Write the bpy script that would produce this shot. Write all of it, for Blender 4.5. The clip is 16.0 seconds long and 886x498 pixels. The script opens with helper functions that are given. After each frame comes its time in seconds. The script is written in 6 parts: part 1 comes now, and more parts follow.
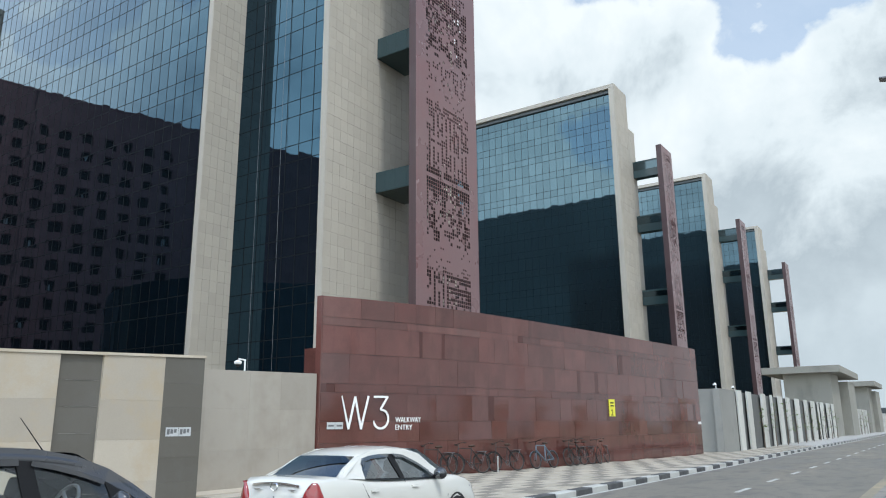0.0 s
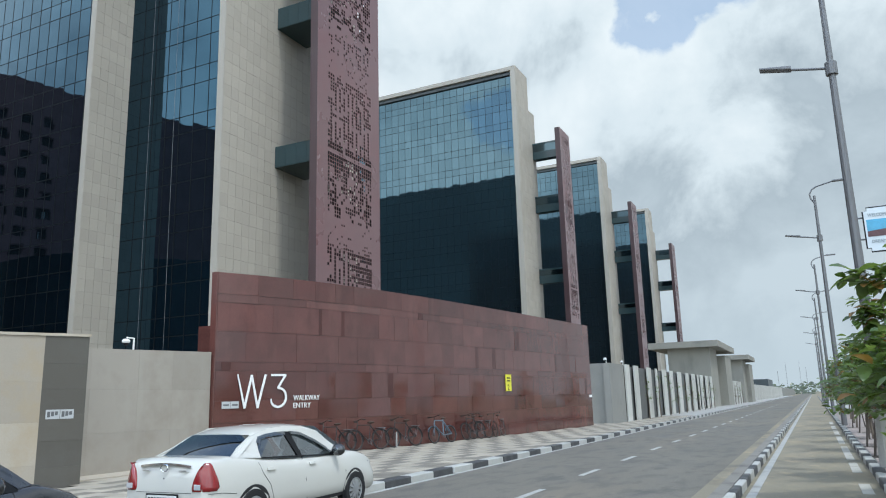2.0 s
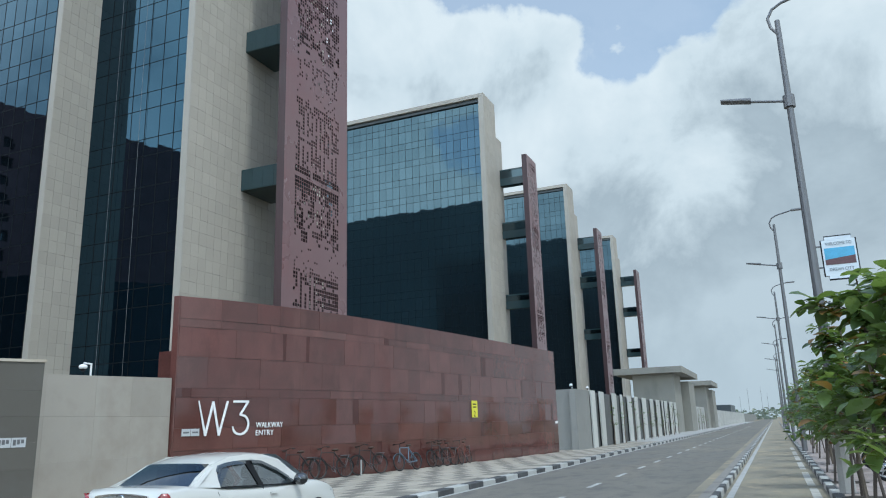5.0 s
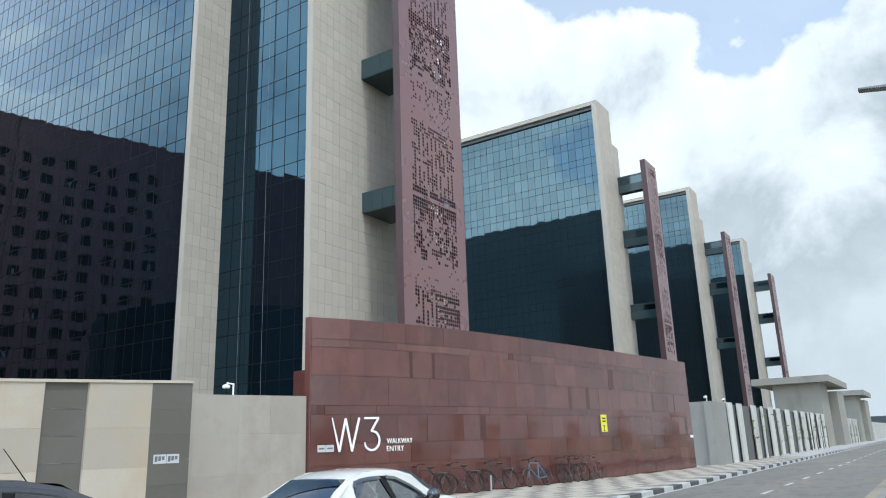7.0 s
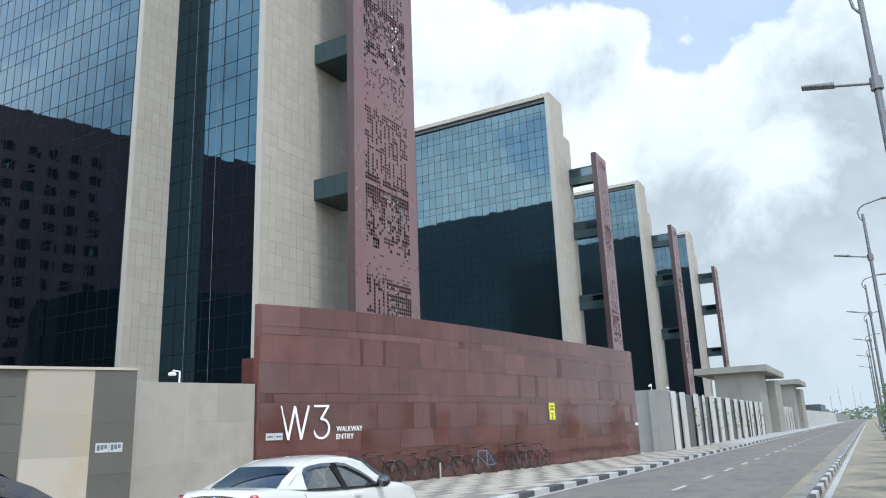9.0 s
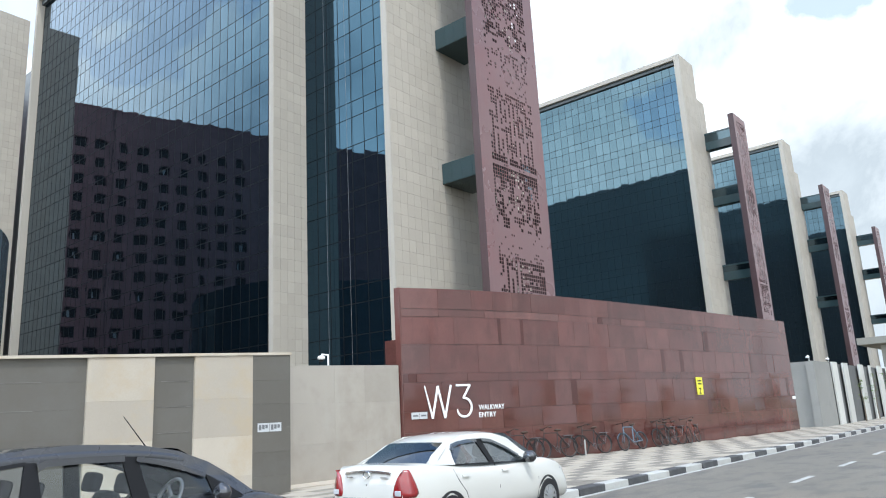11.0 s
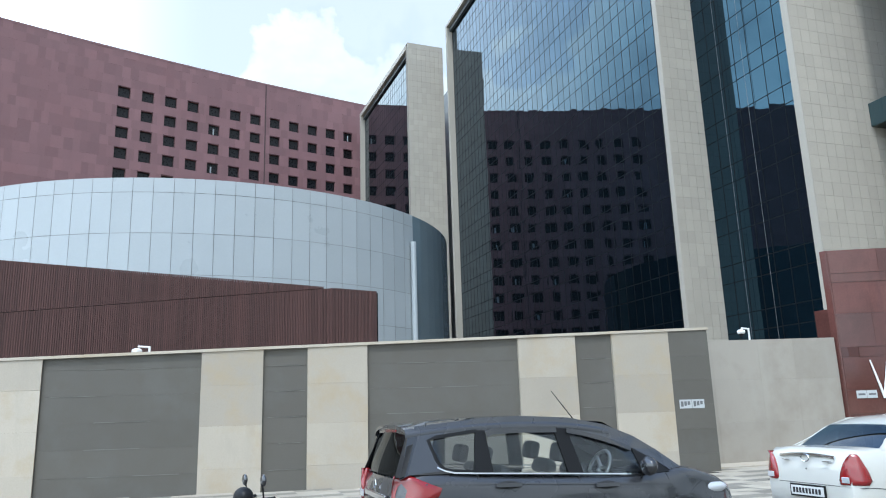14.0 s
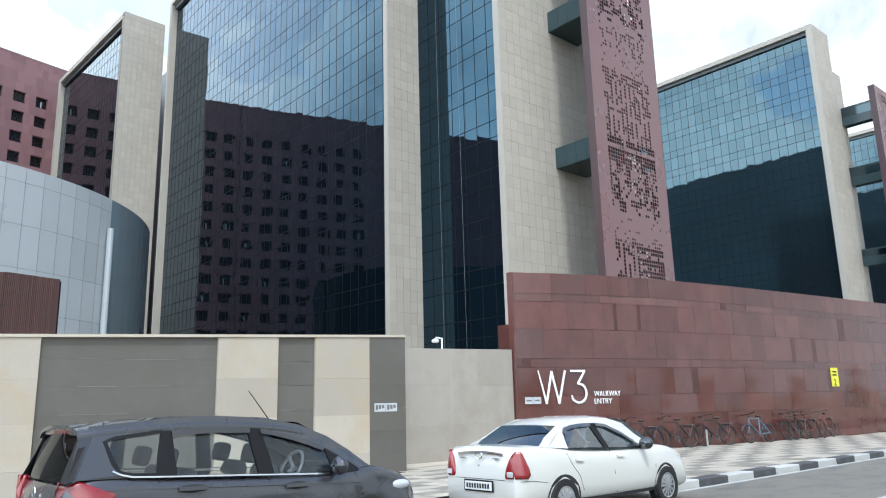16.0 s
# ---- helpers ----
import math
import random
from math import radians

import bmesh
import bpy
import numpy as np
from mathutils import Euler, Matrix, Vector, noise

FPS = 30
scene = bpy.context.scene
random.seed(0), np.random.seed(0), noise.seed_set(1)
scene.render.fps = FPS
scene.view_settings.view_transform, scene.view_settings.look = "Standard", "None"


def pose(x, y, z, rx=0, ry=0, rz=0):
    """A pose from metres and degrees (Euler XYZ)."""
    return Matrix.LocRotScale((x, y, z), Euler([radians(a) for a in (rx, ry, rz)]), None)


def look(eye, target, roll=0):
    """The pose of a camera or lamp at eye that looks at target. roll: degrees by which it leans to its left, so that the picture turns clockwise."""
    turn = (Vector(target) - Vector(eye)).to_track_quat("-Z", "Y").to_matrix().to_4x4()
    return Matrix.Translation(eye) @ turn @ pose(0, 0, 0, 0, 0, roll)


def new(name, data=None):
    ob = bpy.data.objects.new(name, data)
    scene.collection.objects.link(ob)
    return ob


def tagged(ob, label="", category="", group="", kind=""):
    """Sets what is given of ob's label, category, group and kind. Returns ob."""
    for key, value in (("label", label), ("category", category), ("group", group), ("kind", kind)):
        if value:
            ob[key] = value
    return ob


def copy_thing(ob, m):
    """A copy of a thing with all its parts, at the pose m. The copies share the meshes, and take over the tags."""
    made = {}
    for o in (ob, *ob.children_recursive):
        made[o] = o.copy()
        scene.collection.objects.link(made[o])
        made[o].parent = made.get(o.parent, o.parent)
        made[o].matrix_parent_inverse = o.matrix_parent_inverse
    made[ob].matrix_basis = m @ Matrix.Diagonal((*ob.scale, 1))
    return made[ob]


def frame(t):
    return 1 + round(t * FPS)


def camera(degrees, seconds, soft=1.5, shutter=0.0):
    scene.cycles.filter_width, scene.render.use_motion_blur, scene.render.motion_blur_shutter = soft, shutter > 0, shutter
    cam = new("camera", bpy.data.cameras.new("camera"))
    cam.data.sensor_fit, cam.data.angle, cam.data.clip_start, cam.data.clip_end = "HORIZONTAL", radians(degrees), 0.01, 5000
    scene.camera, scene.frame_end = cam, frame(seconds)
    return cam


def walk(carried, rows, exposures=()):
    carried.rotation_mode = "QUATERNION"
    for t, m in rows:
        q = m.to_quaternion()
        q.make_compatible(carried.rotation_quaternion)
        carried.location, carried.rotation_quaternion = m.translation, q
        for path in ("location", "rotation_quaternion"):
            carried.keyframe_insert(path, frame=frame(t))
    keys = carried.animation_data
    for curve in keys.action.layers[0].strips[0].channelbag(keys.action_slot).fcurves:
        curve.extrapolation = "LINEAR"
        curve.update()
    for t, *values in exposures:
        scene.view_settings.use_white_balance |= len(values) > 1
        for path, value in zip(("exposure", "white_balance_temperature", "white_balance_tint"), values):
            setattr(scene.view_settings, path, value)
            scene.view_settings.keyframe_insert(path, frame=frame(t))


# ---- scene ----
cam = camera(62.20, 16.0, soft=1.1)
PATH = [
    (0.0, pose(0.027, -0.085, 1.731, 103.569, 0.493, 34.033)),
    (0.5, pose(0.039, -0.071, 1.731, 102.653, 0.299, 30.233)),
    (1.0, pose(0.021, -0.075, 1.711, 102.906, 1.114, 28.258)),
    (1.5, pose(0.028, -0.064, 1.706, 102.257, 1.125, 27.009)),
    (2.0, pose(0.023, -0.049, 1.707, 101.729, 1.537, 26.404)),
    (2.5, pose(0.035, -0.038, 1.718, 102.101, 1.832, 25.862)),
    (3.0, pose(0.043, -0.031, 1.714, 101.814, 2.129, 24.473)),
    (5.5, pose(0.012, -0.016, 1.722, 104.009, 1.592, 23.845)),
    (6.0, pose(0.007, -0.034, 1.718, 103.970, 1.784, 26.141)),
    (6.5, pose(-0.005, -0.039, 1.719, 103.339, 2.288, 29.916)),
    (7.0, pose(-0.008, -0.052, 1.731, 105.014, 1.933, 33.399)),
    (7.5, pose(-0.017, -0.052, 1.735, 104.230, 1.735, 30.678)),
    (8.0, pose(-0.031, -0.044, 1.715, 104.103, 2.076, 29.255)),
    (10.5, pose(-0.070, -0.041, 1.686, 103.363, 2.930, 34.170)),
    (11.0, pose(-0.096, -0.043, 1.652, 102.997, 2.920, 40.248)),
    (11.5, pose(-0.107, -0.051, 1.625, 102.325, 2.144, 47.532)),
    (12.0, pose(-0.073, -0.028, 1.644, 102.687, 1.798, 55.307)),
    (12.5, pose(-0.069, -0.019, 1.649, 102.972, 1.707, 62.712)),
    (13.0, pose(-0.070, -0.025, 1.624, 103.222, 2.047, 66.446)),
    (13.5, pose(-0.076, -0.038, 1.627, 103.076, 2.010, 68.202)),
    (14.0, pose(-0.049, -0.025, 1.642, 102.544, 1.757, 71.692)),
    (14.5, pose(-0.039, -0.002, 1.626, 102.299, 1.925, 71.308)),
    (15.0, pose(-0.046, 0.004, 1.616, 102.134, 1.953, 64.130)),
    (15.5, pose(-0.070, 0.008, 1.616, 102.816, 1.790, 56.224)),
    (16.0, pose(-0.089, 0.016, 1.587, 102.288, 1.404, 49.003)),
]
EXPOSURES = [(0, -0.46, 6050, 4), (1.5, -0.56, 5950, 3), (3, -0.62, 5800, 2), (5.5, -0.74, 5650, 0), (7, -0.32, 5950, 4), (8, -0.34, 5900, 4), (10.5, -0.13, 6000, 6), (11.5, -0.03, 6100, 6), (12.5, -0.14, 5950, 5), (14.5, -0.26, 5700, 2), (16, -0.09, 5950, 5)]
walk(cam, PATH, EXPOSURES)

# ---- world and sun ----
SUN_AZ, SUN_EL = 113.0, 62.0      # degrees clockwise from +y, and above the ground


def build_world():
    w = bpy.data.worlds.new("sky")
    scene.world = w
    w.use_nodes = True
    nt = w.node_tree
    nt.nodes.clear()
    N, L = nt.nodes.new, nt.links.new
    sky = N("ShaderNodeTexSky")
    sky.sky_type, sky.sun_disc = "NISHITA", False
    sky.sun_elevation, sky.sun_rotation = radians(SUN_EL), radians(SUN_AZ)
    sky.air_density, sky.dust_density, sky.ozone_density = 1.3, 1.0, 2.5
    co = N("ShaderNodeTexCoord")
    sep = N("ShaderNodeSeparateXYZ")
    L(co.outputs["Generated"], sep.inputs[0])

    def noise_tex(scale, detail, rough, shift, distort=0.0):
        ad = N("ShaderNodeVectorMath"); ad.operation = "ADD"; ad.inputs[1].default_value = shift
        L(co.outputs["Generated"], ad.inputs[0])
        n = N("ShaderNodeTexNoise")
        n.inputs["Scale"].default_value, n.inputs["Detail"].default_value, n.inputs["Roughness"].default_value = scale, detail, rough
        n.inputs["Distortion"].default_value = distort
        L(ad.outputs[0], n.inputs["Vector"])
        return n.outputs[0]

    def math_node(op, a, b):
        m = N("ShaderNodeMath"); m.operation = op
        for i, v in enumerate((a, b)):
            if isinstance(v, (int, float)):
                m.inputs[i].default_value = v
            else:
                L(v, m.inputs[i])
        return m.outputs[0]

    def remap(v, a, b, c, d):
        m = N("ShaderNodeMapRange"); m.interpolation_type = "SMOOTHSTEP"
        for i, q in enumerate((a, b, c, d)):
            m.inputs[i + 1].default_value = q
        L(v, m.inputs[0])
        return m.outputs[0]

    # a bank of cumulus: heaped edges against pale blue above, grey and hazy below
    broad = noise_tex(2.3, 3, 0.5, CLOUD_SHIFT)
    puffs = noise_tex(6.0, 12, 0.52, CLOUD_SHIFT, 0.15)
    heap = math_node("ADD", math_node("MULTIPLY", math_node("SUBTRACT", broad, 0.5), 0.75), math_node("MULTIPLY", math_node("SUBTRACT", puffs, 0.5), 0.42))
    level = math_node("ADD", sep.outputs[2], heap)
    cover_v = remap(level, 0.455, 0.50, 1.0, 0.0)
    veil = remap(sep.outputs[0], -0.80, -0.55, 0.26, 0.0)
    thin = math_node("ADD", remap(sep.outputs[2], 0.48, 0.85, 0.44, 0.08), veil)
    wisps = remap(noise_tex(3.5, 9, 0.6, (7.0, 2.0, 1.0), 0.6), 0.42, 0.75, 0.0, 0.9)
    cover = math_node("MAXIMUM", cover_v, math_node("MAXIMUM", wisps, thin))
    depth = math_node("SUBTRACT", 0.50, level)
    body = math_node("ADD", depth, math_node("MULTIPLY", math_node("SUBTRACT", noise_tex(4.6, 12, 0.6, (1.0, 5.0, 3.0), 0.3), 0.5), 0.95))
    shade = N("ShaderNodeValToRGB")
    ramp = shade.color_ramp
    ramp.elements[0].position, ramp.elements[0].color = 0.02, (1.0, 1.0, 1.0, 1)
    ramp.elements[1].position, ramp.elements[1].color = 0.52, (0.70, 0.745, 0.78, 1)
    mid = ramp.elements.new(0.16); mid.color = (0.86, 0.89, 0.91, 1)
    mid2 = ramp.elements.new(0.30); mid2.color = (0.54, 0.585, 0.625, 1)
    L(body, shade.inputs[0])
    haze_v = remap(sep.outputs[2], 0.0, 0.14, 0.8, 0.0)
    hz = N("ShaderNodeMixRGB"); hz.inputs[2].default_value = (0.64, 0.695, 0.735, 1)
    L(haze_v, hz.inputs[0]); L(shade.outputs[0], hz.inputs[1])
    # the half of the sky towards the sun is the brighter one
    glow = remap(sep.outputs[1], -0.34, 0.0, SUNWARD, 1.0)
    b1 = N("ShaderNodeBackground")
    L(math_node("MULTIPLY", glow, 0.25), b1.inputs[1])
    L(sky.outputs[0], b1.inputs[0])
    b2 = N("ShaderNodeBackground")
    L(math_node("MULTIPLY", glow, CLOUD_LIGHT), b2.inputs[1])
    L(hz.outputs[0], b2.inputs[0])
    cv = N("ShaderNodeMath"); cv.operation = "MAXIMUM"
    L(cover, cv.inputs[0]); L(haze_v, cv.inputs[1])
    mix = N("ShaderNodeMixShader")
    L(cv.outputs[0], mix.inputs[0]); L(b1.outputs[0], mix.inputs[1]); L(b2.outputs[0], mix.inputs[2])
    out = N("ShaderNodeOutputWorld")
    L(mix.outputs[0], out.inputs[0])


CLOUD_SHIFT, CLOUD_LIGHT, SUNWARD = (3.1, 1.7, 0.0), 1.36, 2.8
build_world()
sun = new("sun", bpy.data.lights.new("sun", "SUN"))
sun.data.energy, sun.data.angle, sun.data.color = 2.4, radians(1.2), (1.0, 0.95, 0.88)
_a, _e = radians(SUN_AZ), radians(SUN_EL)
sun.matrix_world = look((60 * math.sin(_a) * math.cos(_e), 60 * math.cos(_a) * math.cos(_e), 60 * math.sin(_e)), (0, 0, 0))


# ---- materials ----
def material(name, color, rough=0.6, metal=0.0, var=0.12, scale=3.0, fine=60.0, bump=0.05, per_object=0.0, island=0.0,
             stain=None, stain_amount=0.0, stain_scale=0.4, spec=0.5, stretch=(1, 1, 1), wear=()):
    """A painted, stone or metal surface with broad stains, grain and relief, in metres."""
    m = bpy.data.materials.new(name)
    m.use_nodes = True
    nt = m.node_tree
    N, L = nt.nodes.new, nt.links.new
    b = nt.nodes["Principled BSDF"]
    b.inputs["Roughness"].default_value, b.inputs["Metallic"].default_value = rough, metal
    b.inputs["Specular IOR Level"].default_value = spec
    co = N("ShaderNodeNewGeometry")
    mp = N("ShaderNodeMapping"); mp.inputs["Scale"].default_value = stretch
    L(co.outputs["Position"], mp.inputs[0])
    big = N("ShaderNodeTexNoise"); big.inputs["Scale"].default_value = scale; big.inputs["Detail"].default_value = 5
    small = N("ShaderNodeTexNoise"); small.inputs["Scale"].default_value = fine; small.inputs["Detail"].default_value = 3
    L(mp.outputs[0], big.inputs["Vector"]); L(mp.outputs[0], small.inputs["Vector"])
    s = N("ShaderNodeMath"); s.operation = "ADD"
    L(big.outputs[0], s.inputs[0]); L(small.outputs[0], s.inputs[1])
    val = N("ShaderNodeMapRange")
    val.inputs[1].default_value, val.inputs[2].default_value = 0.6, 1.4
    val.inputs[3].default_value, val.inputs[4].default_value = 1 - var, 1 + var
    L(s.outputs[0], val.inputs[0])
    last = val.outputs[0]
    for amount, node, socket in ((per_object, "ShaderNodeObjectInfo", "Random"), (island, "ShaderNodeNewGeometry", "Random Per Island")):
        if amount:
            oi = N(node)
            r = N("ShaderNodeMapRange"); r.inputs[3].default_value, r.inputs[4].default_value = 1 - amount, 1 + amount
            L(oi.outputs[socket], r.inputs[0])
            mu = N("ShaderNodeMath"); mu.operation = "MULTIPLY"
            L(last, mu.inputs[0]); L(r.outputs[0], mu.inputs[1])
            last = mu.outputs[0]
    mul = N("ShaderNodeVectorMath"); mul.operation = "SCALE"
    mul.inputs[0].default_value = color[:3]
    L(last, mul.inputs["Scale"])
    col = mul.outputs[0]
    if stain:
        st = N("ShaderNodeTexNoise"); st.inputs["Scale"].default_value = stain_scale; st.inputs["Detail"].default_value = 7; st.inputs["Roughness"].default_value = 0.65
        L(mp.outputs[0], st.inputs["Vector"])
        rp = N("ShaderNodeMapRange"); rp.inputs[1].default_value, rp.inputs[2].default_value = 0.5, 0.68
        rp.inputs[4].default_value = stain_amount
        L(st.outputs[0], rp.inputs[0])
        mx = N("ShaderNodeMixRGB"); mx.inputs[2].default_value = (*stain, 1)
        L(rp.outputs[0], mx.inputs[0]); L(col, mx.inputs[1])
        col = mx.outputs[0]
    for w_col, w_amount, w_scale, w_lo, w_hi, w_stretch in wear:
        wm = N("ShaderNodeMapping"); wm.inputs["Scale"].default_value = w_stretch; wm.inputs["Location"].default_value = (3.7, 1.3, 9.1)
        L(co.outputs["Position"], wm.inputs[0])
        wn = N("ShaderNodeTexNoise"); wn.inputs["Scale"].default_value = w_scale; wn.inputs["Detail"].default_value = 8; wn.inputs["Roughness"].default_value = 0.6
        L(wm.outputs[0], wn.inputs["Vector"])
        wr = N("ShaderNodeMapRange"); wr.inputs[1].default_value, wr.inputs[2].default_value, wr.inputs[4].default_value = w_lo, w_hi, w_amount
        L(wn.outputs[0], wr.inputs[0])
        wx = N("ShaderNodeMixRGB"); wx.inputs[2].default_value = (*w_col, 1)
        L(wr.outputs[0], wx.inputs[0]); L(col, wx.inputs[1])
        col = wx.outputs[0]
    if rough > 0.15 and metal < 0.5:
        rr = N("ShaderNodeMapRange")
        rr.inputs[1].default_value, rr.inputs[2].default_value = 0.3, 0.7
        rr.inputs[3].default_value, rr.inputs[4].default_value = rough * 0.75, min(1.0, rough * 1.25)
        L(big.outputs[0], rr.inputs[0]); L(rr.outputs[0], b.inputs["Roughness"])
    L(col, b.inputs["Base Color"])
    if bump:
        bp = N("ShaderNodeBump"); bp.inputs["Strength"].default_value = bump; bp.inputs["Distance"].default_value = 0.02
        L(small.outputs[0], bp.inputs["Height"]); L(bp.outputs[0], b.inputs["Normal"])
    return m


def glass_mirror(name, color, wobble=0.004, rough=0.02, metal=0.97, body=None):
    """Coated facade glass: a dark mirror whose panes are a little out of true."""
    m = bpy.data.materials.new(name)
    m.use_nodes = True
    nt = m.node_tree
    N, L = nt.nodes.new, nt.links.new
    b = nt.nodes["Principled BSDF"]
    b.inputs["Metallic"].default_value, b.inputs["Roughness"].default_value = metal, rough
    g = N("ShaderNodeNewGeometry")
    r = N("ShaderNodeMapRange"); r.inputs[3].default_value, r.inputs[4].default_value = 0.9, 1.08
    L(g.outputs["Random Per Island"], r.inputs[0])
    mul = N("ShaderNodeVectorMath"); mul.operation = "SCALE"; mul.inputs[0].default_value = color
    L(r.outputs[0], mul.inputs["Scale"]); L(mul.outputs[0], b.inputs["Base Color"])
    n = N("ShaderNodeTexNoise"); n.inputs["Scale"].default_value = 0.6; n.inputs["Detail"].default_value = 1
    L(g.outputs["Position"], n.inputs["Vector"])
    bp = N("ShaderNodeBump"); bp.inputs["Strength"].default_value = 1.0; bp.inputs["Distance"].default_value = wobble
    L(n.outputs[0], bp.inputs["Height"]); L(bp.outputs[0], b.inputs["Normal"])
    if body:
        df = N("ShaderNodeBsdfDiffuse"); df.inputs[0].default_value = (*body, 1)
        ad = N("ShaderNodeAddShader")
        L(b.outputs[0], ad.inputs[0]); L(df.outputs[0], ad.inputs[1]); L(ad.outputs[0], nt.nodes["Material Output"].inputs[0])
    return m


M = {}
M["red_stone_dark"] = material("dark_red_sandstone", (0.076, 0.029, 0.025), 0.14, var=0.2, scale=1.6, fine=45, bump=0.05, per_object=0.14)
M["red_stone"] = material("polished_red_sandstone", (0.104, 0.041, 0.034), 0.06, var=0.28, scale=1.6, fine=34, bump=0.025, per_object=0.2, spec=0.8, stain=(0.088, 0.028, 0.024), stain_amount=0.55, stain_scale=0.8,
                          wear=[((0.140, 0.062, 0.050), 0.45, 1.6, 0.54, 0.72, (1, 1, 0.35)), ((0.070, 0.026, 0.023), 0.55, 3.0, 0.58, 0.72, (1, 1, 0.15))])
M["red_far"] = material("red_sandstone_cladding", (0.212, 0.112, 0.118), 0.6, var=0.10, scale=0.3, fine=6, bump=0.05, island=0.13, stain=(0.19, 0.089, 0.092), stain_amount=0.4, stain_scale=0.06)
M["red_screen"] = material("red_painted_metal", (0.172, 0.098, 0.099), 0.3, var=0.08, scale=0.3, fine=8, bump=0.0, stain=(0.2, 0.07, 0.07), stain_amount=0.3, stain_scale=0.2)
M["beige_stone"] = material("beige_limestone", (0.345, 0.312, 0.265), 0.6, var=0.07, scale=1.5, fine=40, bump=0.05, per_object=0.06, stain=(0.27, 0.235, 0.19), stain_amount=0.6, stain_scale=0.7, wear=[((0.37, 0.345, 0.30), 0.5, 1.8, 0.55, 0.75, (1, 1, 0.3))])
M["cream"] = material("cream_sandstone", (0.415, 0.365, 0.295), 0.7, var=0.07, scale=1.5, fine=40, bump=0.08, per_object=0.18, stain=(0.39, 0.305, 0.19), stain_amount=0.6, stain_scale=0.9,
                     wear=[((0.36, 0.32, 0.26), 0.5, 2.2, 0.54, 0.72, (1, 1, 0.3))])
M["beige_tile"] = material("beige_stone_cladding", (0.390, 0.354, 0.298), 0.6, var=0.05, scale=0.4, fine=12, bump=0.04, island=0.05, per_object=0.04, stain=(0.345, 0.315, 0.265), stain_amount=0.5, stain_scale=0.15)
M["grey_stone"] = material("grey_stone", (0.098, 0.089, 0.074), 0.62, var=0.08, scale=2.0, fine=50, bump=0.08, per_object=0.05, stain=(0.125, 0.12, 0.108), stain_amount=0.4, stain_scale=0.8)
M["concrete"] = material("grey_concrete", (0.36, 0.35, 0.33), 0.75, var=0.1, scale=0.8, fine=30, bump=0.1, stain=(0.27, 0.26, 0.24), stain_amount=0.5, stain_scale=0.4)
M["glass"] = glass_mirror("blue_facade_glass", (0.031, 0.066, 0.097), body=(0.0010, 0.0013, 0.0017))
M["glass_drum"] = material("grey_curved_glass", (0.16, 0.20, 0.225), 0.12, 0.0, var=0.06, scale=0.5, fine=6, bump=0, spec=0.8)
M["glass_far"] = glass_mirror("teal_facade_glass", (0.066, 0.103, 0.124), metal=0.95, body=(0.0055, 0.0085, 0.0105))
M["glass_dark"] = glass_mirror("dark_spandrel_glass", (0.075, 0.105, 0.12), rough=0.12)
M["rear"] = glass_mirror("dark_teal_rear_glazing", (0.12, 0.185, 0.21), rough=0.1)
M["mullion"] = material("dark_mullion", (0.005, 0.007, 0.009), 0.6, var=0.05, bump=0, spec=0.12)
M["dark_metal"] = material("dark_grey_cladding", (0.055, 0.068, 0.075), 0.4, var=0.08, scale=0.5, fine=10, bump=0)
# the shade inside the hollow screens, given as a near-black colour
M["screen_hole_shade"] = material("shade_dark_screen_back", (0.022, 0.014, 0.015), 0.7, var=0.1, scale=0.4, fine=10, bump=0, spec=0.2)
# darker copy of the screen red, for its shaded ends; also the spine's joint
M["shaded_red"] = material("shaded_red_metal", (0.058, 0.030, 0.031), 0.45, var=0.1, scale=0.4, fine=10, bump=0)
M["bridge"] = material("dark_teal_cladding", (0.032, 0.058, 0.064), 0.2, var=0.1, scale=0.5, fine=10, bump=0)
M["white_panel"] = material("white_aluminium_panel", (0.40, 0.432, 0.452), 0.35, var=0.04, scale=0.3, fine=10, bump=0, island=0.04)
M["brown"] = material("brown_timber_slat", (0.088, 0.042, 0.037), 0.55, var=0.2, scale=1.0, fine=20, bump=0.05, island=0.2, stretch=(1, 1, 0.2))
M["asphalt"] = material("grey_asphalt", (0.155, 0.142, 0.116), 0.85, var=0.34, scale=0.5, fine=40, bump=0.3, stain=(0.115, 0.11, 0.10), stain_amount=0.7, stain_scale=0.22, stretch=(1, 0.35, 1),
                        wear=[((0.19, 0.165, 0.125), 0.75, 0.35, 0.48, 0.66, (1, 0.25, 1)), ((0.08, 0.078, 0.074), 0.6, 1.1, 0.58, 0.66, (1, 0.4, 1)), ((0.095, 0.09, 0.08), 0.55, 2.4, 0.5, 0.62, (1, 0.45, 1))])
M["sandy_asphalt"] = material("dusty_asphalt", (0.235, 0.207, 0.150), 0.9, var=0.14, scale=0.6, fine=80, bump=0.3, stain=(0.34, 0.275, 0.175), stain_amount=0.85, stain_scale=0.4, stretch=(1, 0.4, 1),
                              wear=[((0.15, 0.135, 0.105), 0.7, 0.7, 0.52, 0.64, (1, 0.5, 1)), ((0.38, 0.31, 0.2), 0.6, 2.6, 0.55, 0.7, (1, 0.6, 1))])
M["white_line"] = material("white_road_paint", (0.40, 0.395, 0.37), 0.7, var=0.14, scale=3, fine=60, bump=0.1, stain=(0.24, 0.23, 0.21), stain_amount=0.85, stain_scale=2.0)
M["kerb_white"] = material("white_painted_kerb", (0.42, 0.415, 0.385), 0.7, var=0.1, scale=3, fine=60, bump=0.1, per_object=0.08, stain=(0.33, 0.31, 0.28), stain_amount=0.6, stain_scale=2.0)
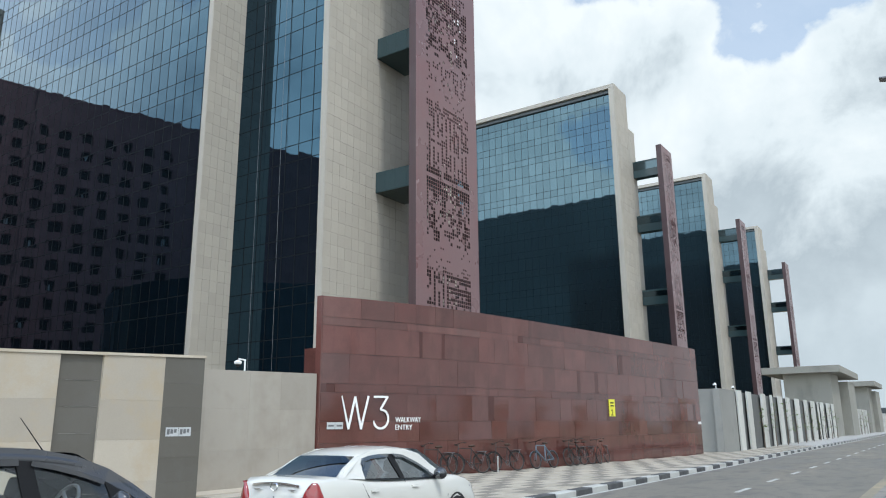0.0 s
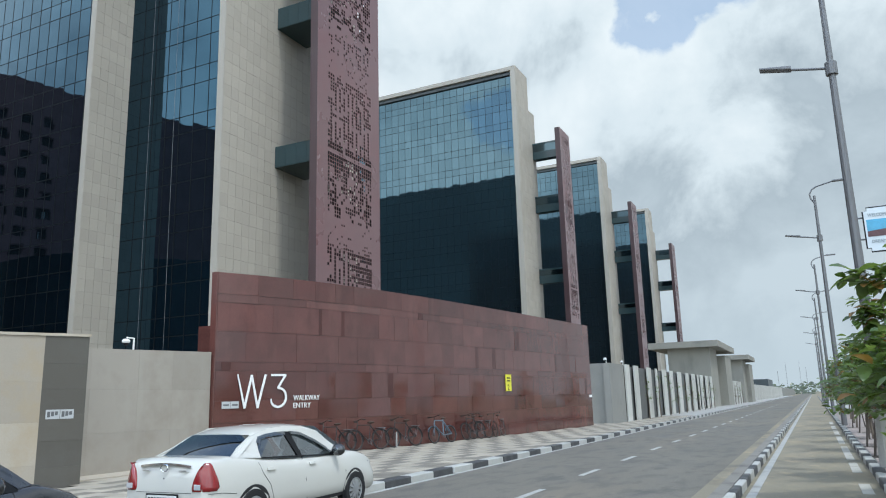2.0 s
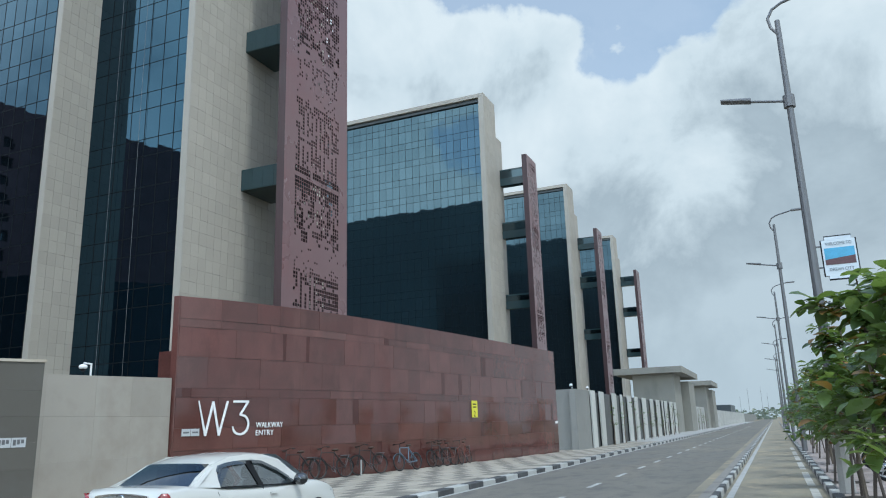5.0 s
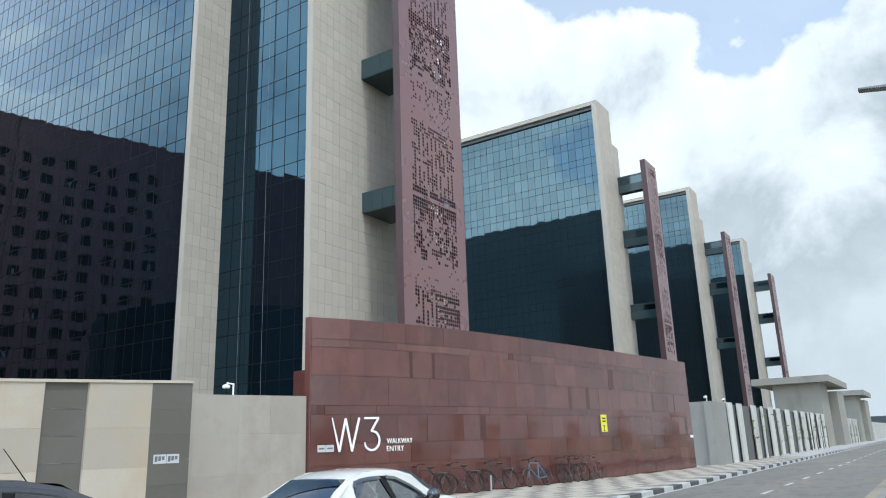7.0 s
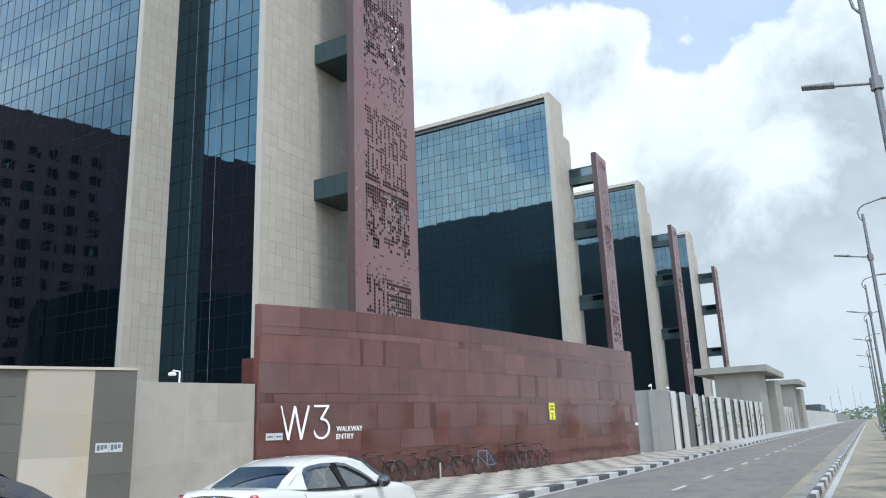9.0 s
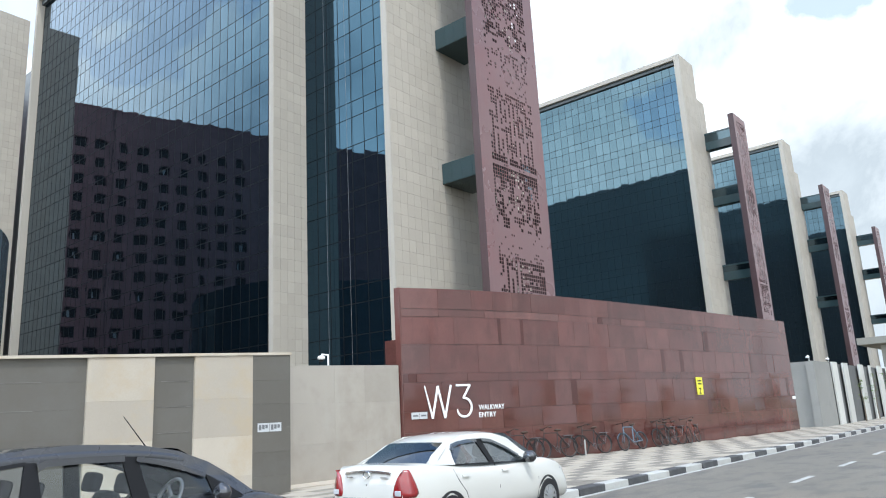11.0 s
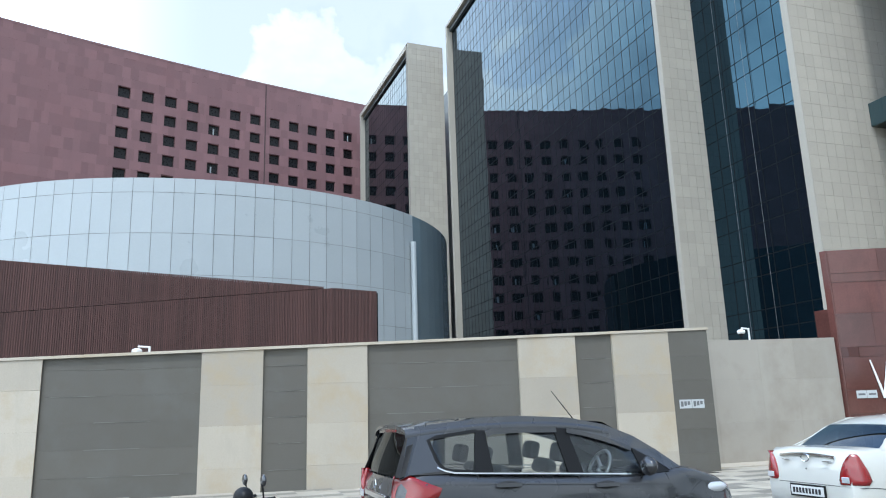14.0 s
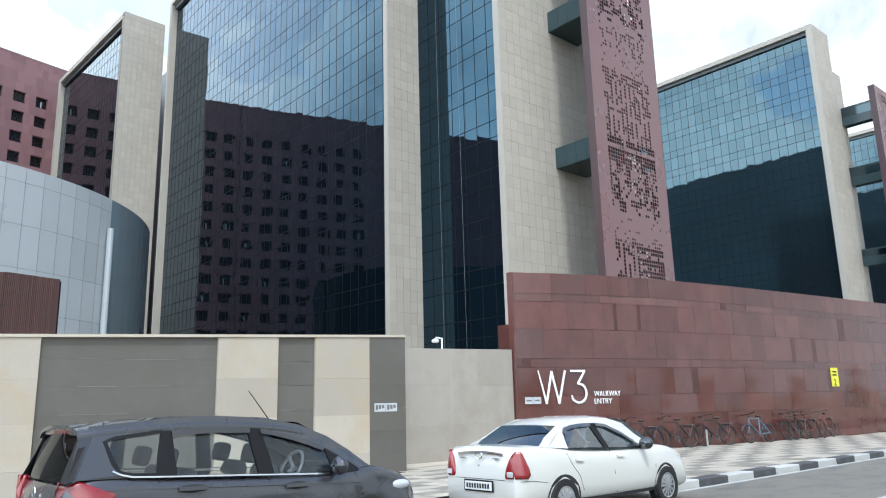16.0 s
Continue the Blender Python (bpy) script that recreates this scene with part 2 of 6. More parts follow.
M["kerb_black"] = material("black_painted_kerb", (0.055, 0.055, 0.056), 0.7, var=0.2, scale=3, fine=60, bump=0.1, stain=(0.12, 0.12, 0.11), stain_amount=0.5, stain_scale=2.0)
M["worn_paint"] = material("worn_sandy_paint", (0.44, 0.42, 0.37), 0.8, var=0.2, scale=3, fine=60, bump=0.1, stain=(0.24, 0.21, 0.16), stain_amount=0.95, stain_scale=1.2)
M["wall_grey"] = material("grey_rendered_wall", (0.235, 0.23, 0.21), 0.75, var=0.22, scale=0.6, fine=30, bump=0.1, stain=(0.17, 0.17, 0.16), stain_amount=0.6, stain_scale=0.5)
M["wall_dark"] = material("dark_grey_rendered_wall", (0.10, 0.10, 0.095), 0.8, var=0.15, scale=0.6, fine=30, bump=0.1)
M["soil"] = material("dry_soil", (0.24, 0.20, 0.14), 0.95, var=0.2, scale=0.4, fine=25, bump=0.4, stain=(0.09, 0.11, 0.04), stain_amount=0.6, stain_scale=0.15)
M["paver_light"] = material("light_grey_paver", (0.38, 0.338, 0.27), 0.8, var=0.1, scale=2, fine=60, bump=0.15, per_object=0.1, island=0.1)
M["paver_dark"] = material("dark_grey_paver", (0.21, 0.19, 0.155), 0.8, var=0.1, scale=2, fine=60, bump=0.15, per_object=0.1, island=0.1)
M["paver_pink"] = material("pinkish_paver", (0.36, 0.30, 0.27), 0.85, var=0.1, scale=2, fine=60, bump=0.15, island=0.15)
M["fin"] = material("pale_painted_fin", (0.50, 0.49, 0.45), 0.75, var=0.1, scale=1.2, fine=40, bump=0.05, per_object=0.08, stain=(0.36, 0.34, 0.30), stain_amount=0.6, stain_scale=0.8, stretch=(1, 1, 0.3))
M["old_concrete"] = material("weathered_concrete", (0.26, 0.25, 0.215), 0.8, var=0.12, scale=0.5, fine=20, bump=0.1, stain=(0.17, 0.165, 0.145), stain_amount=0.7, stain_scale=0.35, stretch=(1, 1, 0.4))
M["smear"] = material("pale_mortar_smear", (0.22, 0.21, 0.19), 0.9, var=0.2, bump=0)
M["paper"] = material("faded_paper", (0.46, 0.47, 0.47), 0.7, var=0.1, bump=0)
M["median"] = material("worn_kerb_top", (0.22, 0.205, 0.18), 0.85, var=0.2, scale=1.5, fine=40, bump=0.2, stain=(0.12, 0.11, 0.10), stain_amount=0.8, stain_scale=1.2)
M["joint"] = material("mortar_joint", (0.12, 0.085, 0.075), 0.9, var=0.1)
M["tile_joint"] = material("beige_tile_joint", (0.25, 0.225, 0.185), 0.9, var=0.1, bump=0)
M["white_paint"] = material("white_letter_paint", (0.78, 0.77, 0.75), 0.5, var=0.03, bump=0)
M["steel"] = material("galvanised_steel", (0.16, 0.16, 0.165), 0.45, 0.6, var=0.08, bump=0)
M["black"] = material("black_plastic", (0.011, 0.011, 0.012), 0.5, var=0.1, bump=0, spec=0.2)


# ---- building blocks ----
def box(bm, x0, y0, z0, x1, y1, z1):
    v = [bm.verts.new(c) for c in ((x0, y0, z0), (x1, y0, z0), (x1, y1, z0), (x0, y1, z0), (x0, y0, z1), (x1, y0, z1), (x1, y1, z1), (x0, y1, z1))]
    for f in ((3, 2, 1, 0), (4, 5, 6, 7), (0, 1, 5, 4), (1, 2, 6, 5), (2, 3, 7, 6), (3, 0, 4, 7)):
        bm.faces.new([v[i] for i in f])
    return v


def hexa(bm, low, high):
    """A six-sided block from four low and four high corners, both anticlockwise from above."""
    v = [bm.verts.new(c) for c in (*low, *high)]
    for f in ((3, 2, 1, 0), (4, 5, 6, 7), (0, 1, 5, 4), (1, 2, 6, 5), (2, 3, 7, 6), (3, 0, 4, 7)):
        bm.faces.new([v[i] for i in f])
    return v


def tube(bm, a, b, r0, r1=None, seg=8):
    """A round bar from a to b, tapering from r0 to r1."""
    a, b = Vector(a), Vector(b)
    r1 = r0 if r1 is None else r1
    q = (b - a).to_track_quat("Z", "Y")
    rings = []
    for c, r in ((a, r0), (b, r1)):
        rings.append([bm.verts.new(c + q @ Vector((r * math.cos(6.28318 * i / seg), r * math.sin(6.28318 * i / seg), 0))) for i in range(seg)])
    for i in range(seg):
        bm.faces.new((rings[0][i], rings[0][(i + 1) % seg], rings[1][(i + 1) % seg], rings[1][i]))
    bm.faces.new(rings[0][::-1]); bm.faces.new(rings[1])


def mesh_of(name, bm, mat, smooth=False, bevel=0.0, normals=True):
    me = bpy.data.meshes.new(name)
    if bevel:
        bmesh.ops.bevel(bm, geom=bm.edges[:], offset=bevel, segments=2, affect="EDGES", profile=0.6)
    if normals:
        bmesh.ops.recalc_face_normals(bm, faces=bm.faces)
    bm.to_mesh(me)
    bm.free()
    me.materials.append(mat)
    if smooth:
        me.polygons.foreach_set("use_smooth", [True] * len(me.polygons))
    return me


def part(name, bm, mat, parent, label="", smooth=False, bevel=0.0, normals=True):
    ob = new(name, mesh_of(name, bm, mat, smooth, bevel, normals))
    ob.parent = parent
    if label:
        ob["label"] = label
    return ob


def piece(name, me, parent, m=None):
    ob = new(name, me)
    ob.parent = parent
    if m is not None:
        ob.matrix_basis = m
    return ob


def thing(name, label, category="", group="", kind="", at=None):
    ob = new(name)
    ob.empty_display_size = 0.2
    if at is not None:
        ob.matrix_basis = at
    return tagged(ob, label, category, group, kind)


def solid(name, bm, mat, label, category="", kind="structure", **kw):
    return tagged(new(name, mesh_of(name, bm, mat, **kw)), label, category, kind=kind)


def shade_smooth_by_angle(ob, degrees=35):
    me = ob.data
    me.polygons.foreach_set("use_smooth", [True] * len(me.polygons))
    me.set_sharp_from_angle(angle=radians(degrees))
    return ob


# ---- ground, road and pavements ----
KERB, MEDIAN, RKERB = -8.0, -1.62, 0.9

bm = bmesh.new()
box(bm, -1500, -600, -0.6, 1500, 3000, -0.02)
solid("ground", bm, M["soil"], "dry soil and scrub reaching to the horizon", "ground")
bm = bmesh.new()
box(bm, KERB - 0.02, -60, -0.3, MEDIAN + 0.02, 900, 0.0)
solid("road", bm, M["asphalt"], "worn grey asphalt road with dashed white line", "road")
bm = bmesh.new()
box(bm, MEDIAN + 0.3, -60, -0.3, RKERB + 0.02, 900, 0.0)
solid("cycle_lane", bm, M["sandy_asphalt"], "dusty asphalt side lane with sand patches", "road")


# ---- the red entrance wall, the boundary walls ----
def wall_x(y):
    """The plan of the red wall: nearly straight, swinging away at its south end."""
    return -11.5 - 0.118 * (42.9 - y) - 1.72 * math.exp(-(y - 17.0) / 4.0)


def bound_x(y):
    return -14.65 - 0.2 * (11.4 - y)


def bound_top(y):
    return 3.425 - 0.0255 * (11.4 - y)

def strip_panel(bm, f, y0, y1, z0, z1, d0, d1, n=1):
    """A slab that follows the plan curve f(y) from y0 to y1, from depth d0 to d1 in front of it (towards +x)."""
    for i in range(n):
        a, b = y0 + (y1 - y0) * i / n, y0 + (y1 - y0) * (i + 1) / n
        za = (z0(a), z0(b)) if callable(z0) else (z0, z0)
        zb = (z1(a), z1(b)) if callable(z1) else (z1, z1)
        lo = [(f(a) + d0, a, za[0]), (f(a) + d1, a, za[0]), (f(b) + d1, b, za[1]), (f(b) + d0, b, za[1])]
        hi = [(f(a) + d0, a, zb[0]), (f(a) + d1, a, zb[0]), (f(b) + d1, b, zb[1]), (f(b) + d0, b, zb[1])]
        hexa(bm, lo, hi)


W3_TOP = 5.86
bm = bmesh.new()
strip_panel(bm, wall_x, 17.13, 42.6, -0.1, W3_TOP - 0.03, -0.22, -0.03, 26)
red_wall = solid("wall_entrance", bm, M["joint"], "curved entrance wall clad in red sandstone slabs", "wall")
rng = random.Random(4)
zs = [0.1, 0.62, 1.25, 1.90, 2.80, 3.08, 4.02, 4.92, 5.18, W3_TOP]
for r in range(len(zs) - 1):
    y = 17.13
    while y < 42.58:
        w = rng.choice((0.85, 0.85, 1.2, 1.7, 1.7)) if zs[r + 1] - zs[r] > 0.5 else rng.choice((1.2, 1.7, 2.2))
        dark = rng.random() < 0.10
        if dark:
            w = rng.uniform(0.12, 0.3)
        y1 = min(42.6, y + w)
        if 42.6 - y1 < 0.4:
            y1 = 42.6
        bm = bmesh.new()
        p, ta, tb = rng.uniform(0.002, 0.010), rng.gauss(0, 0.0022), rng.gauss(0, 0.0022)
        a_, b_, lo_, hi_ = y + 0.004, y1 - 0.004, zs[r] + 0.004, zs[r + 1] - 0.004
        fr_ = [(wall_x(q) + p + ta * i + tb * k, q, z) for q, z, i, k in ((a_, lo_, -1, -1), (b_, lo_, 1, -1), (b_, hi_, 1, 1), (a_, hi_, -1, 1))]
        bk_ = [(wall_x(q) - 0.03, q, z) for q, z in ((a_, lo_), (b_, lo_), (b_, hi_), (a_, hi_))]
        hexa(bm, [bk_[0], fr_[0], fr_[1], bk_[1]], [bk_[3], fr_[3], fr_[2], bk_[2]])
        piece("stone_slab", mesh_of("stone_slab", bm, M["red_stone_dark"] if dark else M["red_stone"]), red_wall)
        y = y1
bm = bmesh.new()
box(bm, wall_x(17.13) - 0.22, 17.08, 0.1, wall_x(17.13) + 0.004, 17.127, W3_TOP)
part("end_slab", bm, M["red_stone"], red_wall, "red stone end of the wall")
# its south end: a stepped return behind the beige wall
bm = bmesh.new()
box(bm, -16.98, 17.16, 0, wall_x(17.13) - 0.22, 17.7, 4.2)
part("return_wall", bm, M["red_stone"], red_wall, "lower stepped red stone return")

# beige wall beside it
bm = bmesh.new()
box(bm, -16.75, 10.2, -0.1, -16.35, 17.04, 3.1)
beige_wall = solid("wall_beige", bm, M["joint"], "smooth beige limestone boundary wall", "wall")
for z0, z1 in ((0.1, 1.15), (1.15, 2.25), (2.25, None)):
    y = 10.2
    for w in (1.5, 1.15, 1.5, 1.2, 1.49):
        bm = bmesh.new()
        top = (lambda q: 3.37 - 0.024 * (17.0 - q)) if z1 is None else z1 - 0.001
        strip_panel(bm, lambda q: -16.3, y + 0.001, y + w - 0.001, z0 + 0.001, top, -0.46, rng.uniform(0, 0.003))
        piece("stone_slab", mesh_of("stone_slab", bm, M["beige_stone"]), beige_wall)
        y += w

# striped boundary wall: cream piers, recessed grey fields, a thin coping
bm = bmesh.new()
strip_panel(bm, bound_x, -24.0, 11.41, -0.1, lambda y: bound_top(y) - 0.08, -0.5, -0.09, 1)
striped_wall = solid("wall_striped", bm, M["joint"], "boundary wall of cream stone piers and grey stone panels", "wall")
bm = bmesh.new()
strip_panel(bm, bound_x, -24.0, 11.47, lambda y: bound_top(y) - 0.06, bound_top, -0.52, 0.03, 1)
part("coping", bm, M["cream"], striped_wall, "thin cream stone coping")
EDGES = [-24.0, -18.0, -15.0, -13.4, -12.4, -9.0, -7.6, -6.6, -5.2, -3.1, 0.09, 1.37, 2.31, 3.59, 6.96, 8.28, 9.15, 10.50, 11.45]
# grey and cream fields alternate, the last at the corner is grey
for i in range(len(EDGES) - 1):
    y0, y1 = EDGES[i], EDGES[i + 1]
    grey = (len(EDGES) - 2 - i) % 2 == 0
    last = i == len(EDGES) - 2
    rows = [0.0, 0.55, 1.1, 1.65, 2.2, 2.75] if grey else [0.0, 0.62, 1.5, 2.35]
    for r in range(len(rows)):
        z0 = rows[r]
        top = rows[r + 1] if r + 1 < len(rows) else None
        bm = bmesh.new()
        zt = (lambda y: bound_top(y) - 0.064) if top is None else top - 0.001
        if grey and not last:
            strip_panel(bm, bound_x, y0, y1, z0 + 0.001, zt, -0.09, -0.06 + rng.uniform(0, 0.004))
        else:
            strip_panel(bm, bound_x, y0, y1, z0 + 0.001, zt, -0.50 if last else -0.09, rng.uniform(0, 0.004))
        piece("stone_panel", mesh_of("stone_panel", bm, M["grey_stone"] if grey else M["cream"]), striped_wall)
        if grey and not last and r > 0:
            for _ in range(2):
                ya = rng.uniform(y0 + 0.05, y0 + (y1 - y0) * 0.6)
                yb = min(y1 - 0.05, ya + rng.uniform(0.25, 1.2))
                bm = bmesh.new()
                strip_panel(bm, bound_x, ya, yb, z0 - 0.003, z0 + 0.005, -0.08, -0.050)
                piece("mortar_smear", mesh_of("mortar_smear", bm, M["smear"]), striped_wall)

# wall along the road beyond the red one
FAR_X = -11.0
bm = bmesh.new()
box(bm, FAR_X - 0.4, 45.1, -0.1, FAR_X, 48.8, 3.75)
box(bm, -14.0, 45.3, -0.1, FAR_X - 0.4, 45.7, 3.75)
far_wall = solid("wall_roadside", bm, M["wall_grey"], "grey rendered roadside wall with cream fins", "wall")
bm = bmesh.new()
box(bm, FAR_X - 0.4, 48.8, -0.1, FAR_X - 0.12, 96.0, 3.7)
part("recessed_field", bm, M["wall_dark"], far_wall, "darker recessed fields between the fins")
for y, w in ((49.0, 1.2), (51.7, 1.3), (56.2, 1.4), (59.6, 0.5), (62.5, 1.6), (65.9, 1.5), (70.1, 1.9), (74.9, 1.6), (78.7, 2.3), (83.0, 0.7), (85.2, 1.9), (89.5, 2.6), (93.6, 1.8)):
    bm = bmesh.new()
    box(bm, FAR_X, y, 0, FAR_X + 0.10, y + w, 3.78)
    part("pier", bm, M["fin"], far_wall)
bm = bmesh.new()
box(bm, FAR_X - 0.4, 118, -0.1, FAR_X, 136.0, 3.6)
box(bm, FAR_X - 0.4, 152, -0.1, FAR_X, 520.0, 3.4)
far_wall2 = solid("wall_roadside_far", bm, M["wall_grey"], "distant grey roadside wall", "wall")
for k in range(70):
    y = (119 + 2.2 * k) if k < 8 else (153 + 2.6 * (k - 8))
    bm = bmesh.new()
    box(bm, FAR_X, y, 0, FAR_X + 0.06, y + 1.1, 3.45 if k >= 8 else 3.63)
    part("pier", bm, M["fin"], far_wall2)


# ---- towers ----
TOP = 64.7


def glass_wall(name, parent, x0, x1, y, z0, z1, pw, floor, mat, seed, as_parts=False, wob=0.0014, bar=0.032):
    """Curtain wall in the plane y, facing -y: tall vision and low spandrel panes, each a little out of true, between dark mullions."""
    r = random.Random(seed)
    nx, nz = max(1, round((x1 - x0) / pw)), max(1, round((z1 - z0) / floor))
    w, h = (x1 - x0) / nx, (z1 - z0) / nz
    zs_ = [z0 + h * k + o for k in range(nz) for o in (0.0, h * 0.36)] + [z1]
    bm = bmesh.new()
    for i in range(nx):
        for k in range(len(zs_) - 1):
            b = bm if not as_parts else bmesh.new()
            a, c = x0 + w * i + 0.02, x0 + w * (i + 1) - 0.02
            lo, hi = zs_[k] + 0.03, zs_[k + 1] - 0.03
            tx, tz = r.gauss(0, wob), r.gauss(0, wob)
            vs = [b.verts.new((px, y + tx * (px - (a + c) / 2) + tz * (pz - (lo + hi) / 2), pz)) for px, pz in ((a, lo), (c, lo), (c, hi), (a, hi))]
            b.faces.new(vs)
            if as_parts:
                part("pane", b, mat, parent, normals=False)
    if as_parts:
        bm.free()
    else:
        ob = part(name, bm, mat, parent, normals=False)
        ob["kind"] = "stuff"
    bm = bmesh.new()
    for i in range(nx + 1):
        box(bm, x0 + w * i - bar, y - 0.012, z0, x0 + w * i + bar, y + 0.05, z1)
    for z in zs_:
        box(bm, x0, y - 0.008, z - bar, x1, y + 0.04, z + bar)
    ob = part("mullions", bm, M["mullion"], parent)
    ob["kind"] = "stuff"


def tiled_wall(name, parent, x, y0, y1, z0, z1, tw, th, mat, seed, near=None):
    """Stone cladding on the plane x, facing +x: tiles proud of dark joints; those with z below near are parts of their own."""
    r = random.Random(seed)
    ny, nz = max(1, round((y1 - y0) / tw)), max(1, round((z1 - z0) / th))
    w, h = (y1 - y0) / ny, (z1 - z0) / nz
    bm = bmesh.new()
    meshes = []
    for i in range(4):
        b = bmesh.new()
        box(b, 0, 0.008, 0.008, 0.03 + 0.003 * i, w - 0.008, h - 0.008)
        meshes.append(mesh_of("tile", b, mat))
    for k in range(nz):
        for i in range(ny):
            if near and near[0] < z0 + h * k < near[1]:
                piece("tile", r.choice(meshes), parent, pose(x, y0 + w * i, z0 + h * k))
            else:
                d = 0.03 + r.uniform(0, 0.009)
                box(bm, x, y0 + w * i + 0.008, z0 + h * k + 0.008, x + d, y0 + w * (i + 1) - 0.008, z0 + h * (k + 1) - 0.008)
    ob = part(name, bm, mat, parent, normals=False)
    ob["kind"] = "stuff"


def frame_bars(parent, x0, x1, y, z1, w=1.0, p=0.9, sides=(True, True)):
    """The stone frame round a glass facade, standing proud of it."""
    bm = bmesh.new()
    box(bm, x0, y - p, z1 - w * 0.8, x1, y + 1.0, z1)
    part("frame_top", bm, M["beige_tile"], parent, "beige stone frame")
    # the shade below the frame top, built as a dark strip
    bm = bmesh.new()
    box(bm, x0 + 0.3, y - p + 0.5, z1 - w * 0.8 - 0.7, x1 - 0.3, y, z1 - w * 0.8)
    part("soffit_band", bm, M["dark_metal"], parent, "dark strip modelled for the shade under the frame")
    for on, a, b in ((sides[0], x0, x0 + w), (sides[1], x1 - w, x1)):
        if on:
            bm = bmesh.new()
            box(bm, a, y - p, 0, b, y + 1.0, z1 - w * 0.8)
            part("frame_side", bm, M["beige_tile"], parent, "beige stone frame")


def bridges(parent, x_wall, x_scr, y0, y1):
    for z0, z1 in ((47.8, 51.1), (37.0, 40.2), (23.1, 25.9)):
        bm = bmesh.new()
        box(bm, x_wall, y0, z0, x_scr, y1, z0 + 1.5)
        box(bm, x_wall, y0, z1 - 0.3, x_scr, y1, z1)
        b = part("bridge", bm, M["bridge"], parent, "dark metal bridge to the screen")
        bm = bmesh.new()
        box(bm, x_wall + 0.02, y0 + 0.05, z0 + 1.5, x_scr - 0.02, y1 - 0.05, z1 - 0.3)
        part("glazing", bm, M["glass_dark"], b, "dark glass side of the bridge")


def screen_mesh(wide, high, cols, rows, margin, seed, cell=0.31, thick=0.03, keep=1.0):
    """A perforated sheet in the plane x = 0: square holes in drifts, cut right through."""
    bm = bmesh.new()
    r = random.Random(seed)
    cy0 = (wide - cols * cell) * 0.51
    holes = {}
    bands = ("fine", 25), ("block", 9), ("fine", 1), ("sparse", 7), ("ragged", 14), ("row", 3), ("sparse", 1), ("row", 2), ("slit", 16), ("line", 3), ("sparse", 6), ("dash", 8), ("ragged", 16), ("row", 3), ("slit", 12)
    k = 0
    turn = 0
    while k < rows:
        mode, tall = bands[turn % len(bands)]
        turn += 1
        for j in range(tall):
            for i in range(cols):
                lump = noise.noise(Vector((i * 0.35, (k + j) * 0.35, seed)))
                left = i < cols * 0.42
                chance, rim = {
                    "fine": (0.55 + 0.4 * lump, 0.065),
                    "block": ((0.9 if i % 2 else 0.1) if left else (0.92 if j % 3 else 0.3), 0.03),
                    "sparse": (0.15 + 0.2 * lump, 0.08),
                    "ragged": (0.46 + 0.025 * j + 0.6 * lump, 0.05 if r.random() < 0.6 else 0.015),
                    "row": (0.95, 0.025),
                    "slit": ((0.85 if i % 2 else 0.18) + 0.4 * lump - (0.2 if j in (5, 6) else 0), 0.045),
                    "line": (0.6 + 0.5 * lump, 0.05),
                    "dash": ((0.75 if i % 2 and 2 < j < 6 else 0.26) + 0.3 * lump, 0.06)}[mode]
                if k + j < rows and r.random() < chance:
                    holes[(i, k + j)] = rim
        k += tall
    holes = {at: rim for at, rim in holes.items() if keep == 1.0 or r.random() < keep}
    z0 = margin
    for x in (0.0, -thick):
        # plain margins
        for a, b, c, d in ((0, cy0, 0, high), (cy0 + cols * cell, wide, 0, high), (cy0, cy0 + cols * cell, 0, z0), (cy0, cy0 + cols * cell, z0 + rows * cell, high)):
            bm.faces.new([bm.verts.new(p) for p in ((x, a, c), (x, b, c), (x, b, d), (x, a, d))])
        for k in range(rows):
            i = 0
            while i < cols:
                a, c = cy0 + i * cell, z0 + k * cell
                if (i, k) in holes:
                    q = holes[(i, k)]
                    for ya, yb, za, zb in ((a, a + q, c, c + cell), (a + cell - q, a + cell, c, c + cell), (a + q, a + cell - q, c, c + q), (a + q, a + cell - q, c + cell - q, c + cell)):
                        bm.faces.new([bm.verts.new(p) for p in ((x, ya, za), (x, yb, za), (x, yb, zb), (x, ya, zb))])
                    i += 1
                    continue
                j = i
                while j < cols and (j, k) not in holes:
                    j += 1
                b = cy0 + j * cell
                bm.faces.new([bm.verts.new(p) for p in ((x, a, c), (x, b, c), (x, b, c + cell), (x, a, c + cell))])
                i = j
    for (i, k), q in holes.items():
        a, c = cy0 + i * cell + q, z0 + k * cell + q
        b, d = a + cell - 2 * q, c + cell - 2 * q
        for (y0_, za), (y1_, zb) in (((a, c), (b, c)), ((b, c), (b, d)), ((b, d), (a, d)), ((a, d), (a, c))):
            bm.faces.new([bm.verts.new(p) for p in ((0, y0_, za), (0, y1_, zb), (-thick, y1_, zb), (-thick, y0_, za))])
    return bm


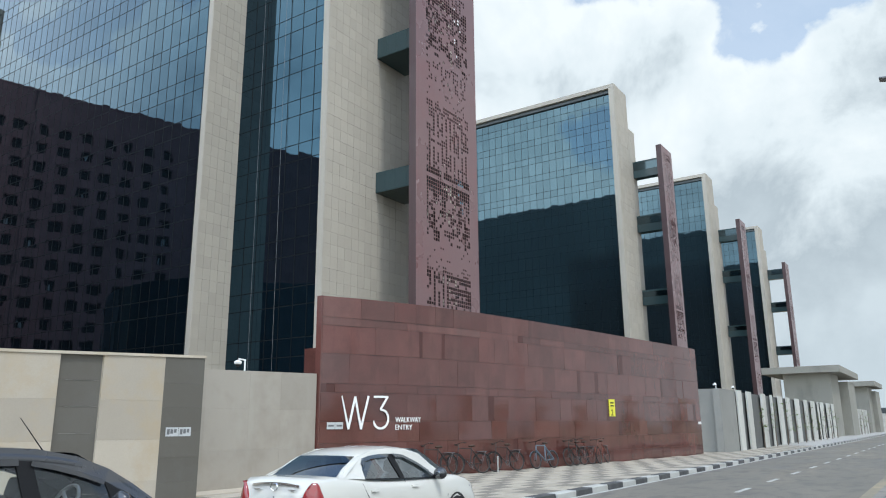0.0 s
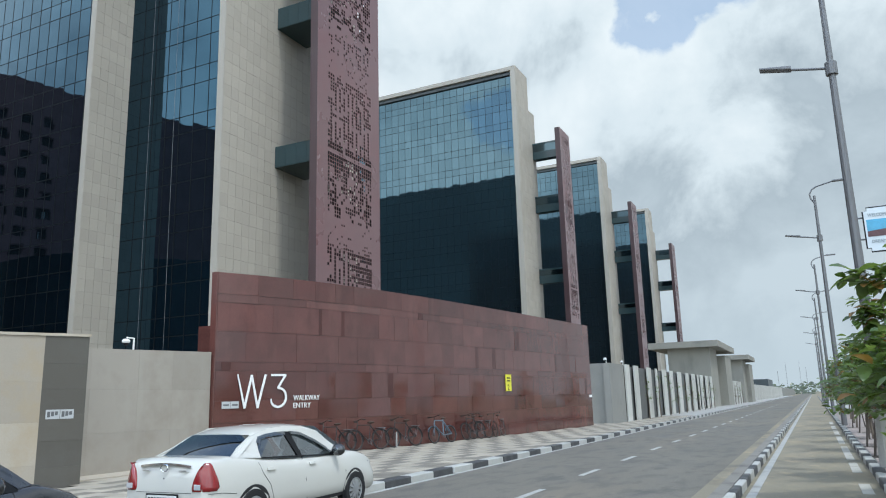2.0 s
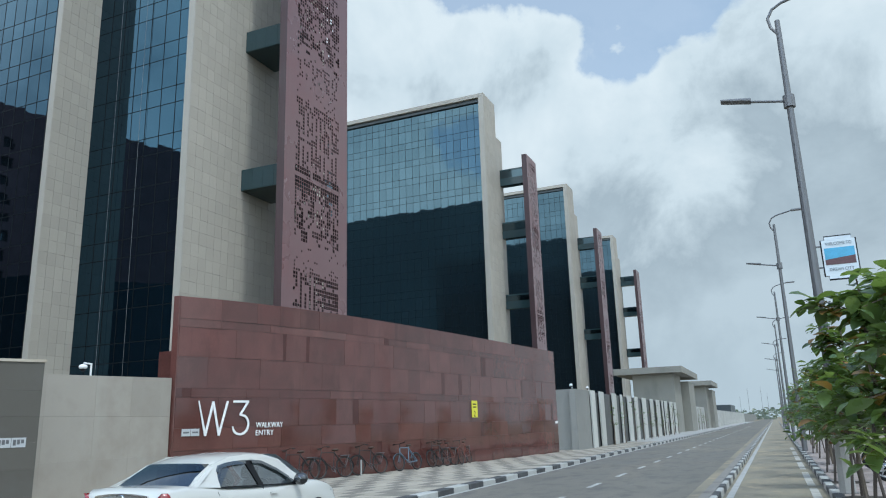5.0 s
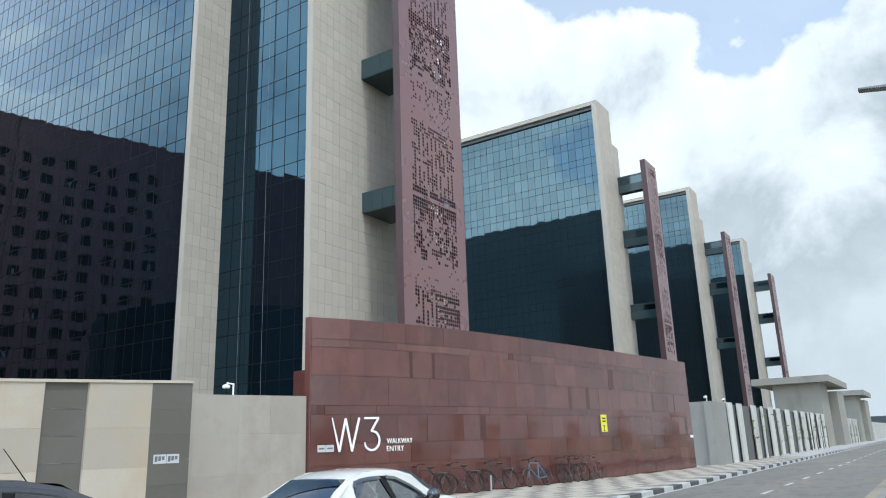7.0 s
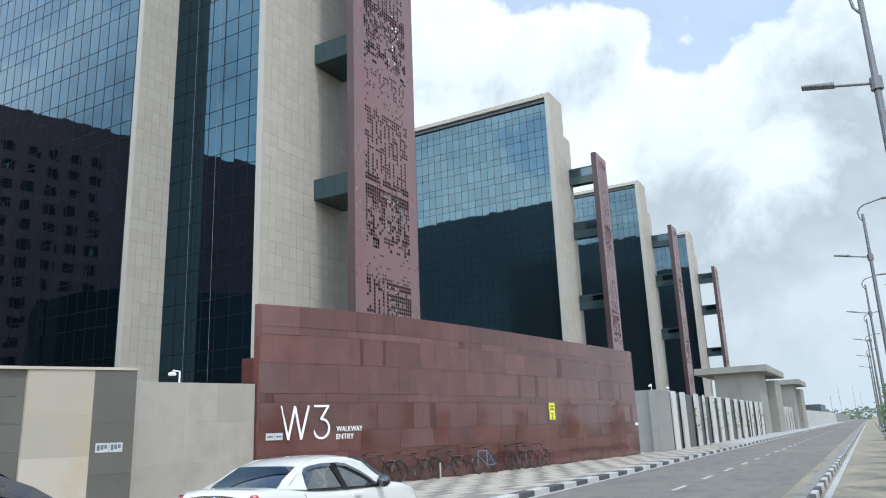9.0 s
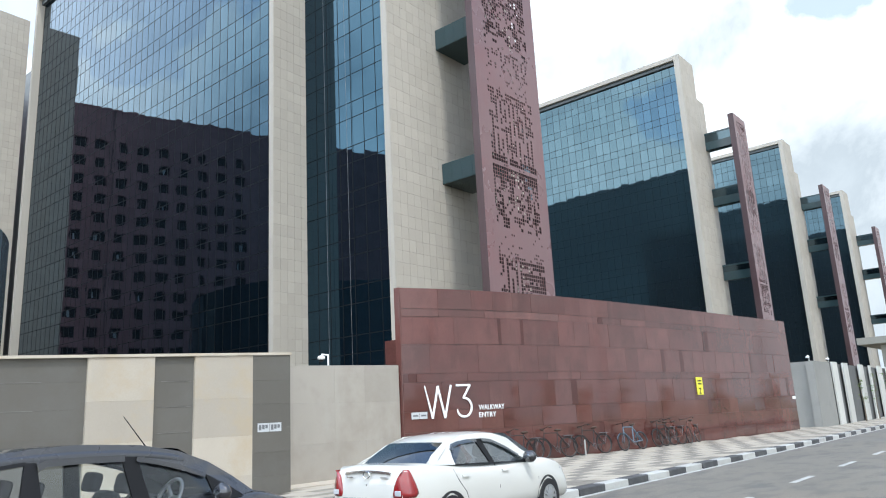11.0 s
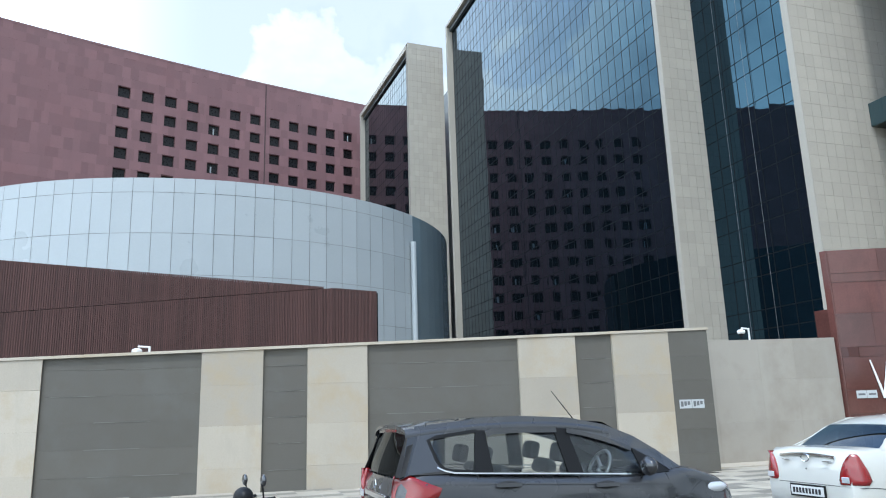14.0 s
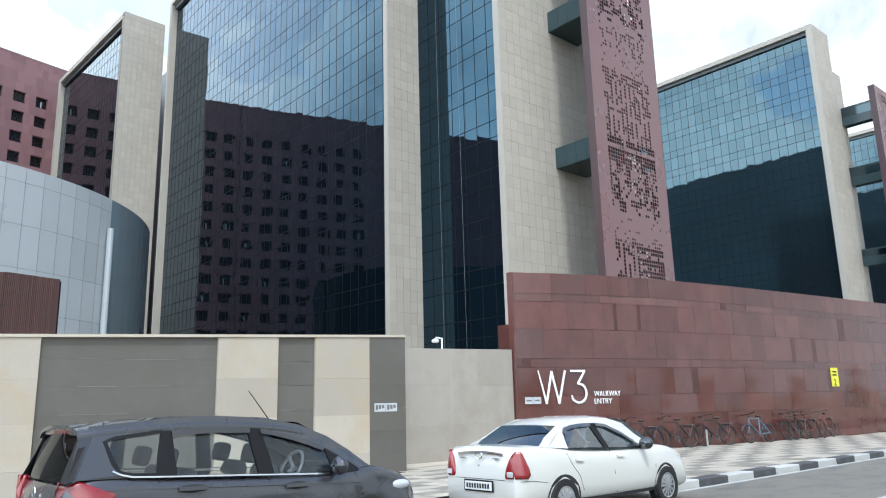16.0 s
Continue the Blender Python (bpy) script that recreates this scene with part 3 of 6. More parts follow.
def screen(y0, wide, x_front, x_back, z0, high, cols, rows, margin, seed, label):
    s = thing("perforated_screen", label, "screen", "perforated red screens", at=pose(x_front, y0, z0))
    t = x_front - x_back
    bm = screen_mesh(wide, high, cols, rows, margin, seed)
    part("front_sheet", bm, M["red_screen"], s, normals=False)
    # back sheet with fewer holes, coloured dark so the front holes look shaded
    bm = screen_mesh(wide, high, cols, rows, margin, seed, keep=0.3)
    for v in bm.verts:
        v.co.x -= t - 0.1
    part("back_sheet", bm, M["screen_hole_shade"], s, "inner sheet darkened as shade behind the holes", normals=False)
    # end plates: their shade is in the darker red
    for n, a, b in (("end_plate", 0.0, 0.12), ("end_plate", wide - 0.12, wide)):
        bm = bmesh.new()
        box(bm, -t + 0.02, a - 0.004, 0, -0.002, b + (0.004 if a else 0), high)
        part(n, bm, M["shaded_red"], s)
    bm = bmesh.new()
    box(bm, -t + 0.02, 0.12, high - 0.15, -0.002, wide - 0.12, high - 0.004)
    part("top_plate", bm, M["red_screen"], s)
    bm = bmesh.new()
    box(bm, -t + 0.1, 0.3, -2.05, -0.1, wide - 0.3, 0.0)
    part("foot", bm, M["concrete"], s, "concrete foot")
    return s


# the nearest tower, stepped back in two slabs
XE, XC, YA, YB = -37.4, -48.45, 37.3, 40.0      # east end, the column's face, the two glass planes
T1_TOP = 63.1
t1 = thing("office_tower", "stepped glass office tower framed in beige stone", "tower", "glass towers along the road")
bm = bmesh.new()
box(bm, -102.0, YA + 1.0, 0, XC - 0.1, 58.0, 62.3)
box(bm, XC - 0.1, YB + 0.9, 0, XE - 0.5, 58.0, 62.3)
box(bm, -132.0, 44.0, 0, -102.0, 58.0, 62.3)
part("core", bm, M["dark_metal"], t1, "dark inner mass")
bm = bmesh.new()
box(bm, -132.0, 58.0, 0, XE - 0.5, 58.06, 65.2)
part("rear_glazing", bm, M["rear"], t1, "dark rear glazing")
glass_wall("glazing", t1, -102.2, XC - 0.5, YA, 3.0, 62.4, 1.3, 3.9, M["glass"], 1)
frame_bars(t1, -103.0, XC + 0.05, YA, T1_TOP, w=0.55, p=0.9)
bm = bmesh.new()
box(bm, XC - 0.5, YA + 1.0, 0, XC, YB + 0.1, T1_TOP)
part("column", bm, M["tile_joint"], t1, "beige stone end column")
tiled_wall("column_tiles", t1, XC + 0.052, YA - 0.88, YB + 0.1, 0, T1_TOP, 0.75, 0.95, M["beige_tile"], 3)
glass_wall("glazing", t1, XC + 0.04, XE - 0.62, YB, 3.0, 62.4, 1.5, 3.9, M["glass"], 2, as_parts=True)
frame_bars(t1, XC + 0.1, XE - 0.04, YB, T1_TOP, w=0.62, p=0.62, sides=(False, True))
bm = bmesh.new()
box(bm, XE - 0.6, YB + 1.0, 0, XE - 0.02, 57.9, T1_TOP)
part("end_wall", bm, M["tile_joint"], t1, "beige end wall backing")
tiled_wall("end_tiles", t1, XE - 0.02, YB - 0.6, 57.9, 0, T1_TOP, 0.82, 0.95, M["beige_tile"], 5, near=(4.5, 20.0))
# two thin cables hang before the recessed glass
for x in (-45.3, -42.6):
    bm = bmesh.new()
    tube(bm, (x, YB - 0.35, 2.0), (x - 0.25, YB - 0.35, 62.0), 0.013, seg=5)
    part("hanging_cable", bm, M["steel"], t1, "thin pale hanging cable")
for z0, z1 in ((45.3, 47.2), (33.1, 35.0), (20.75, 22.55)):
    bm = bmesh.new()
    box(bm, XE, 45.5, z0, -33.1, 49.5, z1)
    b = part("bridge", bm, M["bridge"], t1, "dark metal bridge to the screen", bevel=0.03)
    for k in range(4):
        bm = bmesh.new()
        box(bm, XE + 0.1 + 1.05 * k, 45.47, z0 + 0.06, XE + 1.13 + 1.05 * k, 45.5, z1 - 0.06)
        part("panel", bm, M["bridge"], b)
screen(44.4, 9.35, -32.4, -33.1, 2.0, 50.7, 21, 156, 1.2, 11, "tall maroon metal screen pierced by square holes")

# the smaller slab beyond it, towards the spine
t0 = thing("office_slab", "narrow glass slab with beige stone end wall", "tower", "glass towers along the road",
           at=pose(-105.95, 30.75, 0, 0, 0, 2.5) @ pose(105.95, -30.75, 0))
bm = bmesh.new()
box(bm, -136.4, 32.4, 0, -106.4, 36.9, 60.0)
part("core", bm, M["dark_metal"], t0, "dark inner mass")
glass_wall("glazing", t0, -136.2, -106.8, 31.55, 3.0, 60.2, 1.3, 3.9, M["glass"], 7, wob=0.0012)
frame_bars(t0, -136.9, -105.9, 31.55, 61.0, w=1.0, p=0.8, sides=(True, False))
bm = bmesh.new()
box(bm, -106.8, 30.75, 0, -105.95, 36.9, 61.0)
part("end_wall", bm, M["tile_joint"], t0, "beige end wall backing")
tiled_wall("end_tiles", t0, -105.95, 30.75, 36.9, 0, 61.0, 0.8, 0.95, M["beige_tile"], 8)


# the further towers, all alike
def far_tower():
    t = thing("office_tower", "blue glass office tower framed in beige stone", "tower", "glass towers along the road")
    bm = bmesh.new()
    box(bm, -70.0, 1.0, 0, -0.06, 6.5, 63.9)
    box(bm, -70.0, 6.5, 0, -0.06, 9.7, 57.6)
    part("core", bm, M["dark_metal"], t, "dark inner mass")
    bm = bmesh.new()
    box(bm, -70.0, 9.7, 0, -0.06, 9.76, 57.6)
    box(bm, -70.0, 6.5, 57.6, -0.06, 6.56, 64.5)
    part("rear_glazing", bm, M["rear"], t, "dark rear glazing")
    glass_wall("glazing", t, -70.0, -0.9, 0.9, 3.0, 63.9, 1.5, 3.9, M["glass_far"], 9, wob=0.0008)
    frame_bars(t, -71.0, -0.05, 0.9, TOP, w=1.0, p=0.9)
    bm = bmesh.new()
    box(bm, -1.0, 1.9, 0, -0.05, 6.6, TOP)
    box(bm, -1.0, 6.6, 0, -0.05, 9.8, 57.8)
    part("end_wall", bm, M["beige_tile"], t, "beige stone end wall")
    tiled_wall("end_tiles", t, -0.05, 0.0, 6.6, 0, TOP, 1.1, 1.3, M["beige_tile"], 10)
    tiled_wall("end_tiles_low", t, -0.05, 6.62, 9.8, 0, 57.8, 1.1, 1.3, M["beige_tile"], 12)
    bridges(t, 0.0, 5.0, 7.8, 9.4)
    return t


ft = far_tower()
ft.matrix_basis = pose(-44.4, 124.3, 0)
copy_thing(ft, pose(-44.0, 187.0, 0))
copy_thing(ft, pose(-44.0, 250.0, 0))
s2 = screen(129.7, 6.3, -38.0, -39.0, 2.0, 50.7, 14, 156, 1.2, 21, "tall maroon metal screen pierced by square holes")
copy_thing(s2, pose(-38.0, 192.4, 2.0))
copy_thing(s2, pose(-38.0, 255.4, 2.0))

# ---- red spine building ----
# near black: the shade inside the window openings is put into the pane's colour
M["unlit_pane"] = material("black_of_unlit_window", (0.012, 0.011, 0.013), 0.3, var=0.1, bump=0, spec=0.3)
def spine_x(y):
    return -140.8 + 0.22 * (31.2 - y) + 0.0013 * (31.2 - y) ** 2


sp = thing("spine_building", "curved red sandstone building with rows of square windows", "building")
COLS, ROWS = 12, 14
win = {}
for c in range(COLS):
    win[c] = 27.6 - 3.745 * c
r7 = random.Random(7)


def spine_panels():
    """Cladding slabs in courses, with openings left for the windows."""
    bm = bmesh.new()
    ys = [40.0]
    cuts = sorted([w + 1.0 for w in win.values()] + [w - 1.0 for w in win.values()], reverse=True)
    course = 1.84
    rows = int(64.7 / course)
    for k in range(rows + 1):
        z0, z1 = max(0, k * course - 0.86 + (0.14 if k % 2 == 0 else -0.10)), min(64.7, k * course + 0.98 + (0.14 if k % 2 else -0.10))
        rk = round((57.1 - (z0 + z1) / 2) / 3.68, 2)
        is_win = abs(rk - round(rk)) < 0.2 and 0 <= round(rk) < ROWS
        marks = [40.0]
        y = 40.0
        lst = list(cuts) if is_win else []
        while y > -75:
            y -= r7.choice((1.0, 1.3, 1.8))
            marks.append(y)
        if is_win:
            marks = [m for m in marks if m > cuts[0] + 0.3 or m < cuts[-1] - 0.3] + lst
            for c in range(COLS - 1):
                marks.append((win[c] + win[c + 1]) / 2 + r7.uniform(-0.3, 0.3))
            marks.sort(reverse=True)
        for a, b in zip(marks[:-1], marks[1:]):
            m = (a + b) / 2
            if is_win and any(abs(m - w) < 0.9 for w in win.values()):
                continue
            d = r7.uniform(0, 0.03)
            n = Vector((1, 0.2, 0))
            bm.faces.new([bm.verts.new(p) for p in ((spine_x(a) + d, a, z0), (spine_x(b) + d, b, z0), (spine_x(b) + d, b, z1), (spine_x(a) + d, a, z1))])
    return bm


ob = part("cladding", spine_panels(), M["red_far"], sp, "red sandstone slabs in courses", normals=False)
ob["kind"] = "stuff"
# black blocks stand in for the unlit inside behind the cladding
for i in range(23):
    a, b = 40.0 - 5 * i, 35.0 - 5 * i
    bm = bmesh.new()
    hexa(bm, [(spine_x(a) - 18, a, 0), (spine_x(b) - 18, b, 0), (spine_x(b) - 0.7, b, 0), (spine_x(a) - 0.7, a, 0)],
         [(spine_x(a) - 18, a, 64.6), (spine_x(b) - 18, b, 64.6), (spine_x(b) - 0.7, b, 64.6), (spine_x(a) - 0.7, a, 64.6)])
    part("inner_wall", bm, M["mullion"], sp, "black blocks standing in for the unlit inside")
for i in range(23):
    bm = bmesh.new()
    a, b = 40.0 - 5 * i, 35.0 - 5 * i
    hexa(bm, [(spine_x(a) - 1.0, a, 64.6), (spine_x(b) - 1.0, b, 64.6), (spine_x(b) + 0.05, b, 64.6), (spine_x(a) + 0.05, a, 64.6)],
         [(spine_x(a) - 1.0, a, 64.95), (spine_x(b) - 1.0, b, 64.95), (spine_x(b) + 0.05, b, 64.95), (spine_x(a) + 0.05, a, 64.95)])
    part("parapet_stone", bm, M["red_far"], sp)
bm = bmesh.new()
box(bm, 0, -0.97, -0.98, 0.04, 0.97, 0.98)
pane_me = mesh_of("window_pane", bm, M["unlit_pane"])
bm = bmesh.new()
for a, b, c, d in ((-1.04, -1.0, -1.0, 1.0), (1.0, 1.04, -1.0, 1.0), (-1.0, 1.0, 0.97, 1.0), (-1.0, 1.0, -1.0, -0.97)):
    box(bm, -0.55, a, c, 0.0, b, d)
frame_me = mesh_of("window", bm, M["red_far"])
bm = bmesh.new()
box(bm, -0.02, -0.16, -0.85, 0.02, 0.16, 0.3)
sash_me = mesh_of("open_sash", bm, M["white_panel"])
for c in range(COLS):
    for k in range(ROWS):
        y, z = win[c], 57.1 - 3.68 * k
        tilt = -math.degrees(math.atan2(spine_x(y + 0.5) - spine_x(y - 0.5), 1.0))
        w = piece("window", frame_me, sp, pose(spine_x(y), y, z, 0, 0, tilt))
        piece("pane", pane_me, w, pose(-0.5, 0, 0))
        if r7.random() < 0.13:
            piece("open_sash", sash_me, w, pose(-0.2, r7.uniform(-0.3, 0.4), 0, 0, 0, 25))
bm = bmesh.new()
box(bm, spine_x(10.75) - 0.1, 10.65, 0, spine_x(10.75) + 0.1, 10.85, 64.6)
part("movement_joint", bm, M["shaded_red"], sp, "dark red vertical joint")

# ---- white drum ----
DC, DR, DTOP = (-76.0, 0.8), 24.0, 18.15
drum = thing("drum_building", "round pavilion clad in white aluminium panels", "building")


def drum_pt(a, r, z):
    return (DC[0] + r * math.cos(a), DC[1] + r * math.sin(a), z)


bm = bmesh.new()
n = 110
courses = [0, 2.6, 5.5, 8.4, 11.3, 14.2, 17.1, DTOP]
for i in range(n):
    a, b = 2 * math.pi * i / n, 2 * math.pi * (i + 1) / n
    if radians(42.5) < a < radians(100):
        continue
    g = 0.0006
    for k in range(len(courses) - 1):
        z0, z1 = courses[k] + 0.014, courses[k + 1] - 0.014
        bm.faces.new([bm.verts.new(p) for p in (drum_pt(a + g, DR, z0), drum_pt(b - g, DR, z0), drum_pt(b - g, DR, z1), drum_pt(a + g, DR, z1))])
ob = part("panel_cladding", bm, M["white_panel"], drum, "white aluminium panels", normals=False)
ob["kind"] = "stuff"
bm = bmesh.new()
bmesh.ops.create_cone(bm, cap_ends=True, segments=128, radius1=DR - 0.08, radius2=DR - 0.08, depth=DTOP - 0.02, matrix=Matrix.Translation((DC[0], DC[1], DTOP / 2)))
part("backing", bm, M["wall_grey"], drum, "grey joint backing")
bm = bmesh.new()
for i in range(n):
    a, b = 2 * math.pi * i / n, 2 * math.pi * (i + 1) / n
    if radians(42.5) < a < radians(100):
        bm.faces.new([bm.verts.new(p) for p in (drum_pt(a, DR - 0.04, 0), drum_pt(b, DR - 0.04, 0), drum_pt(b, DR - 0.04, DTOP), drum_pt(a, DR - 0.04, DTOP))])
part("curved_glazing", bm, M["glass_drum"], drum, "dark curved glass side", normals=False)
bm = bmesh.new()
tube(bm, drum_pt(radians(41.5), DR + 0.3, 0), drum_pt(radians(41.5), DR + 0.3, 15.7), 0.24, seg=10)
part("white_post", bm, M["white_panel"], drum, "white vertical post")

# ---- brown slatted wall ----
def slat_x(y):
    return -42.25 + 0.325 * (10.1 - y)


def slat_seam(y):
    return 7.49 + 0.15 * (y + 1.4)


bm = bmesh.new()
strip_panel(bm, slat_x, -25.0, 10.1, 0, 8.7, -0.5, -0.1, 1)
slats = thing("slatted_wall", "dark brown timber-slat wall panel", "wall", kind="structure")
part("backing", bm, M["mullion"], slats, "dark backing")
bm = bmesh.new()
y = -25.0
while y < 10.0:
    d = rng.uniform(0.0, 0.012)
    zc = min(8.8, slat_seam(y))
    strip_panel(bm, slat_x, y, y + 0.076, 0, zc - 0.014, -0.1, d, 1)
    if zc < 8.7:
        strip_panel(bm, slat_x, y, y + 0.076, zc + 0.014, 8.8, -0.1, d + 0.003, 1)
    y += 0.09
ob = part("slats", bm, M["brown"], slats, "brown vertical slats", normals=False)
ob["kind"] = "stuff"

# ---- gatehouses along the road ----
for (x0, x1, y0, y1, zt) in ((-18.5, -10.0, 97.0, 118.0, 8.3), (-16.5, -9.4, 137.0, 152.0, 8.2)):
    g = thing("gatehouse", "beige concrete gatehouse with flat overhanging roof", "gatehouse", "roadside gatehouses")
    bm = bmesh.new()
    box(bm, x0, y0, zt - 0.8, x1, y1, zt)
    part("roof", bm, M["old_concrete"], g, "thick flat concrete roof", bevel=0.03)
    bm = bmesh.new()
    box(bm, x0 + 2.2, y0 + 1.0, 0, x1 - 1.2, y0 + 8.5, zt - 0.8)
    part("wall", bm, M["old_concrete"], g)
    bm = bmesh.new()
    box(bm, x1 - 1.9, y1 - 9, 0, x1 - 0.5, y1 - 1.5, zt - 1.4)
    part("pier", bm, M["old_concrete"], g)

# ---- street: kerbs, markings, lamps ----
def kerb_run(name, label, x0, x1, ya, yb, step, z1, near, face_first=0, parent_mat="concrete"):
    """A run of alternately black and white kerb blocks; those before near are parts of their own."""
    bm = bmesh.new()
    box(bm, x0 + 0.02, ya, -0.25, x1 - 0.02, yb, 0.02)
    k = solid(name, bm, M[parent_mat], label, "kerb")
    def block():
        b = bmesh.new()
        box(b, x0, 0.008, -0.05, x1, step - 0.008, z1)
        bmesh.ops.bevel(b, geom=b.edges[:], offset=0.018, segments=1, affect="EDGES")
        return b
    me = [mesh_of("kerb_block", block(), M["kerb_white"]), mesh_of("kerb_block", block(), M["kerb_black"])]
    rest = {0: bmesh.new(), 1: bmesh.new()}
    n = int((yb - ya) / step)
    r = random.Random(round(x0 * 100))
    for i in range(n):
        y = ya + i * step
        c = (i + face_first) % 2
        if y < near:
            piece("kerb_block", me[c], k, pose(r.uniform(-0.006, 0.006), y, r.uniform(-0.006, 0.004), 0, 0, r.uniform(-0.3, 0.3)))
        else:
            box(rest[c], x0, y + 0.01, -0.05, x1, y + step - 0.01, z1)
    for c, mat in ((0, "kerb_white"), (1, "kerb_black")):
        ob = part("kerb_block_far", rest[c], M[mat], k)
        ob["kind"] = "stuff"
    return k


kerb_run("kerb_left", "black and white painted kerb blocks", KERB - 0.32, KERB, 12.3, 330.0, 1.08, 0.15, 60)
kerb_run("kerb_bay", "black and white painted kerb blocks", -9.9, -9.6, -40.0, 12.2, 1.08, 0.10, -100)
kerb_run("kerb_median", "black and white kerb dividing road and side lane", MEDIAN + 0.20, MEDIAN + 0.34, -6.0, 420.0, 1.0, 0.165, 60)
kerb_run("kerb_right", "black and white painted kerb blocks", RKERB, RKERB + 0.2, -6.0, 300.0, 1.0, 0.14, 50)
bm = bmesh.new()
box(bm, MEDIAN - 0.02, -20, -0.2, MEDIAN + 0.195, 420, 0.15)
solid("median_top", bm, M["median"], "pale worn concrete top of the dividing kerb", "kerb")
bm = bmesh.new()
box(bm, MEDIAN - 0.42, -20, -0.2, MEDIAN - 0.02, 420, 0.008)
solid("sand_strip", bm, M["sandy_asphalt"], "strip of blown sand along the dividing kerb", "road")
bm = bmesh.new()
box(bm, -9.6, -40, -0.2, KERB - 0.02, 12.25, 0.0)
solid("parking_bay", bm, M["asphalt"], "grey asphalt parking strip beside the road", "road")

bm = bmesh.new()
box(bm, KERB + 0.03, 12.3, 0, KERB + 0.15, 330, 0.006)
solid("edge_line", bm, M["white_line"], "continuous white edge line on the road", "marking")
bm = bmesh.new()
box(bm, -1.20, -4, 0, -1.05, 300, 0.006)
solid("lane_line", bm, M["white_line"], "white line beside the dividing kerb", "marking")
rl = random.Random(3)
y = 2.0
while y < 46:
    ln = rl.uniform(1.5, 5.0)
    bm = bmesh.new()
    box(bm, 0.56, y, 0, 0.74, y + ln, 0.006)
    solid("worn_line", bm, M["worn_paint"], "worn white line partly under sand", "marking")
    y += ln + rl.uniform(0.4, 2.5)
for i in range(40):
    bm = bmesh.new()
    y = 4.3 + 4.1 * i
    box(bm, -4.93, y, 0, -4.80, y + 1.5, 0.006)
    solid("dash_line", bm, M["white_line"], "white dash of the road's centre line", "marking")


# pavements
def left_limit(y):
    if y > 42.6:
        return FAR_X if y > 45.3 else -13.0
    if y > 17.0:
        return wall_x(y)
    if y > 11.4:
        return -16.3
    return bound_x(y)


bm = bmesh.new()
for i in range(100):
    a = -40 + 1.0 * i
    b = a + 1.0
    xr = KERB - 0.3 if a >= 12.0 else -9.8
    hexa(bm, [(left_limit(a + 0.01) - 0.2, a, -0.2), (xr, a, -0.2), (xr, b, -0.2), (left_limit(b - 0.01) - 0.2, b, -0.2)],
         [(left_limit(a + 0.01) - 0.2, a, 0.095), (xr, a, 0.095), (xr, b, 0.095), (left_limit(b - 0.01) - 0.2, b, 0.095)])
hexa(bm, [(FAR_X - 0.2, 60, -0.2), (KERB - 0.3, 60, -0.2), (KERB - 0.3, 330, -0.2), (FAR_X - 0.2, 330, -0.2)],
     [(FAR_X - 0.2, 60, 0.14), (KERB - 0.3, 60, 0.14), (KERB - 0.3, 330, 0.14), (FAR_X - 0.2, 330, 0.14)])
pave_l = solid("pavement_left", bm, M["concrete"], "pavement of light and dark grey pavers in slanting stripes", "pavement")
tile_me = []
for mat in ("paver_light", "paver_dark"):
    bm = bmesh.new()
    box(bm, 0.004, 0.004, 0, 0.396, 0.396, 0.045)
    tile_me.append(mesh_of("paver", bm, M[mat]))
rest = {0: bmesh.new(), 1: bmesh.new()}
rp = random.Random(5)
j = 0
y = -4.0
count = 0
while y < 60:
    xr = KERB - 0.34 if y >= 12.2 else -9.92
    x = xr - 0.4
    i = 0
    while x > left_limit(y + 0.2) + (0.02 if not 11.2 < y < 17 else 0.9):
        u = (0.92 * x + 0.40 * (y if (int(math.floor(x / 2.0)) % 2 == 0 or y > 13) else -y)) / 0.95
        c = 1 if (u - math.floor(u)) < 0.40 else 0
        if i == 0:
            c = 1 if (j // 3) % 2 else 0
        z = 0.095 + rp.uniform(0, 0.006)
        if 12.2 < y < 19.0 and i < 14 and count < 300:
            piece("paver", tile_me[c], pave_l, pose(x, y, z))
            count += 1
        else:
            b = rest[c]
            vs = [b.verts.new(p) for p in ((x + 0.004, y + 0.004, z + 0.045), (x + 0.396, y + 0.004, z + 0.045), (x + 0.396, y + 0.396, z + 0.045), (x + 0.004, y + 0.396, z + 0.045))]
            b.faces.new(vs)
        x -= 0.4
        i += 1
    y += 0.4
    j += 1
for c, mat in ((0, "paver_light"), (1, "paver_dark")):
    ob = part("paver_rest", rest[c], M[mat], pave_l, normals=False)
    ob["kind"] = "stuff"
bm = bmesh.new()
box(bm, -16.32, 11.3, 0.05, -15.35, 17.0, 0.15)
solid("plinth", bm, M["cream"], "cream stone strip at the foot of the wall", "trim")

bm = bmesh.new()
box(bm, RKERB + 0.19, -20, -0.2, 4.6, 160, 0.10)
pave_r = solid("pavement_right", bm, M["concrete"], "pavement of pinkish brick pavers", "pavement")
bm = bmesh.new()
y = 2.0
j = 0
while y < 70:
    x = RKERB + 0.22 - (0.2 if j % 2 else 0)
    while x < 4.5:
        z = 0.13 + rp.uniform(0, 0.006)
        a = max(x, RKERB + 0.22)
        bm.faces.new([bm.verts.new(p) for p in ((a, y + 0.006, z), (x + 0.388, y + 0.006, z), (x + 0.388, y + 0.194, z), (a, y + 0.194, z))])
        x += 0.4
    y += 0.2
    j += 1
ob = part("brick_paver", bm, M["paver_pink"], pave_r, normals=False)
ob["kind"] = "stuff"


# street lamps
def curve_tube(bm, pts, r, seg=8):
    for a, b in zip(pts[:-1], pts[1:]):
        tube(bm, a, b, r, seg=seg)


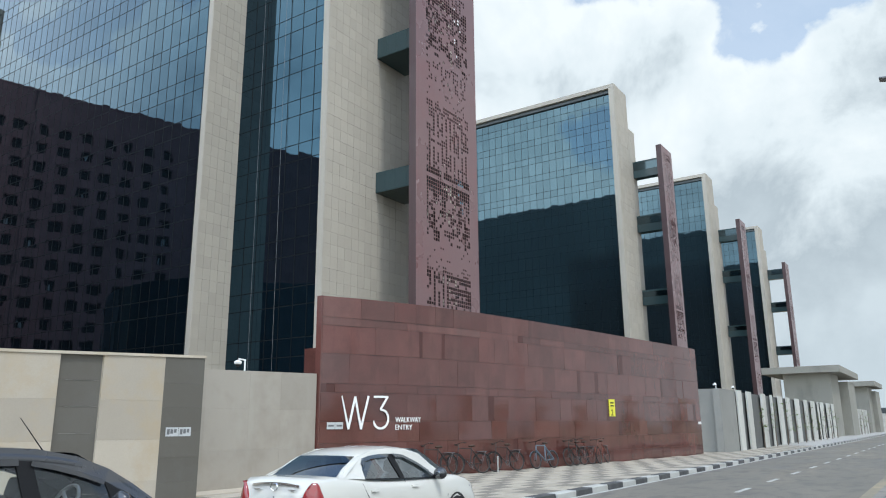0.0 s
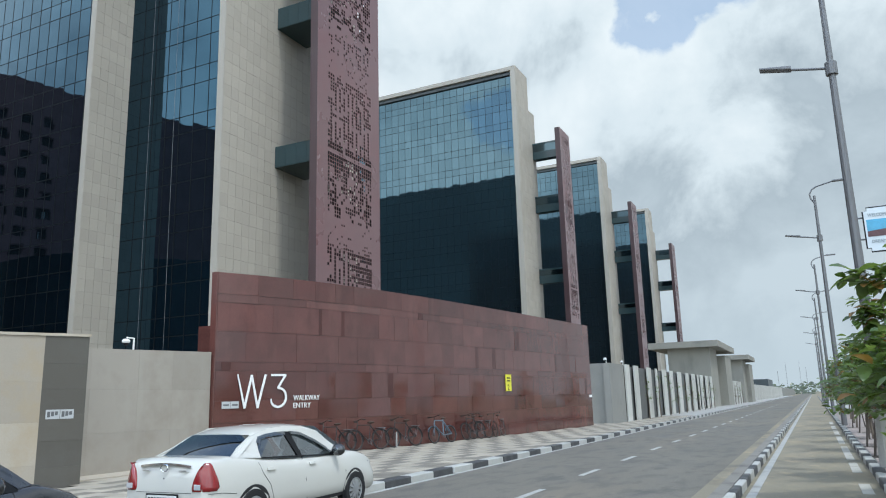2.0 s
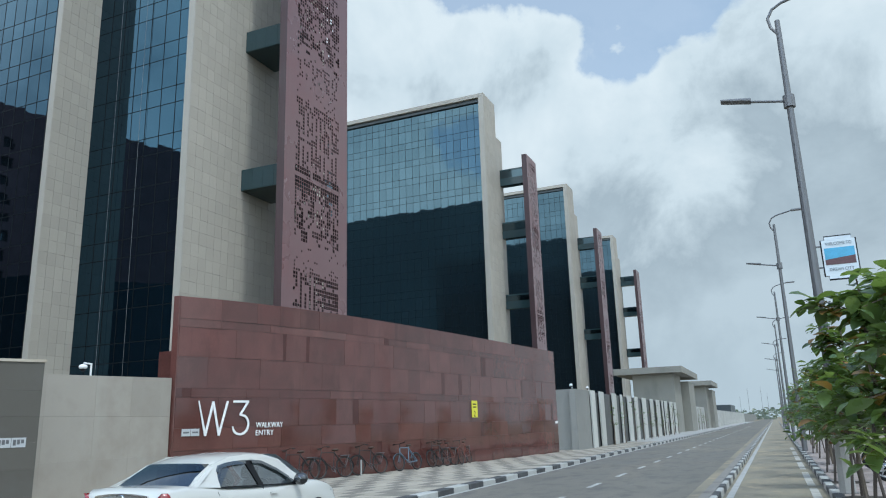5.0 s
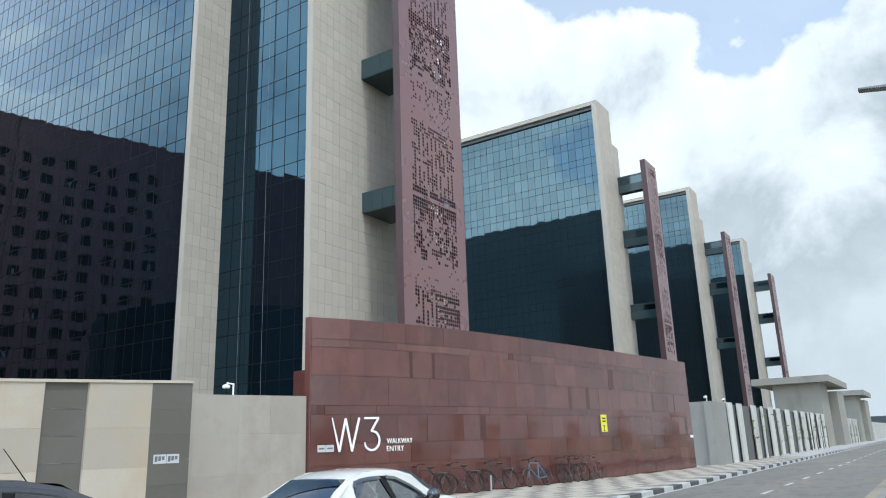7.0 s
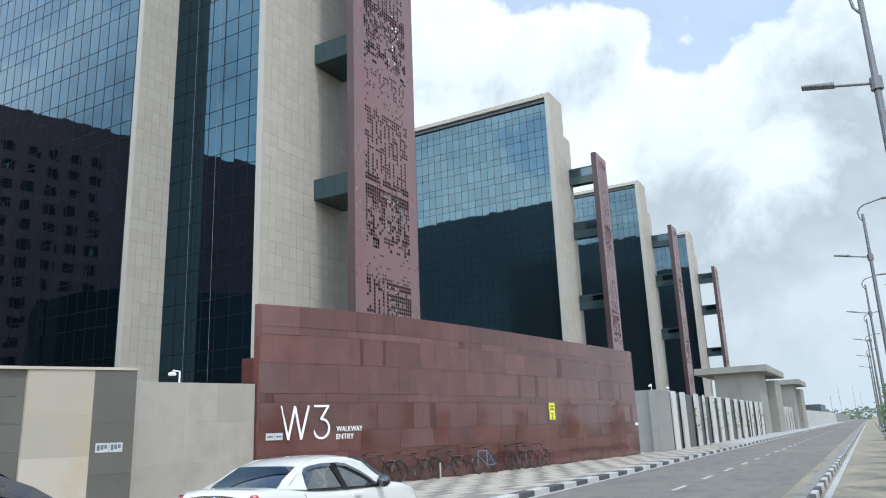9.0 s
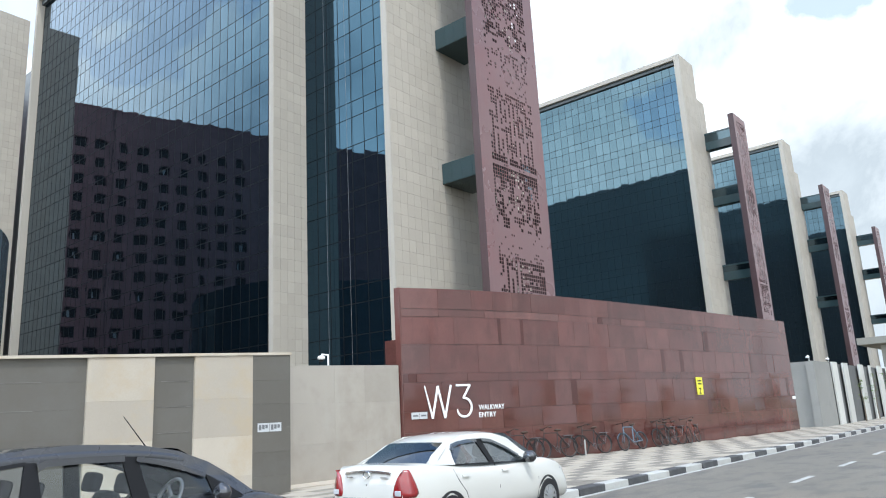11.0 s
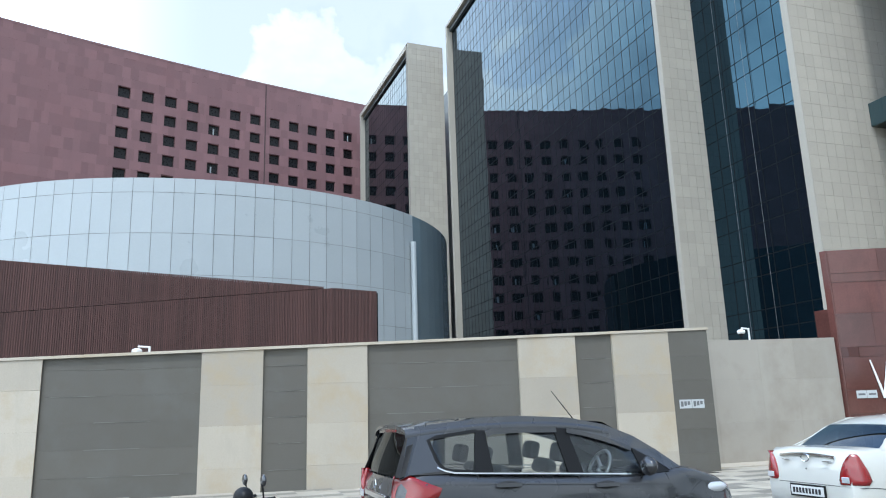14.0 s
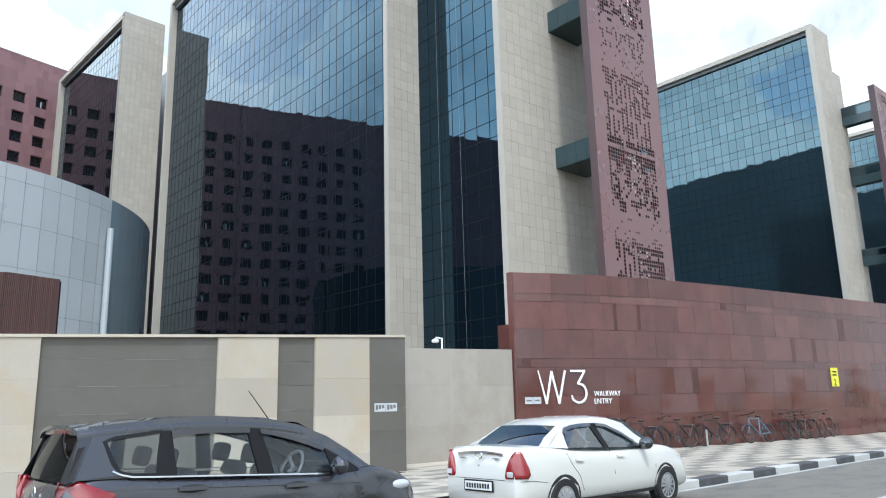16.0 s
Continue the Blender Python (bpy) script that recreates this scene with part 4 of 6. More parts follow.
def street_lamp():
    L = thing("street_lamp", "grey steel street lamp with a high and a low arm", "street lamp", "street lamps along the pavement")
    bm = bmesh.new()
    tube(bm, (0, 0, 0.1), (0, 0, 0.14), 0.22, 0.22, 12)
    part("base_plate", bm, M["steel"], L)
    bm = bmesh.new()
    tube(bm, (0, 0, 0.14), (0, 0, 11.1), 0.125, 0.06, 10)
    part("pole", bm, M["steel"], L, smooth=False)
    bm = bmesh.new()
    pts = [(0.0, 0, 10.7), (-0.16, 0, 10.95), (-0.2, 0, 11.2), (-0.08, 0, 11.42), (0.15, 0, 11.55), (0.9, 0, 11.72)]
    curve_tube(bm, pts, 0.035)
    part("upper_arm", bm, M["steel"], L)
    bm = bmesh.new()
    box(bm, 0.85, -0.12, 11.68, 1.5, 0.12, 11.76)
    part("lamp_head", bm, M["steel"], L, "flat lamp head", bevel=0.02)
    bm = bmesh.new()
    tube(bm, (0, 0, 8.98), (-0.86, 0, 9.14), 0.035)
    tube(bm, (0, 0, 8.82), (0, 0, 9.12), 0.13, 0.13, 10)
    part("lower_arm", bm, M["steel"], L)
    bm = bmesh.new()
    hexa(bm, [(-1.5, -0.12, 9.24), (-0.82, -0.12, 9.11), (-0.82, 0.12, 9.11), (-1.5, 0.12, 9.24)], [(-1.5, -0.12, 9.29), (-0.82, -0.12, 9.20), (-0.82, 0.12, 9.20), (-1.5, 0.12, 9.29)])
    part("lamp_head", bm, M["steel"], L, "flat lamp head", bevel=0.02)
    return L


lamp = street_lamp()
lamp.matrix_basis = pose(1.22, 18.1, 0)
for y in (39.3, 61.5, 84.0, 107.0, 131.0):
    copy_thing(lamp, pose(1.11, y, 0))

# the sign on the first lamp post
M["sign_white"] = material("white_sign_face", (0.62, 0.67, 0.70), 0.4, var=0.04, bump=0)
M["sign_blue"] = material("sign_sky_print", (0.10, 0.36, 0.55), 0.4, var=0.25, scale=6, bump=0)
M["sign_brown"] = material("sign_building_print", (0.10, 0.045, 0.05), 0.4, var=0.4, scale=14, bump=0)
M["sign_text"] = material("grey_sign_lettering", (0.16, 0.19, 0.22), 0.5, var=0.02, bump=0)
M["yellow"] = material("yellow_sign", (0.72, 0.66, 0.05), 0.5, var=0.05, bump=0)


def letters(text, size, mat, parent, m, name="lettering", extrude=0.004, label="", width=None):
    cu = bpy.data.curves.new(name, "FONT")
    cu.body, cu.size, cu.extrude = text, size, extrude
    tmp = bpy.data.objects.new(name, cu)
    scene.collection.objects.link(tmp)
    bpy.context.view_layer.update()
    me = bpy.data.meshes.new_from_object(tmp.evaluated_get(bpy.context.evaluated_depsgraph_get()))
    scene.collection.objects.unlink(tmp)
    bpy.data.objects.remove(tmp)
    me.materials.clear()
    me.materials.append(mat)
    if width:
        xs = [v.co.x for v in me.vertices]
        k = width / (max(xs) - min(xs))
        for v in me.vertices:
            v.co.x = (v.co.x - min(xs)) * k
    ob = new(name, me)
    ob.parent = parent
    ob.matrix_basis = m
    if label:
        ob["label"] = label
    return ob


sg = thing("welcome_sign", "white rounded sign with a city picture on the lamp post", "sign", at=pose(1.40, 18.1, 4.62))
bm = bmesh.new()
box(bm, 0.0, -0.03, 0.0, 0.72, 0.03, 1.0)
bmesh.ops.bevel(bm, geom=[e for e in bm.edges if abs(e.verts[0].co.y - e.verts[1].co.y) > 0.01], offset=0.09, segments=4, affect="EDGES")
part("board_frame", bm, M["black"], sg, "dark frame")
bm = bmesh.new()
box(bm, 0.025, -0.036, 0.025, 0.695, -0.03, 0.975)
bmesh.ops.bevel(bm, geom=[e for e in bm.edges if abs(e.verts[0].co.y - e.verts[1].co.y) > 0.004], offset=0.07, segments=4, affect="EDGES")
part("face", bm, M["sign_white"], sg, "white face")
bm = bmesh.new()
box(bm, 0.06, -0.040, 0.46, 0.66, -0.036, 0.72)
part("picture_sky", bm, M["sign_blue"], sg, "blue sky of the picture")
bm = bmesh.new()
hexa(bm, [(0.06, -0.044, 0.34), (0.66, -0.044, 0.34), (0.66, -0.036, 0.34), (0.06, -0.036, 0.34)], [(0.06, -0.044, 0.46), (0.66, -0.044, 0.52), (0.66, -0.036, 0.52), (0.06, -0.036, 0.46)])
part("picture_building", bm, M["sign_brown"], sg, "brown buildings of the picture")
letters("WELCOME TO", 0.1, M["sign_text"], sg, pose(0.1, -0.040, 0.78, 90, 0, 0), width=0.52)
letters("DREAM CITY", 0.1, M["sign_text"], sg, pose(0.12, -0.040, 0.2, 90, 0, 0), width=0.48)
for z in (0.3, 0.78):
    bm = bmesh.new()
    tube(bm, (-0.16, 0, z), (0.02, 0, z), 0.018)
    part("bracket", bm, M["steel"], sg)

# lettering and stickers on the walls
def on_wall(y, z, out=0.03):
    d = (wall_x(y + 0.05) - wall_x(y - 0.05)) / 0.1
    return pose(wall_x(y) + out, y, z, 90, 0, 90 - math.degrees(math.atan(d)))


def follow_wall(ob, y0, out=0.028):
    """Bend a flat lettering, drawn along its own x, onto the curved wall."""
    me = ob.data
    base = [v.co.copy() for v in me.vertices]
    s = [0.0]
    ys = [y0]
    for i in range(400):
        y = ys[-1] + 0.01
        s.append(s[-1] + math.hypot(0.01, wall_x(y) - wall_x(ys[-1])))
        ys.append(y)
    for v, c in zip(me.vertices, base):
        y = float(np.interp(c.x, s, ys))
        v.co = (wall_x(y) + out + c.z, y, c.y)
    return ob


w3 = thing("wall_lettering", "white metal letters fixed to the red wall", "sign")


def stroke_glyph(name, strokes, width, parent):
    """A letter of even strokes, in its own plane (x along, y up)."""
    bm = bmesh.new()
    for pts in strokes:
        for (ax, ay), (bx, by) in zip(pts[:-1], pts[1:]):
            L = math.hypot(bx - ax, by - ay)
            nx, ny = -(by - ay) / L * width / 2, (bx - ax) / L * width / 2
            ex, ey = (bx - ax) / L * width * 0.25, (by - ay) / L * width * 0.25
            lo = [(ax - ex + nx, ay - ey + ny, 0), (ax - ex - nx, ay - ey - ny, 0), (bx + ex - nx, by + ey - ny, 0), (bx + ex + nx, by + ey + ny, 0)]
            hexa(bm, lo, [(p[0], p[1], 0.02) for p in lo])
    return part(name, bm, M["white_paint"], parent)


W = stroke_glyph("letter", [[(0, 1.0), (0.27, 0), (0.5, 0.98), (0.73, 0), (1.0, 1.0)]], 0.066, w3)
arc = [(0.28 + 0.30 * math.sin(a), 0.30 - 0.30 * math.cos(a)) for a in [radians(-75 + 12.5 * i) for i in range(19)]]
three = stroke_glyph("letter", [[(0.02, 1.0), (0.55, 1.0), (0.27, 0.60)], [(0.27, 0.60), *arc[::-1]]], 0.066, w3)
for ob, y0 in ((W, 17.73), (three, 18.78)):
    for v in ob.data.vertices:
        v.co.y += 1.68
        v.co.x *= 0.95
    follow_wall(ob, y0)
for text, z, wid in (("WALKWAY", 1.87, 1.04), ("ENTRY", 1.63, 0.68)):
    ob = letters(text, 0.24, M["white_paint"], w3, Matrix.Identity(4), extrude=0.006, width=wid)
    for v in ob.data.vertices:
        v.co.y += z
    follow_wall(ob, 19.57)

st = thing("paper_sticker", "white paper notices with unreadable lines on the red wall", "notice")
for k in range(2):
    bm = bmesh.new()
    a = 17.33 + 0.245 * k
    strip_panel(bm, wall_x, a, a + 0.235, 1.67, 1.88, 0.013, 0.018)
    p = part("sheet", bm, M["paper"], st)
    bm = bmesh.new()
    strip_panel(bm, wall_x, a + 0.04, a + 0.20, 1.75, 1.80, 0.018, 0.020)
    part("print_bar", bm, M["steel"], p)
st = thing("paper_sticker", "white paper notices with unreadable lines on the grey panel", "notice")
for k in range(2):
    bm = bmesh.new()
    a = 10.62 + 0.30 * k
    strip_panel(bm, bound_x, a, a + 0.29, 1.56, 1.76, 0.006, 0.011)
    p = part("sheet", bm, M["paper"], st)
    for i in range(3):
        bm = bmesh.new()
        strip_panel(bm, bound_x, a + 0.03 + 0.08 * i, a + 0.09 + 0.08 * i, 1.60 + 0.02 * i, 1.72, 0.011, 0.013)
        part("print_bar", bm, M["steel"], p)
ys_ = thing("yellow_sign", "small yellow plate with a black number on the red wall", "sign")
bm = bmesh.new()
strip_panel(bm, wall_x, 32.3, 32.82, 2.1, 2.86, 0.015, 0.04)
part("plate", bm, M["yellow"], ys_)
ob = letters("2", 0.42, M["black"], ys_, Matrix.Identity(4), extrude=0.003)
for v in ob.data.vertices:
    v.co.y = v.co.y * 0.9 + 2.14
    v.co.x = v.co.x + 0.12
follow_wall(ob, 32.3, 0.045)
for z in (2.54, 2.67):
    bm = bmesh.new()
    strip_panel(bm, wall_x, 32.4, 32.7, z, z + 0.06, 0.04, 0.044)
    part("print_bar", bm, M["black"], ys_)
bm = bmesh.new()
strip_panel(bm, wall_x, 42.2, 42.6, 1.72, 1.86, 0.014, 0.02)
tagged(new("wall_tag", mesh_of("wall_tag", bm, M["white_paint"])), "small white tag on the end of the red wall", "notice")


def cctv(x, y, z, rz=0.0):
    c = thing("cctv_camera", "white dome camera on a bent bracket above the wall", "camera", at=pose(x, y, z, 0, 0, rz) @ Matrix.Diagonal((0.85, 0.85, 0.85, 1)))
    bm = bmesh.new()
    tube(bm, (0, 0, -0.1), (0, 0, 0.42), 0.03)
    tube(bm, (0, 0, 0.40), (0, -0.28, 0.42), 0.025)
    part("bracket", bm, M["white_paint"], c)
    bm = bmesh.new()
    bmesh.ops.create_uvsphere(bm, u_segments=14, v_segments=8, radius=0.13, matrix=Matrix.Translation((0, -0.30, 0.30)) @ Matrix.Diagonal((1, 1, 0.62, 1)))
    part("housing", bm, M["white_paint"], c, smooth=True)
    bm = bmesh.new()
    bmesh.ops.create_uvsphere(bm, u_segments=12, v_segments=6, radius=0.085, matrix=Matrix.Translation((0, -0.30, 0.24)))
    part("dome", bm, M["black"], c, "dark dome", smooth=True)
    return c


cctv(-16.5, 14.3, 3.28)
cctv(bound_x(-1.0) - 0.25, -1.0, bound_top(-1.0) - 0.22, 0)
for y in (46.0, 50.5):
    cctv(-11.4, y, 3.75)

# ---- vehicles ----
def car_glass(name, tint, gloss=0.06, ior=1.52):
    m = bpy.data.materials.new(name)
    m.use_nodes = True
    nt = m.node_tree
    nt.nodes.clear()
    N, L = nt.nodes.new, nt.links.new
    tr = N("ShaderNodeBsdfTransparent"); tr.inputs[0].default_value = (*tint, 1)
    gl = N("ShaderNodeBsdfGlossy"); gl.inputs["Roughness"].default_value = 0.02; gl.inputs[0].default_value = (0.9, 0.95, 1, 1)
    fr = N("ShaderNodeFresnel"); fr.inputs[0].default_value = ior
    ad = N("ShaderNodeMath"); ad.operation = "ADD"; ad.inputs[1].default_value = gloss
    L(fr.outputs[0], ad.inputs[0])
    mx = N("ShaderNodeMixShader")
    L(ad.outputs[0], mx.inputs[0]); L(tr.outputs[0], mx.inputs[1]); L(gl.outputs[0], mx.inputs[2])
    out = N("ShaderNodeOutputMaterial")
    L(mx.outputs[0], out.inputs[0])
    return m


def car_paint(name, color, metal=0.0, coat=1.0, rough=0.4):
    m = material(name, color, rough, metal, var=0.03, scale=2, fine=300, bump=0.0)
    b = m.node_tree.nodes["Principled BSDF"]
    b.inputs["Coat Weight"].default_value, b.inputs["Coat Roughness"].default_value = coat, 0.02
    return m


M["car_white"] = car_paint("white_car_paint", (0.58, 0.565, 0.515))
M["car_grey"] = car_paint("graphite_car_paint", (0.052, 0.053, 0.059), 0.4, rough=0.26)
M["gloss_black"] = car_paint("gloss_black_plastic", (0.02, 0.02, 0.023), rough=0.15)
M["window_clear"] = car_glass("clear_car_window", (0.92, 0.95, 0.94), 0.03)
M["window_smoked"] = car_glass("smoked_car_window", (0.30, 0.33, 0.33), 0.13)
M["window_dark"] = car_glass("tinted_car_window", (0.10, 0.13, 0.14), 0.14)
M["tail_glass"] = car_glass("dark_tailgate_glass", (0.07, 0.09, 0.1), 0.03, 1.2)
M["rear_glass"] = car_glass("tinted_rear_glass", (0.05, 0.06, 0.065), 0.22)
M["chrome"] = material("chrome", (0.75, 0.76, 0.78), 0.12, 1.0, var=0.02, bump=0)
M["red_lens"] = car_paint("red_lamp_lens", (0.23, 0.008, 0.010), rough=0.2)
M["clear_lens"] = car_paint("clear_lamp_lens", (0.62, 0.63, 0.65), 0.3, rough=0.15)
M["rubber"] = material("black_rubber", (0.014, 0.014, 0.015), 0.75, var=0.1, bump=0.05)
M["alloy"] = material("silver_wheel_cover", (0.50, 0.51, 0.52), 0.3, 0.7, var=0.04, bump=0)
M["seat"] = material("dark_grey_seat_fabric", (0.05, 0.05, 0.055), 0.85, var=0.1, bump=0.1)
M["seam"] = material("dark_seam", (0.02, 0.02, 0.022), 0.6, var=0.02, bump=0)
M["plate"] = material("number_plate", (0.66, 0.66, 0.64), 0.5, var=0.03, bump=0)


def lerp_line(pts):
    xs, zs = [p[0] for p in pts], [p[1] for p in pts]
    return lambda y: float(np.interp(y, xs, zs))


def smooth_line(pts):
    """A smooth curve through few key points, by cubic easing of the slopes."""
    xs, zs = np.array([p[0] for p in pts]), np.array([p[1] for p in pts])
    d = np.gradient(zs, xs)
    def f(y):
        y = min(max(y, xs[0]), xs[-1])
        i = min(max(int(np.searchsorted(xs, y)) - 1, 0), len(xs) - 2)
        h = xs[i + 1] - xs[i]
        t = (y - xs[i]) / h
        a, b, m0, m1 = zs[i], zs[i + 1], d[i] * h, d[i + 1] * h
        return float((2 * t**3 - 3 * t**2 + 1) * a + (t**3 - 2 * t**2 + t) * m0 + (-2 * t**3 + 3 * t**2) * b + (t**3 - t**2) * m1)
    return f


class Car:
    """A car pointing along +y, its rear at y = 0 and its middle at x = 0: a lofted lower body, pillars, roof and panes."""

    def __init__(self, half, length, deck, belt, roof, roof_half, waist=0.62):
        self.half, self.length, self.deck, self.belt, self.roof, self.rh, self.waist = half, length, deck, belt, roof, roof_half, waist

    def plan(self, y):
        c = self.length / 2
        t = abs(y - c) / c
        return self.half * (1 - (0.16 if y > c else 0.11) * t ** 4.5)

    def side(self, y, z):
        """Half width at (y, z)."""
        w = self.plan(y)
        b = self.belt(y)
        if z <= b:
            t = (z - 0.25) / (b - 0.25)
            return w * (0.955 + 0.045 * math.sin(math.pi * min(1, max(0, t)) ** 0.8)) - 0.035 * max(0, t - 0.75) / 0.25
        wb = w * 0.955 - 0.035
        t = (z - b) / max(0.05, self.roof(y) - b)
        return wb + (self.rh - wb) * min(1.2, t)

    def lower(self, mat, parent, name="body", under=0.22, ground=lambda y: 0.24):
        bm = bmesh.new()
        L = self.length
        st = sorted(set([0.0, 0.015, 0.05, 0.1, 0.16, 0.25] + [0.25 + (L - 0.5) * i / 26 for i in range(27)] + [L - 0.16, L - 0.1, L - 0.05, L - 0.015, L]))
        rings = []
        for y in st:
            d = self.deck(y)
            g = ground(y)
            e = min(y, L - y)
            pinch = 1 - 0.10 * max(0, 1 - e / 0.16) ** 2
            ring = []
            for f in (0.0, 0.12, 0.3, 0.5, 0.68, 0.84, 0.94):
                z = g + (d - g) * f
                w = self.side(y, min(z, self.belt(y) - 0.001)) * pinch
                if f == 0.0:
                    w *= 0.94
                ring.append((w, z))
            w = ring[-1][0]
            ring += [(w * 0.975, d - 0.022), (w * 0.93, d - 0.004), (w * 0.55, d + 0.012), (0.0, d + 0.018)]
            full = [(x, y, z) for x, z in ring] + [(-x, y, z) for x, z in ring[-2::-1]]
            rings.append([bm.verts.new(p) for p in full])
        for a, b in zip(rings[:-1], rings[1:]):
            for i in range(len(a) - 1):
                bm.faces.new((a[i], a[i + 1], b[i + 1], b[i]))
            bm.faces.new((a[-1], a[0], b[0], b[-1]))
        bm.faces.new(rings[0]); bm.faces.new(rings[-1][::-1])
        ob = part(name, bm, mat, parent)
        return shade_smooth_by_angle(ob, 50)

    def flank(self, name, pts, mat, parent, out=0.0, thick=0.03, label="", sides=(1, -1), smooth=False):
        """A plate on the car's flank, given as an outline in (y, z); one object a side."""
        made = []
        for s in sides:
            bm = bmesh.new()
            face = [bm.verts.new((s * (self.side(y, z) + out), y, z)) for y, z in pts]
            f = bm.faces.new(face if s > 0 else face[::-1])
            if thick:
                r = bmesh.ops.extrude_face_region(bm, geom=[f])
                for v in r["geom"]:
                    if isinstance(v, bmesh.types.BMVert):
                        v.co.x -= s * thick
            bmesh.ops.triangulate(bm, faces=[f for f in bm.faces if len(f.verts) > 4])
            made.append(part(name, bm, mat, parent, label))
        return made

    def strip(self, name, line, width, mat, parent, out=0.006, label="", sides=(1, -1)):
        """A narrow strip on the flank along a line of (y, z)."""
        for s in sides:
            bm = bmesh.new()
            rows = []
            for k, (y, z) in enumerate(line):
                a, b = line[max(0, k - 1)], line[min(len(line) - 1, k + 1)]
                dy, dz = b[0] - a[0], b[1] - a[1]
                l = math.hypot(dy, dz)
                ny, nz = -dz / l * width / 2, dy / l * width / 2
                rows.append([bm.verts.new((s * (self.side(y + q * ny, z + q * nz) + o), y + q * ny, z + q * nz)) for q, o in ((1, -0.004), (1, out), (-1, out), (-1, -0.004))])
            for a, b in zip(rows[:-1], rows[1:]):
                for i in range(3):
                    bm.faces.new((a[i], a[i + 1], b[i + 1], b[i]))
            part(name, bm, mat, parent, label)

    def cross(self, name, y0, z0, y1, z1, k0, k1, mat, parent, n=8, bow=0.05, out=0.0, label=""):
        """A pane or panel right across the car from (y0, z0) to (y1, z1), bowed outwards; k: share of the half width."""
        bm = bmesh.new()
        rows = []
        m = 6
        for j in range(m + 1):
            t = j / m
            y, z = y0 + (y1 - y0) * t, z0 + (z1 - z0) * t
            w = (k0 + (k1 - k0) * t)
            sgn = -1 if z1 > z0 and y1 > y0 else 1
            row = []
            for i in range(n + 1):
                u = -1 + 2 * i / n
                b = bow * (1 - u * u) + 0.02 * math.sin(math.pi * t)
                row.append(bm.verts.new((u * w, y + sgn * b + 0.0, z + out + 0.01 * (1 - u * u))))
            rows.append(row)
        for a, b in zip(rows[:-1], rows[1:]):
            for i in range(n):
                bm.faces.new((a[i], a[i + 1], b[i + 1], b[i]))
        ob = part(name, bm, mat, parent, label, smooth=True)
        return ob

    def roof_panel(self, y0, y1, mat, parent, n=14):
        bm = bmesh.new()
        rows = []
        for j in range(n + 1):
            y = y0 + (y1 - y0) * j / n
            zr = self.roof(y)
            row = []
            for u in (-1.045, -1.0, -0.93, -0.75, -0.45, 0, 0.45, 0.75, 0.93, 1.0, 1.045):
                drop = 0.055 * abs(u) ** 4 + (0.03 if abs(u) > 1.01 else 0)
                row.append(bm.verts.new((u * self.rh, y, zr + 0.05 - drop)))
            rows.append(row)
        for a, b in zip(rows[:-1], rows[1:]):
            for i in range(10):
                bm.faces.new((a[i], a[i + 1], b[i + 1], b[i]))
        r = bmesh.ops.extrude_face_region(bm, geom=bm.faces[:])
        for v in r["geom"]:
            if isinstance(v, bmesh.types.BMVert):
                v.co.z -= 0.03
        return shade_smooth_by_angle(part("roof", bm, mat, parent), 40)

    def wheels(self, ys, r, parent, rim_mat, spokes=10):
        w = self.half
        for y in ys:
            for s in (1, -1):
                # no arch is cut: a flat dark disc on the flank gives its shade
                bm = bmesh.new()
                n = 28
                pts = [(math.cos(2 * math.pi * i / n), math.sin(2 * math.pi * i / n)) for i in range(n)]
                R = r + 0.055
                x = s * (self.side(y, 0.45) + 0.004)
                face = [bm.verts.new((s * (self.side(y + R * c, max(0.22, r + R * d)) + 0.004), y + R * c, max(0.16, r + R * d))) for c, d in pts]
                bm.faces.new(face)
                part("wheel_arch", bm, M["seam"], parent, "flat dark disc for the shaded wheel arch", normals=False)
                wh = thing_part("wheel", parent, pose(s * (w - 0.085), y, r))
                prof = [(0.62, -0.10), (0.97, -0.10), (1.0, -0.07), (1.0, 0.06), (0.97, 0.092), (0.84, 0.097), (0.66, 0.088)]
                bm = bmesh.new()
                rows = [[bm.verts.new((s * h, k * r * c, k * r * d)) for c, d in pts] for k, h in prof]
                for a, b in zip(rows[:-1], rows[1:]):
                    for i in range(n):
                        bm.faces.new((a[i], a[(i + 1) % n], b[(i + 1) % n], b[i]))
                shade_smooth_by_angle(part("tyre", bm, M["rubber"], wh), 40)
                bm = bmesh.new()
                c0 = [bm.verts.new((s * 0.05, 0.66 * r * c, 0.66 * r * d)) for c, d in pts]
                c1 = [bm.verts.new((s * 0.088, 0.66 * r * c, 0.66 * r * d)) for c, d in pts]
                c2 = [bm.verts.new((s * 0.082, 0.60 * r * c, 0.60 * r * d)) for c, d in pts]
                for a, b in ((c0, c1), (c1, c2)):
                    for i in range(n):
                        bm.faces.new((a[i], a[(i + 1) % n], b[(i + 1) % n], b[i]))
                for k in range(spokes):
                    a = 2 * math.pi * k / spokes
                    u, v = Vector((0, math.cos(a), math.sin(a))), Vector((0, -math.sin(a), math.cos(a)))
                    q = [u * 0.1 * r - v * 0.05 * r, u * 0.62 * r - v * 0.075 * r, u * 0.62 * r + v * 0.075 * r, u * 0.1 * r + v * 0.05 * r]
                    lo = [bm.verts.new((s * 0.06, p.y, p.z)) for p in q]
                    hi = [bm.verts.new((s * (0.095 if i in (0, 3) else 0.078), p.y, p.z)) for i, p in enumerate(q)]
                    bm.faces.new(hi)
